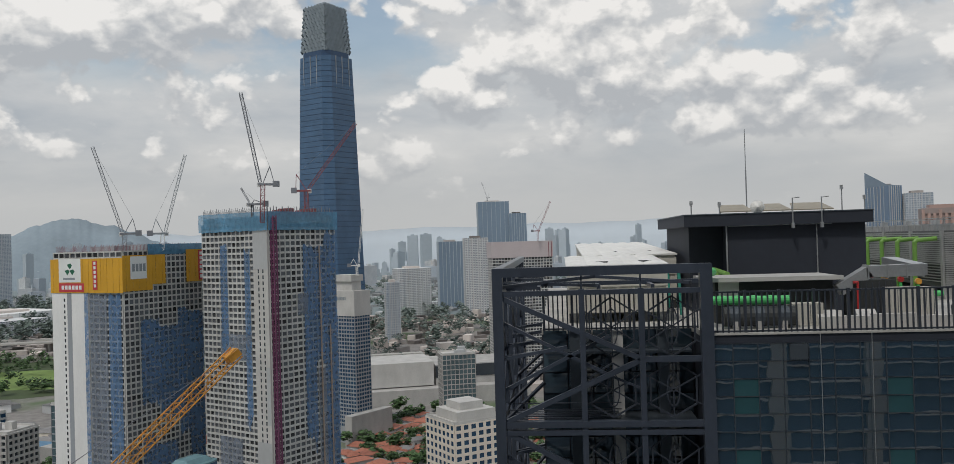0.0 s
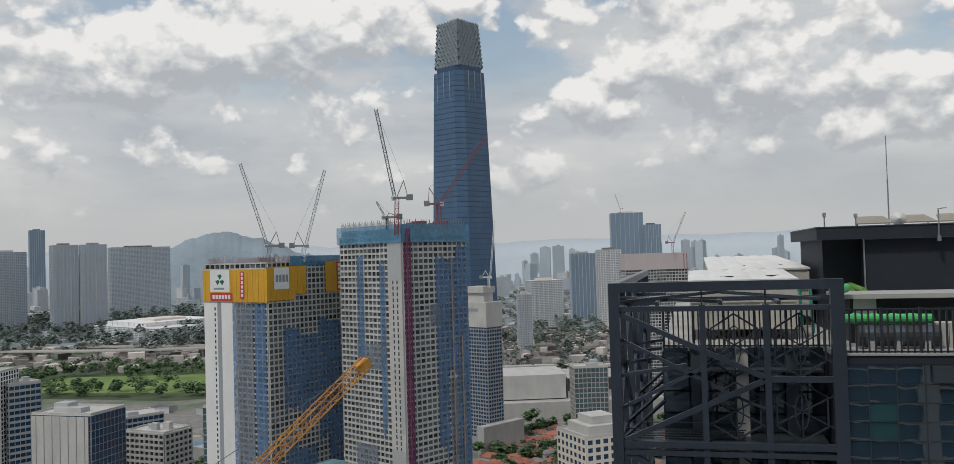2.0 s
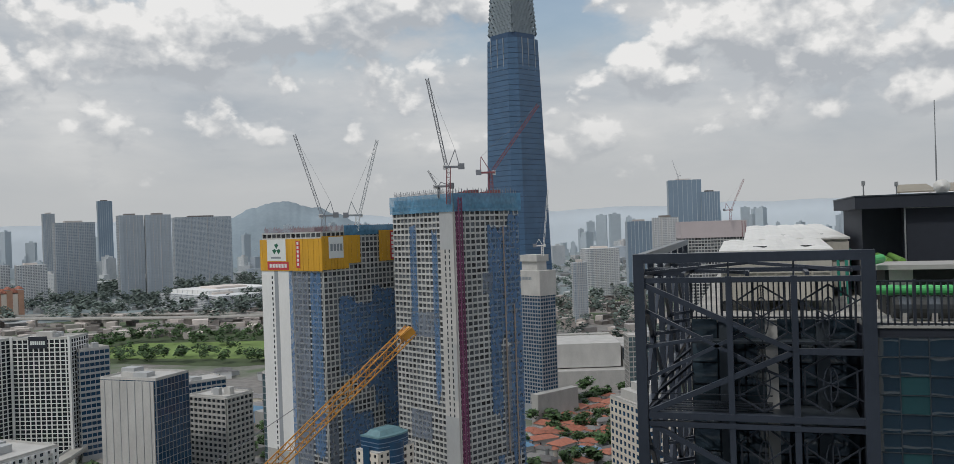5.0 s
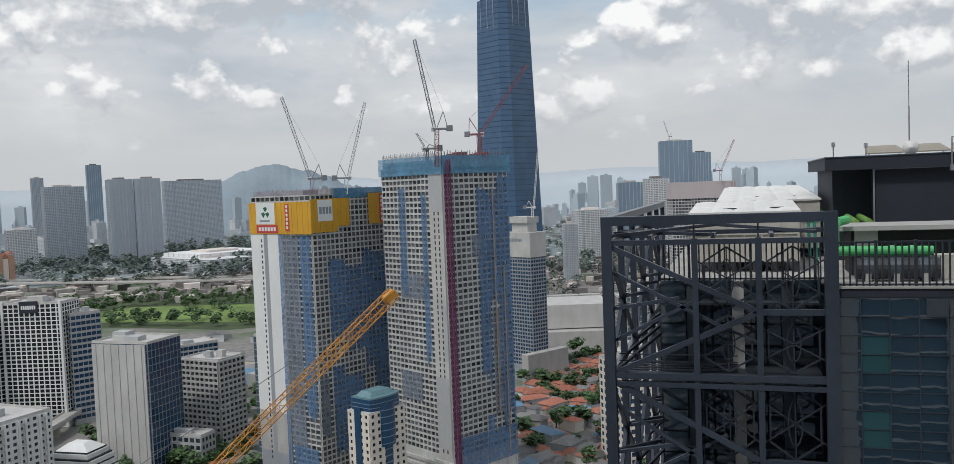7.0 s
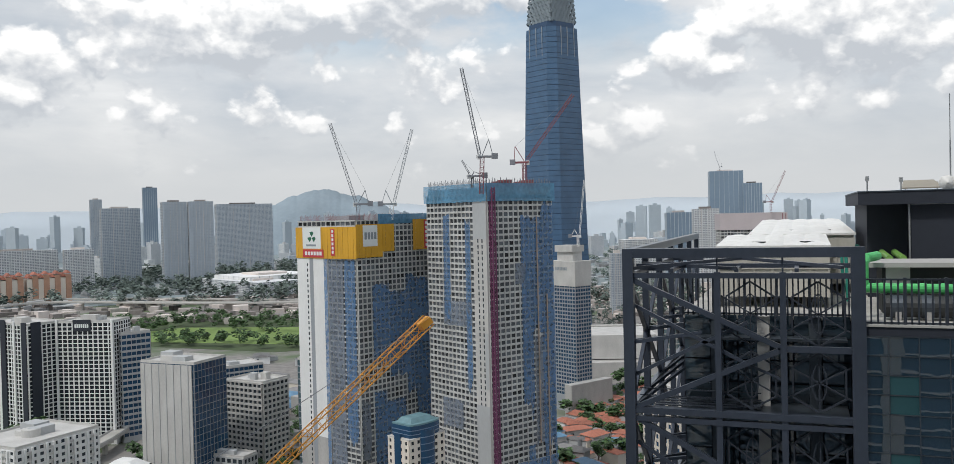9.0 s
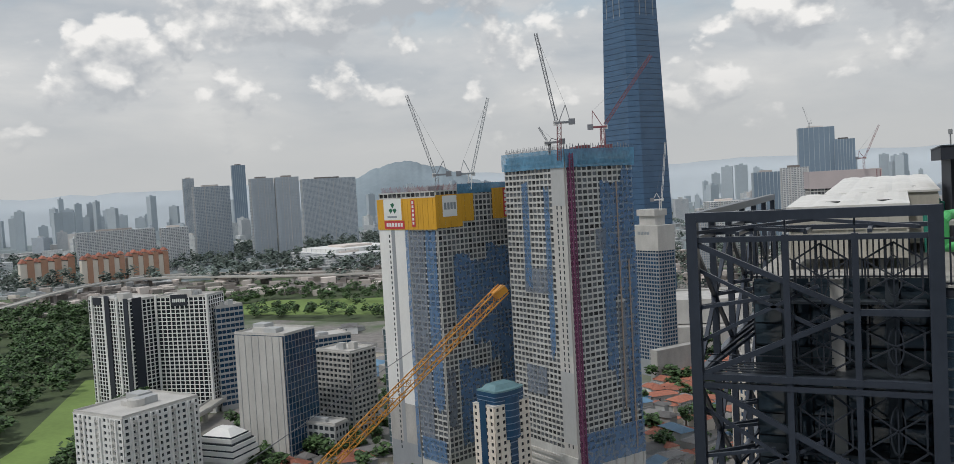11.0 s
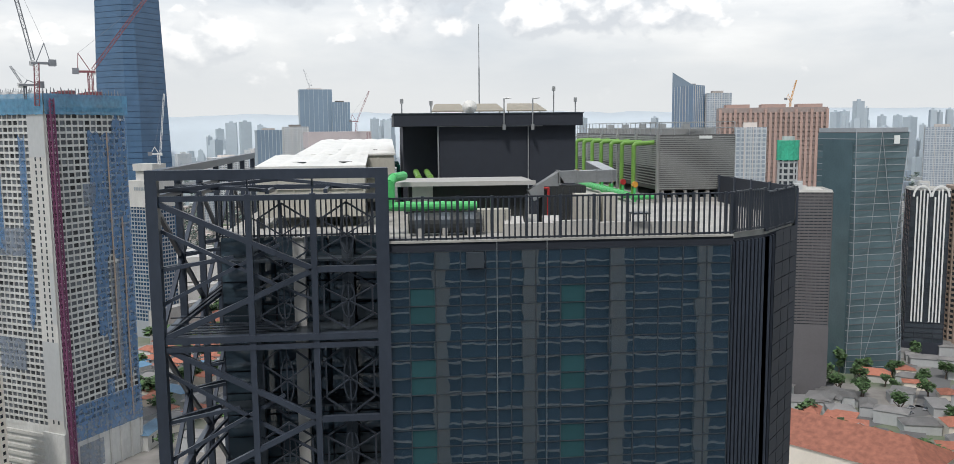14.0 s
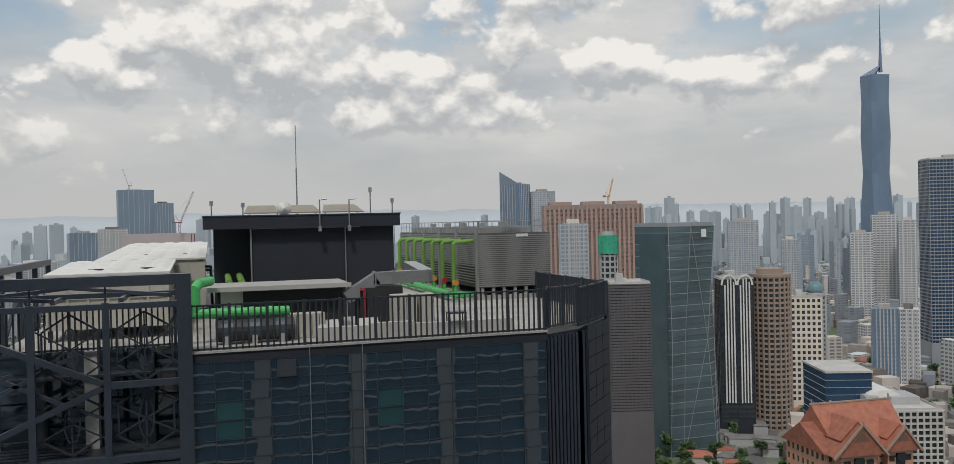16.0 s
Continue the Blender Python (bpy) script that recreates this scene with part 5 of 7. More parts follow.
def spire_tower():
    th = thing("spire_tower", "very tall faceted blue glass tower with a needle spire", "skyscraper", 1353, 1486, 0, -2)
    lv = [(0, 50, 0.15), (150, 49, 0.08), (240, 45, 0.2), (320, 46, 0.10), (390, 45, 0.17), (448, 44, 0.08)]
    m = Mesh()
    rings = []
    for z, w, c in lv:
        k = w * c
        o = -(w - 38) / 2
        rings.append([(o + k, o, z), (o + w - k, o, z), (o + w, o + k, z), (o + w, o + w - k, z), (o + w - k, o + w, z), (o + k, o + w, z), (o, o + w - k, z), (o, o + k, z)])
    fs = []
    for k in range(len(rings) - 1):
        for i in range(8):
            p, q = k * 8 + i, k * 8 + (i + 1) % 8
            fs += [(p, q, p + 8), (q, q + 8, p + 8)]
    t = 8 * (len(rings) - 1)
    fs += [(t + i, t + (i + 1) % 8, t + 8 + (i > 3)) for i in range(8)] + [(t + 4, t + 8, t + 9), (t, t + 9, t + 8)]
    m.add([p for r in rings for p in r] + [(6, 22, 452), (34, 14, 474)], fs)
    part("shaft", m, "slate_glass", th)
    part("spire", Mesh().prism([(26, 10), (32, 10), (32, 16), (26, 16)], 455, 530, [(28, 12), (30, 12), (30, 14), (28, 14)]).prism([(28, 12), (30, 12), (30, 14), (28, 14)], 530, 600, [(28.8, 12.8), (29.2, 12.8), (29.2, 13.2), (28.8, 13.2)]), "slate_glass", th)


spire_tower()

# ---- office quarter beside the roof ----
def crystal_tower():
    th = thing("faceted_glass_tower", "grey-green faceted glass office tower", "office tower", 285, 482, 0, 10)
    w, d, h = 39, 36, 146
    low = [(0, 3), (8, 0), (w - 6, -3), (w + 3, 4), (w, d), (0, d)]
    mid = [(0, 0), (12, 2), (w - 10, 0), (w + 1, 6), (w, d), (0, d)]
    top = [(0, 2), (14, -3), (w - 2, 1), (w - 1, 8), (w, d), (0, d)]
    n = 38
    shared = {}
    for j in range(n):
        f0, f1 = j / n, (j + 1) / n

        def sec(f):
            a, b, t = (low, mid, f * 2) if f < 0.5 else (mid, top, f * 2 - 1)
            return [(p[0] + (q[0] - p[0]) * t, p[1] + (q[1] - p[1]) * t) for p, q in zip(a, b)]

        part("glass_band", Mesh().prism(sec(f0), h * f0, h * f1 - 0.35, sec(f1)), "win_teal", th)
        cx, cy = w / 2, d / 2
        part("floor_edge", Mesh().prism([(cx + (x - cx) * 1.006, cy + (y - cy) * 1.006) for x, y in sec(f1)], h * f1 - 0.35, h * f1), "rib_dark" if j % 2 else "mid_grey", th)
    part("left_wing", Mesh().prism([(-1, 4), (13, 2.5), (13, 30), (-1, 30)], 0, 140), "win_teal", th)
    ed = Mesh()
    for a, b in ((0, 1), (1, 2), (2, 3)):
        ed.beam((*low[a], 0), (*mid[b], h / 2), 0.28).beam((*mid[b], h / 2), (*top[a], h), 0.28)
    for i in range(4):
        ed.beam((*low[i], 0), (*mid[i], h / 2), 0.3).beam((*mid[i], h / 2), (*top[i], h), 0.3)
    part("edge_line", ed, "mid_grey", th, "pale edge lines across the glass")
    part("crown", Mesh().prism([(0.5, 3), (14, -2), (w - 2.5, 1.5), (w - 1.5, 8), (w - .5, d), (0.5, d)], h, h + 2.5), "mid_grey", th)
    part("sign", Mesh().box(24, -1.6, 139, 28, -1.2, 144), "sign_white", th)


crystal_tower()
block("ribbed_dark_office", "dark brown office with close horizontal ribs", "office tower", 228, 452, -16, 23.3, 26, 114, "rib_dark", "win", (10, 10), 44, 0.12, 1.15, 40, single=0, deep=0.5)
WB = block("striped_tower", "white and black striped tower with arched head", "tower", 347, 524, -23, 22.7, 22, 108, "charcoal", "win", (4, 4), 30, 0.4, 0.5, 8, single=60)
for i, u in enumerate((3, 5, 7, 9, 13.5, 15.5, 17.5, 19.5)):
    part("white_fin", Mesh().box(u, -1.1, 22, u + 0.9, -0.4, 104 + 5 * math.sin(math.pi * ((u - 3) % 10.5) / 7)), "white", WB)
for cx in (6.2, 17):
    a = Mesh()
    pts = [(cx + 5 * math.cos(math.pi * i / 10), -0.9, 104 + 7 * math.sin(math.pi * i / 10)) for i in range(11)]
    for p, q in zip(pts, pts[1:]):
        a.beam(p, q, 0.6, 1.2)
    part("arch", a, "white", WB)


def round_tower(name, label, x, y, r, h, wall, glass, bays, floors, dome=None):
    th = thing(name, label, "tower", x, y, 0)
    n = bays * 2
    ring = lambda q: [(q * math.cos(2 * math.pi * i / n), q * math.sin(2 * math.pi * i / n)) for i in range(n)]
    part("glass_core", Mesh().prism(ring(r), 0, h), glass, th)
    fh = h / floors
    for j in range(floors + 1):
        part("floor_band", Mesh().prism(ring(r + 0.5), max(0, j * fh - 0.75), j * fh + 0.75), wall, th)
    for i in range(bays):
        a = 2 * math.pi * i / bays
        part("pier", Mesh().beam(((r + 0.35) * math.cos(a), (r + 0.35) * math.sin(a), 0), ((r + 0.35) * math.cos(a), (r + 0.35) * math.sin(a), h), 1.1), wall, th)
    part("crown", Mesh().prism(ring(r + 1), h, h + 2.2).prism(ring(r * 0.7), h + 2.2, h + 6), wall, th)
    if dome:
        m = Mesh()
        k = 8
        for j in range(k):
            a, b = math.pi / 2 * j / k, math.pi / 2 * (j + 1) / k
            m.prism(ring(r * 0.95 * math.cos(a)), h + 4 + r * math.sin(a), h + 4 + r * math.sin(b), ring(max(0.2, r * 0.95 * math.cos(b))))
        part("dome", m, dome, th, "green copper dome")
    return th


round_tower("round_tower", "brown stone round tower with gridded windows", 393, 531, 13.5, 108, "tan", "win", 22, 30)
block("white_grid_tower", "white tower with a grid of square windows", "tower", 432, 566, -27, 26.6, 24, 88, "cream", "win", (7, 6), 18, 1.6, 1.9, 8, single=110, core=None)
round_tower("domed_tower", "slim green glass tower with a green dome", 465, 572, 7, 88, "grey_wall", "win_teal", 12, 24, "copper")
DG = block("gridded_office", "dark office block with pale grid and flat roofs", "office", 281, 324, -20, 43.1, 50.5, 62, "conc_light", "win_dark", (15, 16), 13, 0.8, 0.9, 26, single=200, deep=0.7)
part("dark_wing", Mesh().box(-1.4, 20, 26, 20, 52, 76), "win_blue", DG, "dark blue glass wing")
for j in range(14):
    part("wing_band", Mesh().box(-1.7, 19.7, 27 + j * 3.5, 20.3, 52.3, 27.22 + j * 3.5), "mid_grey", DG)
part("wing_roof", Mesh().box(-1.8, 19.5, 76, 20.5, 52.5, 77), "conc_light", DG)
n = 12
vault = Mesh()
prof = [(22 + 9 * math.cos(math.pi * i / n), 63 + 5.5 * math.sin(math.pi * i / n)) for i in range(n + 1)]
vault.add([(x + 2, 16, z) for x, z in prof] + [(x + 2, 46, z) for x, z in prof], [(i, i + 1, n + 2 + i, n + 1 + i) for i in range(n)] + [tuple(range(n + 1)), tuple(range(2 * n + 1, n, -1))])
part("vaulted_roof", vault, "frp", DG, "white vaulted roof")


def red_roof_house():
    th = block("red_roof_hotel", "terracotta tower block with a steep gabled red tile roof", "building", 219, 261, -4, 36.1, 24, 70, "terracotta", "win", (12, 8), 16, 1.5, 1.9, 2, single=150, core=None, roof=False)
    th.location.z = -4.5

    def gable(x0, y0, x1, y1, z0, z1, along):
        m = Mesh()
        if along == "x":
            ym = (y0 + y1) / 2
            vs = [(x0, y0, z0), (x1, y0, z0), (x1, y1, z0), (x0, y1, z0), (x0 - 1, ym, z1), (x1 + 1, ym, z1)]
            m.add(vs, [(3, 2, 1, 0), (0, 1, 5, 4), (2, 3, 4, 5), (1, 2, 5), (3, 0, 4)])
        else:
            xm = (x0 + x1) / 2
            vs = [(x0, y0, z0), (x1, y0, z0), (x1, y1, z0), (x0, y1, z0), (xm, y0 - 1, z1), (xm, y1 + 1, z1)]
            m.add(vs, [(3, 2, 1, 0), (1, 2, 5, 4), (3, 0, 4, 5), (0, 1, 4), (2, 3, 5)])
        return m

    part("roof", gable(4, 1, 36, 25, 72, 84.5, "x"), "rooftile", th, "red clay tile roof")
    part("roof_tier", gable(-1.5, -1.5, 38, 26, 69.6, 78.5, "x"), "rooftile", th)
    for cx, w, y0, z0, z1 in ((10, 10.5, -6.0, 69.5, 80.5), (28.5, 7.5, -4.5, 69.5, 78.0)):
        part("roof_wing", gable(cx - w, y0, cx + w, 13, z0, z1, "y"), "rooftile", th)
        part("roof_tier", gable(cx - w * 0.62, y0 + 2.5, cx + w * 0.62, 13.5, z0 + (z1 - z0) * 0.48, z1 + 1.2, "y"), "rooftile", th)
        part("gable_face", Mesh().prism([(cx - w * 0.8, y0 + 0.2), (cx + w * 0.8, y0 + 0.2), (cx + w * 0.8, y0 + 0.6), (cx - w * 0.8, y0 + 0.6)], z0 - 0.6, z0 + (z1 - z0) * 0.8, [(cx - 0.1, y0 - 0.9), (cx + 0.1, y0 - 0.9), (cx + 0.1, y0 - 0.5), (cx - 0.1, y0 - 0.5)]), "brown", th, "shaded brown gable boarding")
        part("bay", Mesh().box(cx - w * 0.7, y0 + 1.5, 40, cx + w * 0.7, -0.6, z0 - 0.1), "terracotta", th)
        part("arched_window", Mesh().prism([(cx - 2, y0 + 1.35), (cx + 2, y0 + 1.35), (cx + 2, y0 + 1.52), (cx - 2, y0 + 1.52)], 60, 67.5).tube([(cx, y0 + 1.36, 67.3), (cx, y0 + 1.52, 67.3)], 2.0, 16), "win_dark", th)
        for i in (-2, -1, 1, 2):
            for z in (62.0, 65.6):
                part("window", Mesh().box(cx + i * w * 0.26 - 0.7 + (1.2 if i > 0 else -1.2) * (abs(i) == 1), y0 + 1.38, z, cx + i * w * 0.26 + 0.7 + (1.2 if i > 0 else -1.2) * (abs(i) == 1), y0 + 1.5, z + 2.0), "win_dark", th)
        for sg in (-1, 1):
            part("barge_board", Mesh().beam((cx + sg * (w + 0.6), y0 - 0.3, z0 - 0.4), (cx, y0 - 1.3, z1 + 0.5), 0.5, 0.8), "tan", th)
        part("finial", Mesh().beam((cx, y0 - 1.2, z1), (cx, y0 - 1.6, z1 + 2.0), 0.35), "tan", th)
    part("ridge_tile", Mesh().beam((2.6, 13, 84.7), (37.4, 13, 84.7), 0.7, 0.6), "tan", th)
    for x in (3.4, 36.6):
        part("finial", Mesh().beam((x, 13, 84.5), (x, 13, 86.6), 0.35), "tan", th)


red_roof_house()
LH = house(197, 331, -52, 76, 36, 19, 9, "cream", "rooftile", "long hall with a broad red tile roof", "")
for i in range(12):
    part("wall_window", Mesh().box(-35 + i * 6, 17.95, 8, -32.5 + i * 6, 18.06, 14), "win", LH)
for i in range(9):
    part("roof_batten", Mesh().beam((-30 + i * 7.5, 18.6, 19.1), (-24 + i * 6, 0.6, 28.1), 0.35, 0.25), "rooftile", LH)
block("dark_slab_tower", "tall dark office tower with fine horizontal lines", "tower", 647, 639, -25, 60, 27, 201, "mid_grey", "win_blue", (20, 9), 52, 0.25, 0.9, 30, single=60)
# far_tower, city_b and city_c walls carry haze in their colours
for x, y, rot, wx, wy, h, wall, gl, words in (
        (855, 985, -38, 28.5, 30, 126, "city_a", 0, "pale gridded flats tower among lower roofs"), (912, 1007, -39, 33.7, 30, 151, "city_a", 0, "tall pale gridded flats tower"),
        (903, 948, -40, 22.2, 26, 143, "city_a", 0, "pale flats tower among lower roofs"), (839, 1254, -31, 48.7, 30, 146, "city_b", 0, "blue-grey office block among lower roofs"),
        (848, 1125, -34, 23.8, 24, 116, "city_b", 0, "narrow blue-grey tower among lower roofs"), (544, 599, -39, 19.6, 18, 71, "slate_glass", 0, "blue clad office block between low roofs"),
        (559, 585, -40, 15.1, 18, 71, "city_a", 0, "white block with dark stripes"), (300, 695, -20, 24.2, 22, 149, "city_b", 0, "dark gridded glass tower"),
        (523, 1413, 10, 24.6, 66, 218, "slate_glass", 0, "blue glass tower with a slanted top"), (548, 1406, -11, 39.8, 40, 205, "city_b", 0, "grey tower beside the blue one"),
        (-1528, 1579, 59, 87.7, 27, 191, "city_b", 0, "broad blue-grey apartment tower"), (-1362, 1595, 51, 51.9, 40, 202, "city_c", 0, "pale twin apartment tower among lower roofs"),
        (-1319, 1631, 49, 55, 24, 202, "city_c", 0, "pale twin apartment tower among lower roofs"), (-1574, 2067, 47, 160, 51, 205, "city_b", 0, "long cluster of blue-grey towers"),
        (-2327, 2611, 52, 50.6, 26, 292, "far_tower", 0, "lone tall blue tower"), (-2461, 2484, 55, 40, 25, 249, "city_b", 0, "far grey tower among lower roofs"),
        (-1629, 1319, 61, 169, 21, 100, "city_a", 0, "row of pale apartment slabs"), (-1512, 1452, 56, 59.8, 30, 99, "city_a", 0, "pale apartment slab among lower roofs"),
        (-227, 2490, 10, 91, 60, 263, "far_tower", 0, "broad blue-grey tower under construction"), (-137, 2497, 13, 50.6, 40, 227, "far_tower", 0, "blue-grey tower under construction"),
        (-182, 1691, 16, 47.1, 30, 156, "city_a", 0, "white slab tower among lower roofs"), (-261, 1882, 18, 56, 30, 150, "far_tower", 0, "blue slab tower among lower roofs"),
        (-258, 1274, 22, 20.4, 20, 91, "city_b", 0, "small dark office among lower roofs"), (-312, 1671, 31, 67.7, 40, 99, "city_a", 0, "wide white office with columns"),
        (-998, 1435, 65, 101, 240, 30, "city_a", 0, "wide white shopping mall"), (-1050, 1480, 65, 160, 150, 38, "white", 0, "white flat-roofed mall hall")):
    th = thing("city_tower", words, "building", x, y, 0, rot, "distant towers")
    part("wall", Mesh().box(0, 0, 0, wx, wy, h), wall, th)
    if "slanted" in words:
        part("slanted_top", Mesh().add([(0, 0, h), (wx, 0, h), (wx, wy, h), (0, wy, h), (0, 0, h + 2), (wx, 0, h - 0.01), (wx, wy, h - 0.01), (0, wy, h + 26)], [(0, 1, 5, 4), (1, 2, 6, 5), (2, 3, 7, 6), (3, 0, 4, 7), (4, 5, 6, 7)]), "far_tower", th)
    part("roof_plant", Mesh().box(wx * 0.25, wy * 0.25, h, wx * 0.7, wy * 0.7, h + 4), "city_low", th)
    bands = Mesh()
    for i in range(1, 7):
        bands.box(wx * i / 7 - 0.5, -0.8, 0, wx * i / 7 + 0.5, 0.1, h).box(-0.8, wy * i / 7 - 0.5, 0, 0.1, wy * i / 7 + 0.5, h)
    part("balcony_line", bands, "city_c" if "far" not in wall else "far_city", th, kind="stuff")
PK = block("pink_site_tower", "unfinished pinkish concrete tower behind the frame", "tower", -68, 898, 14, 64, 30, 138, "slab", "hollow", (20, 8), 42, 0.5, 0.9, 6, single=0, roof=False)
part("top_screen", Mesh().box(-1.2, -1.2, 131, 65, 31, 148), "pale_pink", PK, "pale pink edge screens")
part("red_mark", Mesh().box(60, -1.5, 131, 60.6, -1.25, 147).box(63, -1.5, 131, 63.6, -1.25, 147), "crane_red", PK)
OR = thing("orange_tower_block", "orange and pink ribbed tower block under construction", "tower", 417, 1026, 0, -17)
part("wall", Mesh().box(0, 0, 0, 126, 40, 172), "pink_line", OR)
for i in range(22):
    part("rib", Mesh().box(i * 5.9, -2.5, 0, i * 5.9 + 3.0, 0, 166 + 4 * (i % 3 == 0)), "pink_far", OR)
for i in range(30):
    part("floor_line", Mesh().box(-0.4, -1.2, 6 + i * 5.5, 126.4, -0.2, 7 + i * 5.5), "pink_line", OR)
for k in (0, 1, 2):
    part("gable_top", Mesh().box(8 + k * 42, 2, 172, 36 + k * 42, 30, 176), "pink_far", OR)
crane("thin orange tower crane far away", (500, 1010, 172), (500, 1010, 182), (507, 1010, 205), (3, 6), "orange", "orange")
TC = round_tower("netted_core", "round concrete core wrapped in teal netting", 316, 634, 6.5, 136, "grey_wall", "win", 10, 30)
part("net_wrap", Mesh().prism([(8.2 * math.cos(a * 0.5236), 8.2 * math.sin(a * 0.5236)) for a in range(12)], 124, 139), "net_green", TC)
crane("far grey crane on the twin towers", (-200, 2500, 262), (-200, 2500, 275), (-215, 2500, 320), (6, 10), "crane_grey", "crane_grey", 2.5)
crane("red crane above the pink tower", (-20, 905, 148), (-20, 905, 158.5), (-6, 905, 189), (4, 7), "crane_red", "crane_red")
for k, (x, y, rot, wx) in enumerate(((-1536, 1110, 64, 99.6), (-1431, 1166, 61, 80), (-1390, 1242, 61, 80))):
    th = thing("orange_flats", "orange and cream banded apartment block", "apartment block", x, y, 0, rot, "orange flats")
    for i in range(8):
        w = wx / 8
        part("bay", Mesh().box(i * w, -2.5 * (i % 2), 0, (i + 1) * w - 0.3, 26, 50 + 6 * (i % 2)), "terracotta" if i % 2 else "cream", th)
        part("roof_cap", Mesh().gable(i * w, 0, (i + 1) * w, 26, 52 + 6 * (i % 2), 60 + 4 * (i % 2), 0.5), "rooftile", th)


# ---- the dark glass building across the gap ----
Z = 150.0
FX0, FX1, FY = -3.7, 8.7, 52.0          # the steel cage on its corner
GX1 = 29.1
ROOF = Z - 6.0
NB = thing("dark_glass_tower", "black-blue glass tower with a dark steel cage on its corner", "tower", 0, 0, 0)
plan = [(FX1, FY + 0.25), (GX1, FY + 0.25), (29.6, 53.2), (32.5, 54.9), (36.4, 59.2), (37.4, 62), (37.4, 104), (-1.2, 104), (-1.2, 57), (FX1, 57)]
part("body", Mesh().prism(plan, 0, ROOF - 0.35), "charcoal", NB)
part("roof_deck", Mesh().prism([(x, y) for x, y in plan], ROOF - 0.34, ROOF), "deck", NB, "pale stained roof deck")
# glass panels: a sheet each, on mullions
cols, rows_n, pw, ph = 14, 24, (GX1 - FX1) / 14, 1.045
shared = Mesh().box(-pw / 2 + 0.03, -0.03, -ph / 2 + 0.03, pw / 2 - 0.03, 0.03, ph / 2 - 0.03).data("glass_panel")
shared.materials.append(M["glass_near"])
shared_t = Mesh().box(-pw / 2 + 0.03, -0.03, -ph / 2 + 0.03, pw / 2 - 0.03, 0.03, ph / 2 - 0.03).data("teal_panel")
shared_t.materials.append(M["glass_teal"])
prnd = random.Random(5)
low_glass = Mesh()
for j in range(int((ROOF - 0.6) / ph)):
    zc = ROOF - 0.55 - (j + 0.5) * ph
    for i in range(cols):
        xc = FX1 + (i + 0.5) * pw
        if j < rows_n - 3:
            teal = i in (1, 7) and (j % 4) in (2, 3) and j > 1
            ob = part("glass_panel", shared_t if teal else shared, "glass_near", NB)
            ob.matrix_basis = pose(xc, FY + 0.06, zc, prnd.gauss(0, 0.05), 0, prnd.gauss(0, 0.05))
        else:
            low_glass.box(xc - pw / 2 + 0.03, FY + 0.03, zc - ph / 2 + 0.03, xc + pw / 2 - 0.03, FY + 0.09, zc + ph / 2 - 0.03)
part("lower_glass", low_glass, "glass_near", NB, kind="stuff")
for i in range(cols + 1):
    x = FX1 + i * pw
    part("mullion", Mesh().box(x - 0.025, FY - 0.02, 0, x + 0.025, FY + 0.24, ROOF - 0.5), "mullion", NB)
for j in range(30):
    part("transom", Mesh().box(FX1, FY - 0.01, ROOF - 0.575 - j * ph, GX1, FY + 0.2, ROOF - 0.535 - j * ph), "mullion", NB)
part("roof_edge", Mesh().box(FX1 - 0.2, FY - 0.02, ROOF - 0.52, GX1 + 0.1, FY + 0.55, ROOF - 0.03), "charcoal", NB, "dark metal roof edge")
part("edge_cap", Mesh().box(FX1 - 0.2, FY - 0.1, ROOF - 0.03, GX1 + 0.1, FY + 0.6, ROOF + 0.09), "deck", NB, "pale roof edge cap")
# the chamfered side with its dark louvres
for k, (a, b) in enumerate((((29.6, 53.0), (32.5, 54.7)), ((32.5, 54.7), (36.4, 59.0)), ((36.6, 59.2), (37.5, 62)))):
    a, b = Vector((*a, 0)), Vector((*b, 0))
    cnt = 9
    for i in range(cnt + 1):
        p = a + (b - a) * (i / cnt)
        part("louvre_blade", Mesh().beam((p.x, p.y, ROOF - 40), (p.x, p.y, ROOF - 0.5 if k < 2 else ROOF + 2.2), 0.16, 0.34), "steel", NB)
    part("corner_glass", Mesh().beam((a.x, a.y + 0.4, ROOF - 50), (a.x, a.y + 0.4, ROOF - 0.6), 0.1), "glass_near", NB)
cg = Mesh()
for j in range(40):
    for k in range(3):
        x0 = 33.2 + k * 1.1
        cg.add([(x0, 54.9 + k * 1.25, ROOF - 1.2 - j * 1.05), (x0 + 1.05, 56.1 + k * 1.25, ROOF - 1.2 - j * 1.05), (x0 + 1.05, 56.1 + k * 1.25, ROOF - 0.2 - j * 1.05), (x0, 54.9 + k * 1.25, ROOF - 0.2 - j * 1.05)], [(0, 1, 2, 3)])
part("chamfer_glass", cg, "charcoal", NB, kind="stuff")
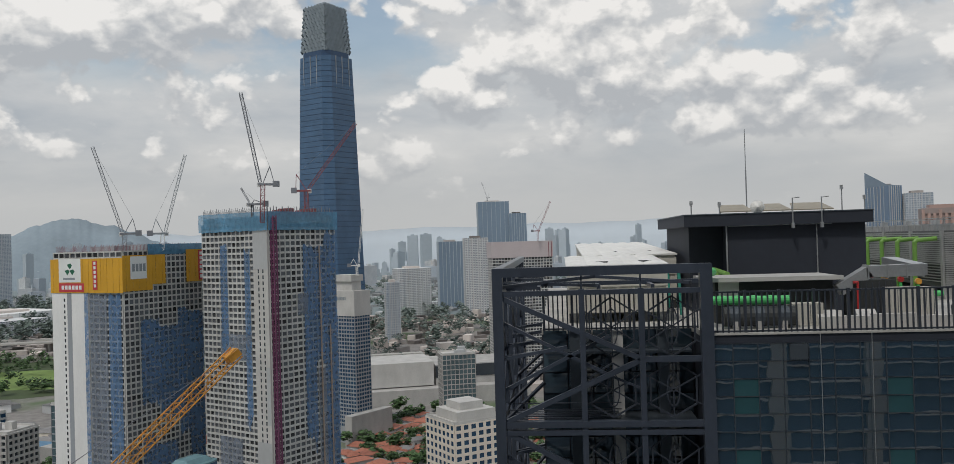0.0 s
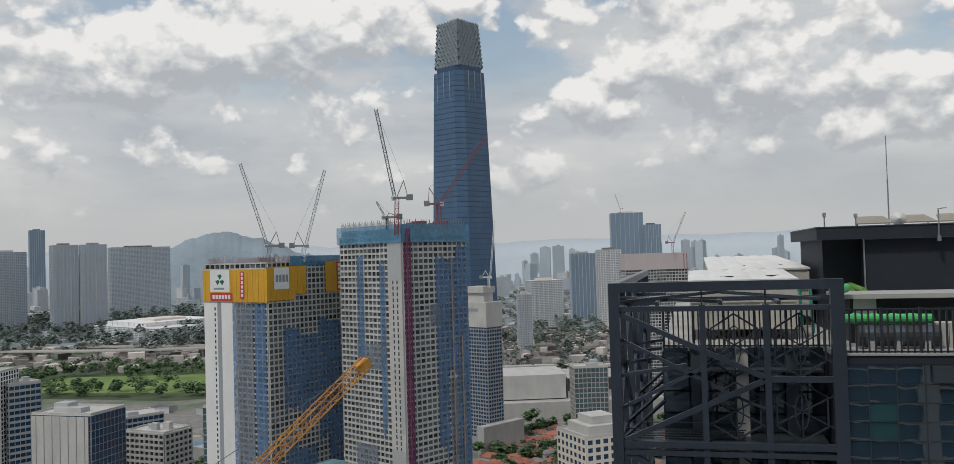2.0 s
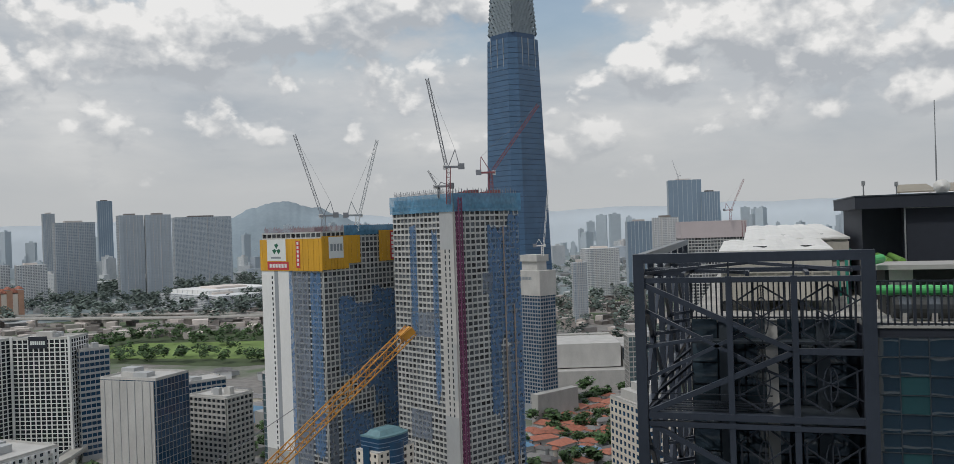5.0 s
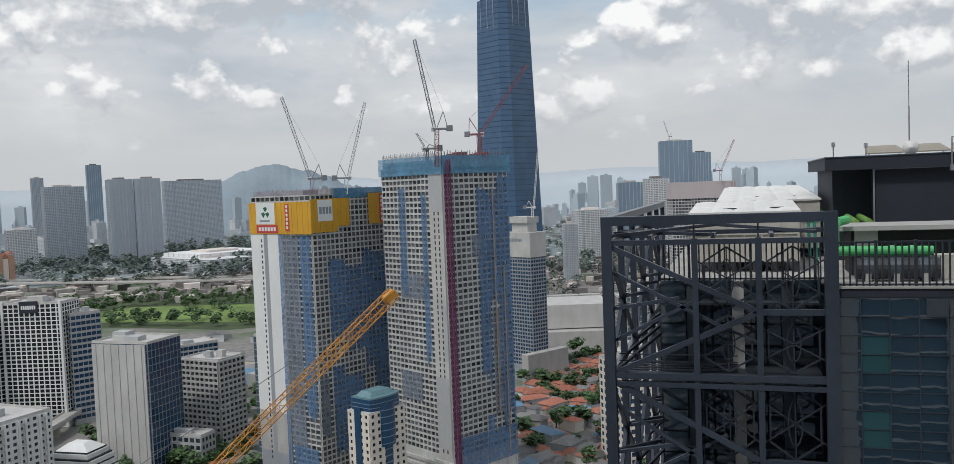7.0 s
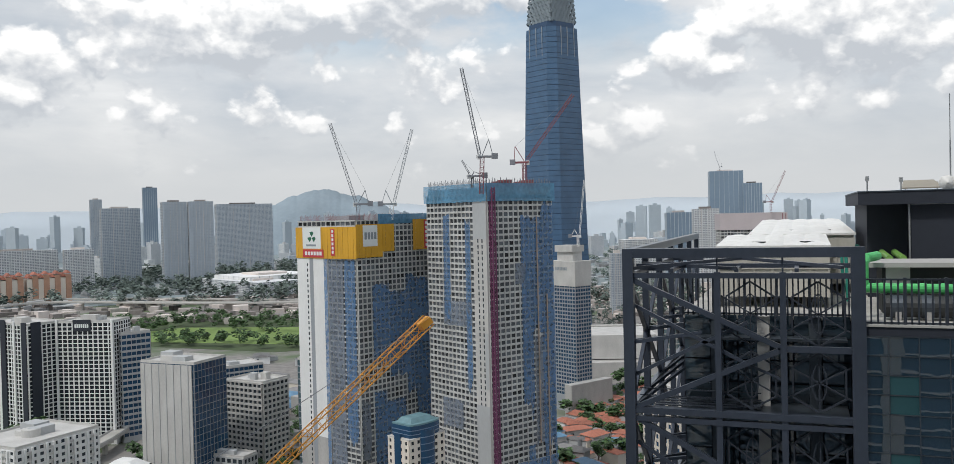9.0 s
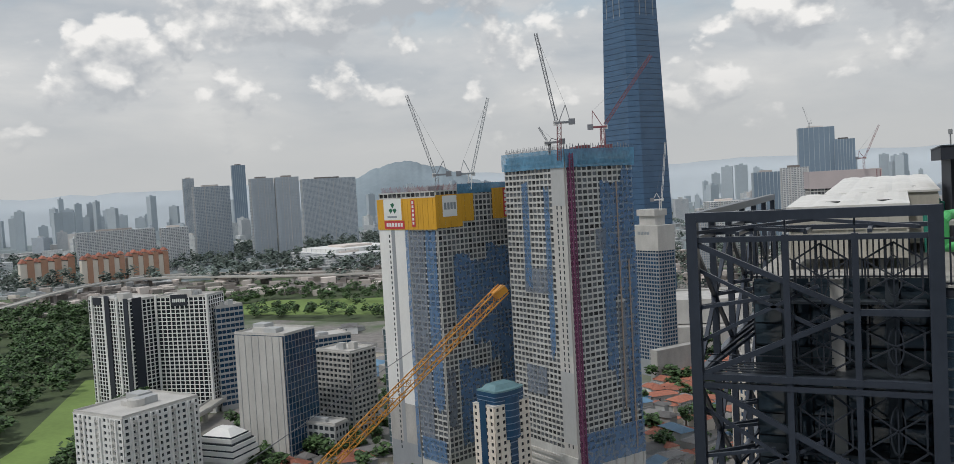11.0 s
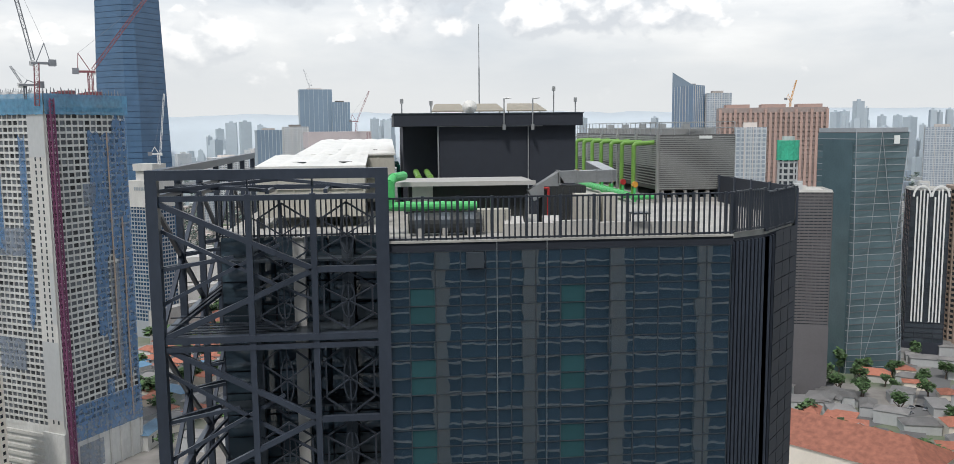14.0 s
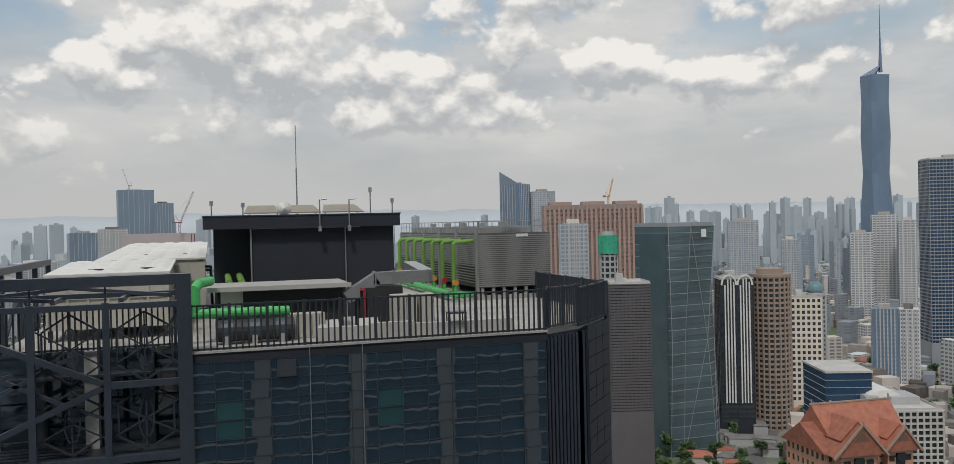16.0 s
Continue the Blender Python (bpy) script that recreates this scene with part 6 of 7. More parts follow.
# glass front set back inside the cage
ig = Mesh()
for j in range(44):
    for i in range(6):
        ig.box(-1.1 + i * 1.62, 56.85, ROOF - 1.4 - j * 1.4, 0.42 + i * 1.62, 56.95, ROOF - 0.1 - j * 1.4)
part("inner_glass", ig, "glass_inner", NB, kind="stuff")
# the pale upright at x 3.3 is added to imitate a reflected column
for x in (0.6, 3.3, 6.2):
    part("inner_column", Mesh().box(x, 55.6, 0, x + 0.7, 56.4, ROOF), "conc_light" if x == 3.3 else "mullion", NB)
for j in range(7):
    zz = Z - 11.4 - j * 9.0
    part("cage_floor", Mesh().box(-1.0, 52.6, zz - 0.15, 8.3, 56.8, zz), "mullion", NB)
    part("half_floor", Mesh().box(-1.0, 55.4, zz + 3.95, 8.3, 56.8, zz + 4.1), "mullion", NB)


# ---- the steel cage ----
CG = thing("steel_cage", "dark steel lattice cage with diagonal bracing and hexagon screens", "steel frame", 0, 0, 0)


def bar(name, p, q, w, h=None, mt="steel"):
    return part(name, Mesh().beam(p, q, w, h), mt, CG)


TOP = Z - 2.0
TIERS = [TOP] + [Z - 11.2 - 9.0 * k for k in range(6)]
LOW = TIERS[-1]
for x, w in ((FX0, 0.62), (FX1, 0.72)):
    bar("column", (x, FY, LOW), (x, FY, TOP + 0.25), w, 0.62)
for x in (1.35, 4.87):
    bar("post", (x, FY, LOW), (x, FY, Z - 3.1), 0.34)
bar("top_beam", (FX0 - 0.3, FY, TOP), (FX1 + 0.35, FY, TOP), 0.6, 0.55)
bar("ring_beam", (FX0, FY, Z - 3.3), (FX1, FY, Z - 3.3), 0.35, 0.3)
for x in (1.35, 4.87):
    bar("stub", (x, FY, Z - 3.2), (x, FY, TOP - 0.2), 0.1)
BACK = 88.0
bar("side_top_beam", (FX0, FY, TOP), (FX0, BACK, TOP), 0.5, 0.5)
bar("side_ring_beam", (FX0, FY, Z - 3.3), (FX0, BACK, Z - 3.3), 0.35, 0.3)
ys = [52 + 6 * k for k in range(7)]
for y in ys[1:]:
    bar("side_column", (FX0, y, LOW), (FX0, y, TOP), 0.4)
    bar("tie", (FX0, y, Z - 3.3), (-1.2, y, Z - 3.3), 0.22)
for x in (-1.2, 2.4, 5.6):
    bar("roof_tie", (x, FY, Z - 3.0), (x, 57.5, Z - 3.0), 0.22)
bar("roof_tie", (FX0, 54.8, Z - 2.9), (FX1, 54.8, Z - 2.9), 0.26)
bar("roof_brace", (FX0, FY, Z - 2.9), (2.4, 57.5, Z - 2.6), 0.2)
bar("roof_brace", (2.4, FY, Z - 2.9), (FX0, 57.5, Z - 2.9), 0.2)
bar("roof_brace", (2.4, 57.5, Z - 2.6), (8.0, FY + 1, Z - 2.9), 0.2)
for k in range(len(TIERS) - 1):
    zt, zb = TIERS[k], TIERS[k + 1]
    za = Z - 3.45 if k == 0 else zt - 0.3
    zm = (Z - 7.37) if k == 0 else (zt + zb) / 2 - 0.35
    bar("tier_beam", (FX0, FY, zb), (FX1, FY, zb), 0.45, 0.36)
    bar("tier_beam_lower", (FX0, FY, zb - 0.5), (FX1, FY, zb - 0.5), 0.4, 0.3)
    bar("cross_beam", (4.87, FY, zm), (FX1, FY, zm), 0.3, 0.34)
    bar("diagonal", (FX0, FY, za), (4.87, FY, zm), 0.3, 0.3)
    bar("diagonal", (4.87, FY, zm), (FX0, FY, zb), 0.3, 0.3)
    bar("inner_diagonal", (FX0, FY + 0.3, za - 1.5), (2.95, FY + 0.3, zm - 1.0), 0.2)
    bar("inner_diagonal", (FX0, FY + 0.3, zb + 1.9), (2.95, FY + 0.3, zm + 1.4), 0.2)
    bar("short_brace", (2.95, FY + 0.3, zm - 1.0), (4.87, FY + 0.3, zb + 2.0), 0.14)
    # side bracing
    bar("side_tier_beam", (FX0, FY, zb), (FX0, BACK, zb), 0.35, 0.4)
    for i, (y0, y1) in enumerate(zip(ys, ys[1:])):
        p, q = ((y0, za), (y1, zm)) if i % 2 == 0 else ((y0, zm), (y1, za))
        bar("side_diagonal", (FX0, p[0], p[1]), (FX0, q[0], q[1]), 0.24)
        p, q = ((y0, zb), (y1, zm)) if i % 2 == 0 else ((y0, zm), (y1, zb))
        bar("side_diagonal", (FX0, p[0], p[1]), (FX0, q[0], q[1]), 0.24)
    for y in ys[:4]:
        bar("strut", (FX0, y, zm + 0.2), (-1.1, y + 2.6, zm + 0.2), 0.2)
        bar("strut", (FX0, y, zm + 0.1), (0.4, y + 0.4, zm + 0.75), 0.2)
        bar("strut", (FX0, y, zb), (-1.1, y + 4, zm - 2), 0.18)
    # walkway rails on each tier
    for h in (0.3, 0.7, 1.1):
        bar("walkway_rail", (FX0 + 0.4, FY + 0.9, zb + h), (3.6, FY + 0.9, zb + h), 0.06, None, "steel_fine")
    for i in range(5):
        bar("walkway_plank", (FX0 + 0.4, FY + 0.8 + i * 0.7, zb + 0.05), (3.6, FY + 0.8 + i * 0.7, zb + 0.05), 0.3, 0.05, "steel_fine")
    # hexagon screens
    for x0, x1 in ((1.5, 4.72), (5.02, 8.35)):
        for ztop, zbot in ((za - 0.2, zm + 0.1), (zm - 0.25, zb + 0.3)):
            cx, cz = (x0 + x1) / 2, (ztop + zbot) / 2
            w, h = (x1 - x0) / 2 * 0.82, (ztop - zbot) / 2
            y = FY + 0.35
            hexa = [(cx, cz + h), (cx + w, cz + h * 0.52), (cx + w, cz - h * 0.52), (cx, cz - h), (cx - w, cz - h * 0.52), (cx - w, cz + h * 0.52)]
            m = Mesh()
            for a, b in zip(hexa, hexa[1:] + hexa[:1]):
                m.beam((a[0], y, a[1]), (b[0], y, b[1]), 0.1)
            oval = [(cx + w * 0.28 * math.cos(t * math.pi / 6), cz + h * 0.62 * math.sin(t * math.pi / 6)) for t in range(12)]
            for a, b in zip(oval, oval[1:] + oval[:1]):
                m.beam((a[0], y, a[1]), (b[0], y, b[1]), 0.07)
            m.beam((x0, y, cz + h * 0.55), (x1, y, cz - h * 0.55), 0.08).beam((x0, y, cz - h * 0.55), (x1, y, cz + h * 0.55), 0.08).beam((cx, y, cz - h), (cx, y, cz + h), 0.07)
            part("hexagon_screen", m, "steel_fine", CG)


# ---- roof fence ----
FN = thing("roof_fence", "tall black metal bar fence along the roof edge", "fence", 0, 0, 0)
bar_shared = Mesh().box(-0.045, -0.05, 0, 0.045, 0.05, 2.45).data("fence_bar")
bar_shared.materials.append(M["steel_fine"])
post_shared = Mesh().box(-0.08, -0.09, 0, 0.08, 0.09, 2.55).data("fence_post")
post_shared.materials.append(M["steel_fine"])


def fence_run(a, b, gap=0.33, zb=ROOF + 0.05, both=False):
    a, b = Vector((*a, 0)), Vector((*b, 0))
    n = max(1, round((b - a).length / gap))
    for i in range(n + 1):
        p = a + (b - a) * (i / n)
        part("fence_post" if i % 6 == 0 else "fence_bar", post_shared if i % 6 == 0 else bar_shared, "steel_fine", FN, loc=(p.x, p.y, zb))
    part("fence_rail", Mesh().beam((a.x, a.y, zb + 2.45), (b.x, b.y, zb + 2.45), 0.1, 0.1), "steel_fine", FN)
    part("fence_rail", Mesh().beam((a.x, a.y, zb + 0.12), (b.x, b.y, zb + 0.12), 0.1, 0.1), "steel_fine", FN)


fence_run((FX1 + 0.3, FY + 0.15), (GX1, FY + 0.15))
fence_run((-1.0, 55.4), (FX1, 55.4), 0.3)
fence_run((GX1, FY + 0.15), (29.7, 53.1), 0.22)
fence_run((29.7, 53.1), (32.5, 54.8), 0.25)
fence_run((32.5, 54.8), (36.4, 59.1), 0.3, ROOF - 0.15)
fence_run((36.6, 59.2), (37.5, 62), 0.3, ROOF - 0.2)
SW = thing("roof_screen", "dark solid screen along the far roof edge", "screen", 0, 0, 0)
part("panel", Mesh().beam((37.2, 60.8, ROOF + 1.1), (37.2, 100, ROOF + 1.1), 0.2, 2.2), "charcoal", SW)
for i in range(12):
    part("stiffener", Mesh().box(37.0, 61 + i * 3.2, ROOF, 37.1, 61.2 + i * 3.2, ROOF + 2.3), "steel", SW)

# ---- plant on the roof ----
RM = thing("roof_room", "charcoal rendered plant room with an overhanging flat roof", "plant room", 0, 0, 0)
part("wall", Mesh().box(12.9, 66.6, ROOF, 23.0, 82, Z + 0.55), "charcoal", RM)
part("side_wall", Mesh().box(10.3, 68.6, ROOF, 12.88, 82, Z + 0.55), "charcoal", RM)
part("eave", Mesh().box(9.6, 66.0, Z + 0.55, 23.4, 83, Z + 1.42), "charcoal", RM)
part("eave_trim", Mesh().box(9.55, 65.95, Z + 1.42, 23.45, 83.05, Z + 1.5), "mullion", RM)
part("conduit", Mesh().box(12.75, 66.45, ROOF, 12.85, 66.55, Z + 1.4), "galv", RM)
part("conduit", Mesh().box(19.4, 66.45, ROOF, 19.47, 66.55, Z + 1.4), "galv", RM)
part("conduit", Mesh().box(12.9, 66.4, Z + 0.5, 20.5, 66.45, Z + 0.56), "galv", RM)
for k, (x0, x1) in enumerate(((12.4, 15.0), (15.1, 17.8), (17.9, 20.9))):
    sp = thing("solar_panel", "tilted solar panel on steel legs", "solar panel", x0, 67, Z + 1.5, 0, "solar panels")
    m = Mesh().add([(0, 0, 0.1), (x1 - x0, 0, 0.1), (x1 - x0 - 0.35, 2.2, 0.66), (0.35, 2.2, 0.66), (0, 0, 0.18), (x1 - x0, 0, 0.18), (x1 - x0 - 0.35, 2.2, 0.74), (0.35, 2.2, 0.74)], [(3, 2, 1, 0), (4, 5, 6, 7), (0, 1, 5, 4), (1, 2, 6, 5), (2, 3, 7, 6), (3, 0, 4, 7)])
    part("panel", m, "solar", sp)
    for u in (0.3, x1 - x0 - 0.3):
        part("leg", Mesh().box(u + 0.1, 1.9, 0, u + 0.18, 1.98, 0.58), "galv", sp)
MA = thing("lightning_rod", "thin tall lightning rod on the plant room", "mast", 17.35, 80.3, Z + 1.5)
part("rod", Mesh().tube([(0, 0, 0), (0, 0, 4.2)], 0.065, 6).tube([(0, 0, 4.2), (0, 0, 7.95)], 0.04, 6), "galv", MA)
for x, y, h, words in ((10.2, 66.3, 0.75, "round"), (12.3, 66.3, 0.6, ""), (22.9, 66.3, 0.8, "round"), (21.3, 66.4, 1.6, "")):
    p = thing("roof_fitting", "small metal post light on the eave", "fitting", x, y, Z + 1.5, 0, "eave fittings")
    part("post", Mesh().tube([(0, 0, 0), (0, 0, h)], 0.05, 6), "galv", p)
    part("cap", Mesh().tube([(0, 0, h), (0, 0, h + 0.22)], 0.13, 8), "galv", p)
for x in (17.55, 19.65):
    p = thing("antenna_arm", "bent grey antenna arm on the wall", "antenna", x, 66.0, Z + 0.3, 0, "antenna arms")
    part("pole", Mesh().tube([(0, -0.2, 0), (0, -0.2, 2.2)], 0.05, 6), "galv", p)
    part("arm", Mesh().tube([(0, -0.2, 2.2), (0.5, -0.2, 2.25)], 0.05, 6), "galv", p)
    part("foot", Mesh().box(-0.1, -0.3, -0.05, 0.1, 0.05, 0.35), "galv", p)
DS = thing("satellite_dish", "small pale satellite dish on the roof edge", "dish", 15.1, 66.3, Z + 1.5)
dm = Mesh()
for j in range(3):
    for i in range(14):
        pt = lambda a, q: (q * math.cos(a), -0.25 * (0.55 - q) * 2, 0.42 + q * math.sin(a) * 0.9)
        a0, a1, q0, q1 = 2 * math.pi * i / 14, 2 * math.pi * (i + 1) / 14, 0.55 * j / 3 + 0.01, 0.55 * (j + 1) / 3
        dm.add([pt(a0, q0), pt(a1, q0), pt(a1, q1), pt(a0, q1)], [(0, 1, 2, 3)])
part("bowl", dm, "frp", DS)
part("stalk", Mesh().tube([(0, 0.1, 0), (0, 0, 0.45)], 0.05, 6), "galv", DS)


def frp_unit(x0, x1, y0, y1, z1, rise, words):
    """A cooling cell whose puffed roof climbs gently towards its far end."""
    th = thing("cooling_cell", words, "cooling tower", x0, y0, ROOF, 0, "white cooling cells")
    w, d, h = x1 - x0, y1 - y0, z1 - ROOF

    def lift(m):
        m.v = [(x, y, z + (rise * y / d if z > h * 0.9 else 0)) for x, y, z in m.v]
        return m

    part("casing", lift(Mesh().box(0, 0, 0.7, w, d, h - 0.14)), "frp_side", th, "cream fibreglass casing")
    for i in range(6):
        part("leg", Mesh().box(i * (w - 0.3) / 5, 0.05, 0, i * (w - 0.3) / 5 + 0.25, 0.35, 0.7), "tank", th)
    for i in range(7):
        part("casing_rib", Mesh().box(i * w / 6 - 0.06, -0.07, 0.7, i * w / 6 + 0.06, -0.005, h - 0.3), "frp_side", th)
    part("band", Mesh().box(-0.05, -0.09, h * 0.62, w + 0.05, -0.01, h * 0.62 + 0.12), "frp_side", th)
    part("top", lift(Mesh().box(-0.15, -0.12, h - 0.14, w + 0.15, d + 0.1, h)), "frp", th)
    cnt = max(3, round(d / 2.6))
    for j in range(cnt):
        for i in range(5):
            a, b = i * w / 5 + 0.03, (i + 1) * w / 5 - 0.03
            c, e = j * d / cnt + 0.03, (j + 1) * d / cnt - 0.03
            k = 0.3 * (b - a)
            part("top_panel", lift(Mesh().prism([(a, c), (b, c), (b, e), (a, e)], h, h + 0.09, [(a + k, c + k), (b - k, c + k), (b - k, e - k), (a + k, e - k)])), "frp", th)
    for u in (0.3, 0.75):
        part("hatch_handle", Mesh().beam((w * u, d * 0.2, h + 0.14), (w * u + 0.9, d * 0.2, h + 0.14), 0.08, 0.1), "tank", th)
    return th


frp_unit(0.7, 7.5, 60.6, 71.2, Z - 1.95, 0.4, "white fibreglass cooling cell with puffed roof panels")
frp_unit(2.2, 9.6, 71.5, 100, Z - 1.5, 0.75, "long white fibreglass cooling cell behind the first")


def pipe(name, words, pts, r, material, flanges=True, group="pipes"):
    th = thing(name, words, "pipe", *pts[0], group=group)
    o = Vector(pts[0])
    q = [tuple(Vector(p) - o) for p in pts]
    run = part("run", Mesh().tube(q, r, 12), material, th)
    if flanges:
        for p, n in zip(q, q[1:]):
            d = (Vector(n) - Vector(p))
            k = max(1, int(d.length / 0.9))
            for i in range(1, k):
                c = Vector(p) + d * (i / k)
                u = d.normalized() * 0.05
                part("collar", Mesh().tube([tuple(c - u), tuple(c + u)], r * 1.12, 12), material, run)
    return th


pipe("header_pipe", "thick bright green water pipe on the roof", [(9.2, 55.6, ROOF + 3.2), (9.2, 55.6, ROOF + 1.75), (14.3, 55.4, ROOF + 1.72)], 0.28, "green_pipe")
pipe("header_pipe", "bent bright green pipe beside the cooling cells", [(9.2, 55.6, ROOF + 3.2), (9.4, 56.0, ROOF + 3.45), (10.0, 57.2, ROOF + 3.5)], 0.28, "green_pipe")
for k in range(4):
    y = 62.5 + k * 6.2
    pipe("feed_pipe", "teal green feed pipe against the white cells", [(7.4 if k < 2 else 9.5, y, ROOF + 3.4), (8.6 if k < 2 else 10.05, y, ROOF + 3.4), (8.7 if k < 2 else 10.1, y, ROOF + 0.3)], 0.11, "teal_pipe", False, "teal feed pipes")
for x in (11.2, 12.0):
    pipe("olive_pipe", "thick olive pipe running along the roof", [(x, 62.6, ROOF + 3.05), (x, 68, ROOF + 3.2)], 0.22, "olive_pipe", False)
CN = thing("canopy", "weathered flat concrete canopy over a dark machine room", "canopy", 0, 0, 0)
part("slab", Mesh().box(9.6, 57.6, Z - 3.15, 18.3, 62.5, Z - 2.95), "conc", CN, "stained grey slab")
part("wall", Mesh().box(10.4, 58.4, ROOF, 18.0, 62.2, Z - 3.16), "tank", CN)
part("louvre_panel", Mesh().box(10.6, 58.2, ROOF + 1.5, 11.9, 58.4, ROOF + 2.9), "frp", CN, "white louvred box")
part("edge_trim", Mesh().box(9.5, 57.5, Z - 3.2, 18.4, 57.6, Z - 2.92), "conc_light", CN)
TK = thing("long_tank", "long black tank under the green pipe", "tank", 10.2, 55.2, ROOF)
part("shell", Mesh().tube([(0.3, 0, 0.75), (4.2, 0, 0.75)], 0.62, 16), "tank", TK)
for u in (0.7, 2.2, 3.7):
    part("saddle", Mesh().box(u - 0.15, -0.6, 0, u + 0.15, 0.6, 0.5), "conc", TK)
    part("hoop", Mesh().tube([(u - 0.05, 0, 0.75), (u + 0.05, 0, 0.75)], 0.65, 16), "mullion", TK)
for x, w, h in ((14.4, 2.1, 1.45), (20.6, 1.5, 2.3), (22.3, 0.9, 2.3)):
    c = thing("plant_cabinet", "pale grey plant cabinet on the roof", "cabinet", x, 55.6, ROOF, 0, "roof cabinets")
    part("casing", Mesh().box(0, 0, 0.1, w, 1.1, h), "frp_side", c)
    part("plinth", Mesh().box(-0.05, -0.05, 0, w + 0.05, 1.15, 0.1), "conc", c)
    for i in range(int(w / 0.45)):
        part("seam", Mesh().box(0.4 + i * 0.45, -0.02, 0.15, 0.43 + i * 0.45, 0.0, h - 0.08), "mullion", c)
DU = thing("air_duct", "bent galvanised air duct", "duct", 0, 0, 0)
for a, b in (((18.1, 57.8, Z - 3.9), (20.0, 57.8, Z - 2.75)), ((19.8, 57.8, Z - 2.75), (23.4, 57.8, Z - 2.7)), ((23.2, 57.6, Z - 2.7), (23.6, 64, Z - 2.4))):
    part("section", Mesh().beam(a, b, 0.9, 0.75), "galv", DU)
for x in (19.9, 21.1, 22.3, 23.3):
    part("flange", Mesh().box(x - 0.04, 57.3, Z - 3.18, x + 0.04, 58.3, Z - 2.3), "galv", DU)
BX = thing("pump_enclosure", "black pump enclosure with a red pipe frame", "enclosure", 18.9, 57.3, ROOF)
part("casing", Mesh().box(0, 0, 0, 2.7, 2.2, 2.7), "tank", BX)
part("red_pipe", Mesh().tube([(0.25, -0.15, 0.35), (0.25, -0.15, 2.6), (0.0, -0.15, 2.6)], 0.08, 8).tube([(0.25, -0.15, 0.45), (2.5, -0.15, 0.45)], 0.08, 8), "red", BX, "red fire water pipe")
for i in range(6):
    part("seam", Mesh().box(0.4 + i * 0.4, -0.03, 0.6, 0.44 + i * 0.4, 0, 2.6), "steel_fine", BX)
CB = thing("roof_kerb", "low pale concrete kerbs on the roof", "kerb", 0, 0, 0)
for x0, x1, h in ((15.9, 18.9, 0.75), (18.9, 21.6, 0.85), (21.6, 27.9, 0.7)):
    part("kerb", Mesh().box(x0, 54.0, ROOF, x1 - 0.05, 54.5, ROOF + h), "conc_light", CB)
for x in (16.1, 18.5):
    part("ramp", Mesh().add([(x, 54.6, ROOF + 0.01), (x + 1.2, 54.6, ROOF + 0.01), (x + 1.2, 56, ROOF + 0.01), (x, 56, ROOF + 0.01), (x, 55.9, ROOF + 1.0), (x + 1.2, 55.9, ROOF + 1.0)], [(3, 2, 1, 0), (0, 1, 5, 4), (1, 2, 5), (0, 4, 3), (2, 3, 4, 5)]), "conc_light", CB)
WC = thing("wire_chair", "small dark metal rack standing by the kerb", "rack", 23.6, 53.5, ROOF)
part("frame", Mesh().beam((0, 0, 0), (0, 0, 1.2), 0.07).beam((1, 0, 0), (1, 0, 1.2), 0.07).beam((0, 0.7, 0), (0, 0.7, 1.2), 0.07).beam((1, 0.7, 0), (1, 0.7, 1.2), 0.07), "steel_fine", WC)
part("shelf", Mesh().box(-0.05, -0.05, 1.2, 1.05, 0.75, 1.3), "steel_fine", WC)


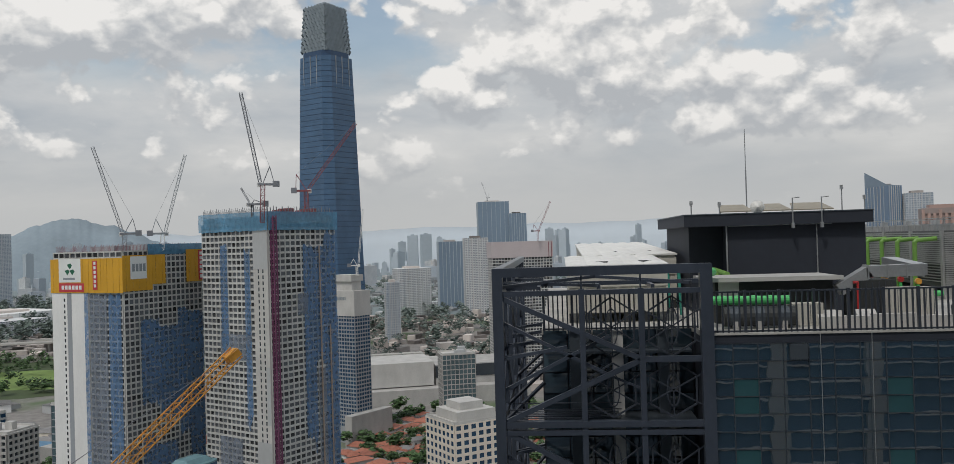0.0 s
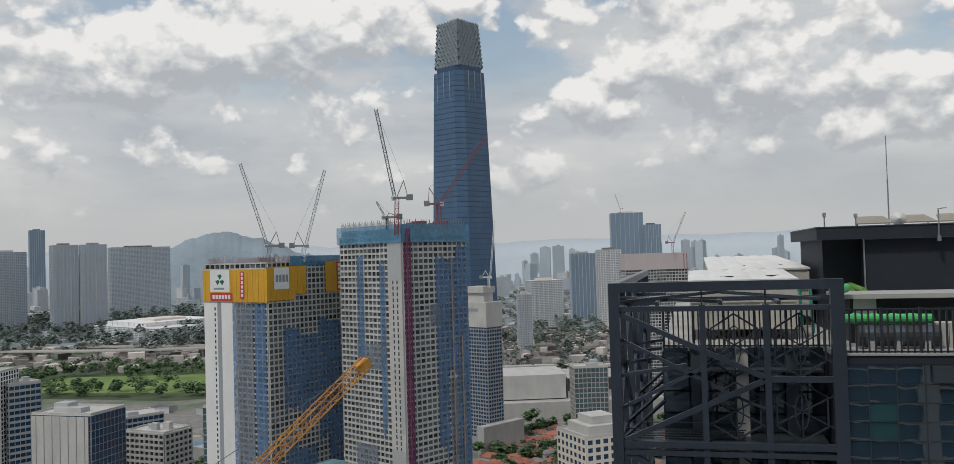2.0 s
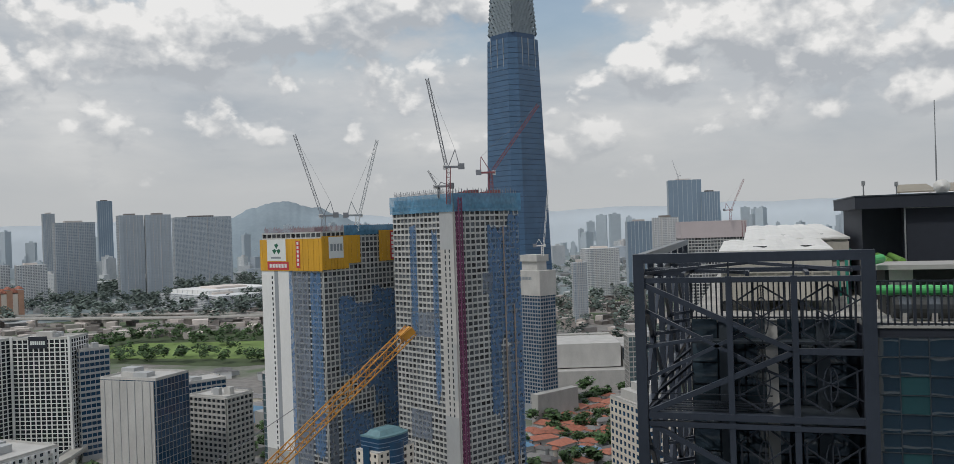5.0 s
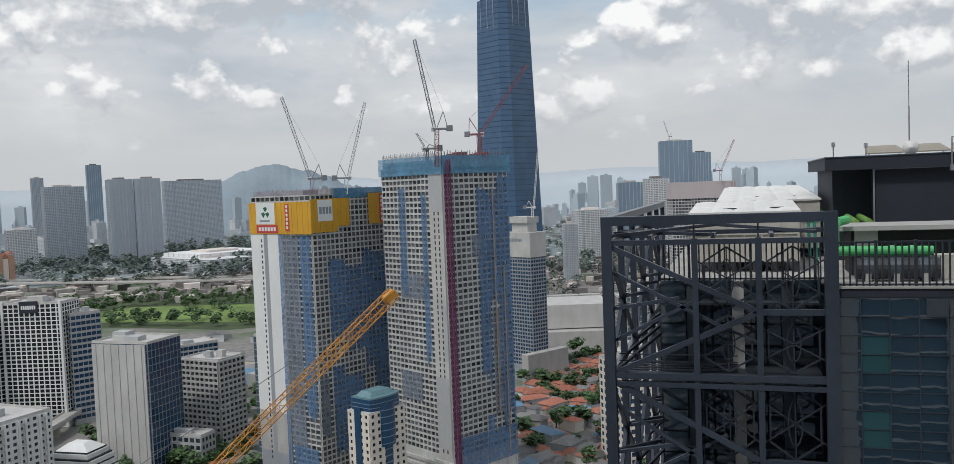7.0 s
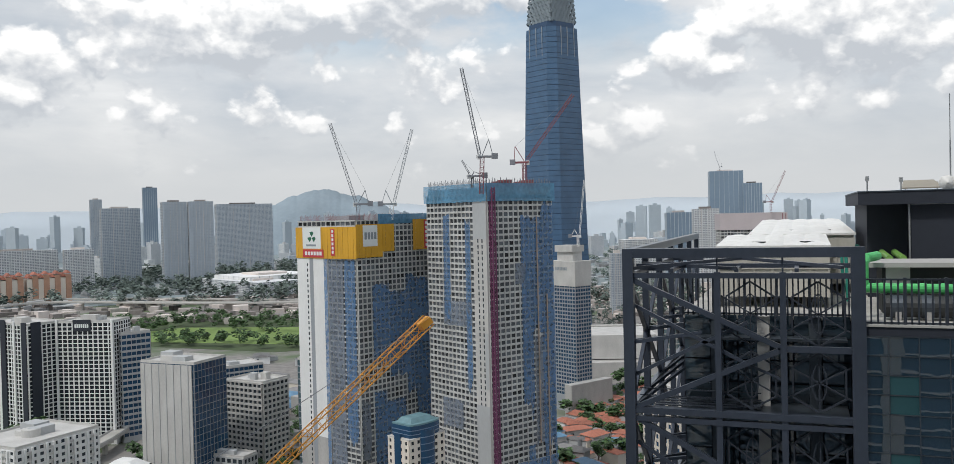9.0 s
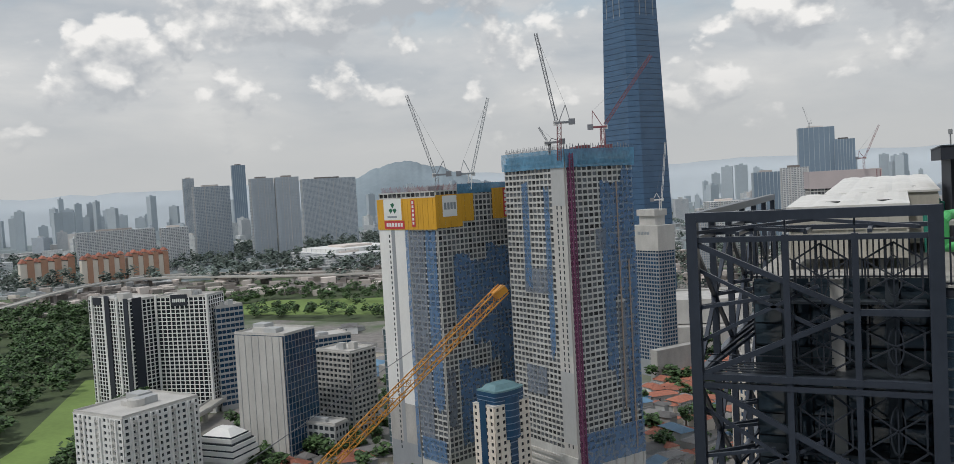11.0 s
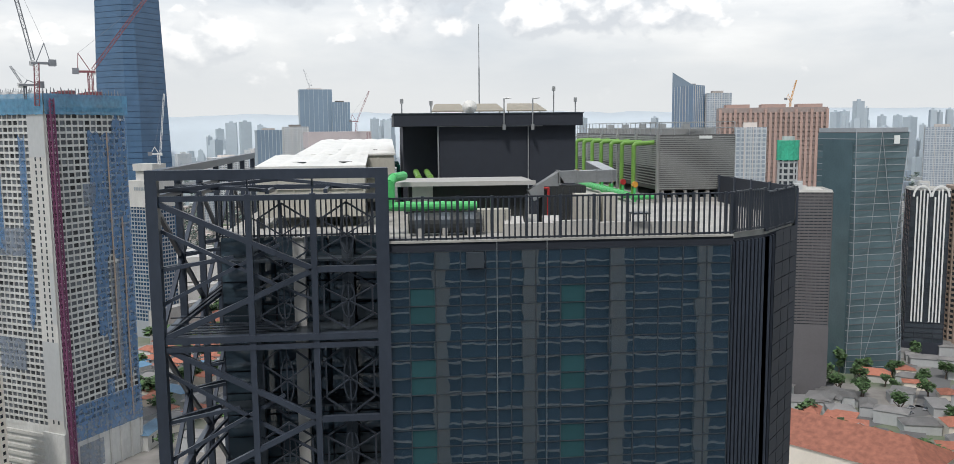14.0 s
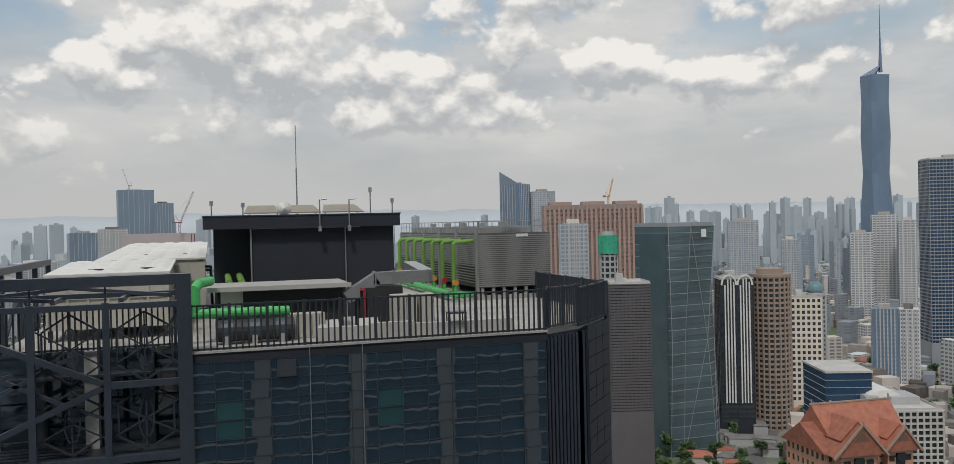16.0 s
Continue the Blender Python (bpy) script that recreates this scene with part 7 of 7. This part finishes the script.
def louvre_plant():
    """The long bank of cooling towers with ribbed cladding and fan decks."""
    x0, x1, y0, y1 = 32.0, 38.6, 74.5, 106.0
    zt, zm = Z - 0.3, Z - 3.1
    th = thing("cooling_tower_bank", "long bank of grey ribbed cooling towers with fans on top", "cooling tower", 0, 0, 0)
    part("casing", Mesh().box(x0, y0, ROOF + 1.0, x1, y1, zt), "casing", th)
    m = Mesh()
    n = 26
    for j in range(n):
        z = ROOF + 1.1 + j * (zt - ROOF - 1.2) / n
        m.box(x0 - 0.02, y0 - 0.13, z, x1 + 0.02, y0, z + 0.12)
        if z > zm:
            m.box(x0 - 0.13, y0 - 0.02, z, x0, y1, z + 0.12)
    part("cladding_ribs", m, "louvre", th, kind="stuff")
    for c in range(5):
        ya = y0 + c * (y1 - y0) / 5
        yb = ya + (y1 - y0) / 5
        part("intake", Mesh().box(x0 - 0.05, ya + 0.6, ROOF + 1.3, x0 + 0.01, yb - 0.4, zm - 0.1), "tank", th, "dark air intake")
        for j in range(7):
            part("intake_blade", Mesh().box(x0 - 0.25, ya + 0.5, ROOF + 1.4 + j * 0.24, x0 - 0.04, yb - 0.3, ROOF + 1.47 + j * 0.24), "louvre", th)
        part("cell_post", Mesh().box(x0 - 0.2, ya, ROOF, x0 + 0.05, ya + 0.4, zt), "louvre", th)
        cx, cy = (x0 + x1) / 2, (ya + yb) / 2
        ring = [(cx + 2.6 * math.cos(2 * math.pi * i / 20), cy + 2.6 * math.sin(2 * math.pi * i / 20)) for i in range(20)]
        part("fan_stack", Mesh().prism(ring, zt, zt + 0.5), "louvre", th)
        part("fan_motor", Mesh().box(cx - 0.3, cy - 0.3, zt + 0.5, cx + 0.3, cy + 0.3, zt + 0.95), "galv", th)
    rl = Mesh()
    for i in range(22):
        y = y0 + (y1 - y0) * i / 21
        rl.beam((x0 + 0.1, y, zt), (x0 + 0.1, y, zt + 1.05), 0.06)
    for i in range(6):
        x = x0 + (x1 - x0) * i / 5
        rl.beam((x, y0 + 0.1, zt), (x, y0 + 0.1, zt + 1.05), 0.06)
    for h in (0.55, 1.05):
        rl.beam((x0 + 0.1, y0 + 0.1, zt + h), (x0 + 0.1, y1, zt + h), 0.06).beam((x0 + 0.1, y0 + 0.1, zt + h), (x1, y0 + 0.1, zt + h), 0.06).beam((x1, y0 + 0.1, zt + h), (x1, y1, zt + h), 0.06)
    part("guard_rail", rl, "galv", th)
    bs = Mesh()
    for i in range(7):
        bs.box(x0 + 0.2 + i, y0, ROOF + 0.35, x0 + 0.45 + i, y0 + 0.3, ROOF + 1.0)
    bs.box(x0 - 0.2, y0 - 0.2, ROOF, x1 + 0.2, y1, ROOF + 0.35)
    part("base", bs, "conc", th)
    part("name_plate", Mesh().box(35.4, y0 - 0.2, zt - 0.35, 36.5, y0 - 0.14, zt - 0.1), "sign_white", th)
    for k in range(7):
        y = y0 + 1.2 + k * 3.7
        pipe("riser_pipe", "olive green riser pipe bent into the cooling tower", [(x0 - 1.9, y, ROOF + 0.4), (x0 - 1.9, y, Z - 1.25), (x0 - 1.7, y, Z - 1.05), (x0 - 0.1, y, Z - 0.95)], 0.19, "olive_pipe", False, "riser pipes")
        v = thing("valve", "small orange valve on a green pipe", "valve", x0 - 1.9, y - 0.5, ROOF, 0, "valves")
        part("stem", Mesh().tube([(0, 0, 0), (0, 0, 1.5)], 0.14, 8), "green_pipe", v)
        part("wheel", Mesh().tube([(0, -0.06, 1.5), (0, 0.06, 1.5)], 0.26, 12), "red" if k % 2 else "orange", v)
    pipe("collector_pipe", "bright green collector pipe along the cooling towers", [(x0 - 2.5, y0 + 0.5, ROOF + 0.6), (x0 - 2.5, y1, ROOF + 0.6)], 0.28, "green_pipe")
    pipe("collector_pipe", "bright green low pipe at the cooling tower corner", [(x0 - 2.5, y0 - 0.6, ROOF + 0.55), (x0 - 0.6, y0 - 0.6, ROOF + 0.55)], 0.24, "green_pipe")


louvre_plant()
for x in (15.15, 18.05):
    part("hanging_cable", Mesh().beam((x, FY - 0.2, ROOF - 60), (x, FY - 0.2, ROOF + 0.05), 0.035), "galv", NB, "thin pale cable down the glass")
part("edge_box", Mesh().box(13.4, FY - 0.3, ROOF - 1.5, 14.4, FY - 0.03, ROOF - 0.6), "mullion", NB, "small grey box under the roof edge")

# ---- the building that the view is taken from ----
HB = thing("viewing_building", "grey slab and dark glass tower with a narrow terrace", "building", 0, 0, 0)
part("wall", Mesh().box(-70, -30, 0, 90, -6.6, 205), "host", HB)
for i in range(14):
    part("column", Mesh().box(-66 + i * 11.5, -6.6, 0, -64 + i * 11.5, -5.9, 205), "conc_light", HB)
bands = Mesh()
for j in range(96):
    bands.box(-70, -6.6, 1 + j * 2.1, 90, -6.2, 1.17 + j * 2.1)
part("floor_edges", bands, "white", HB, kind="stuff")
part("terrace", Mesh().box(-4, -6.6, Z - 1.95, 16, 5.4, Z - 1.65), "conc", HB)
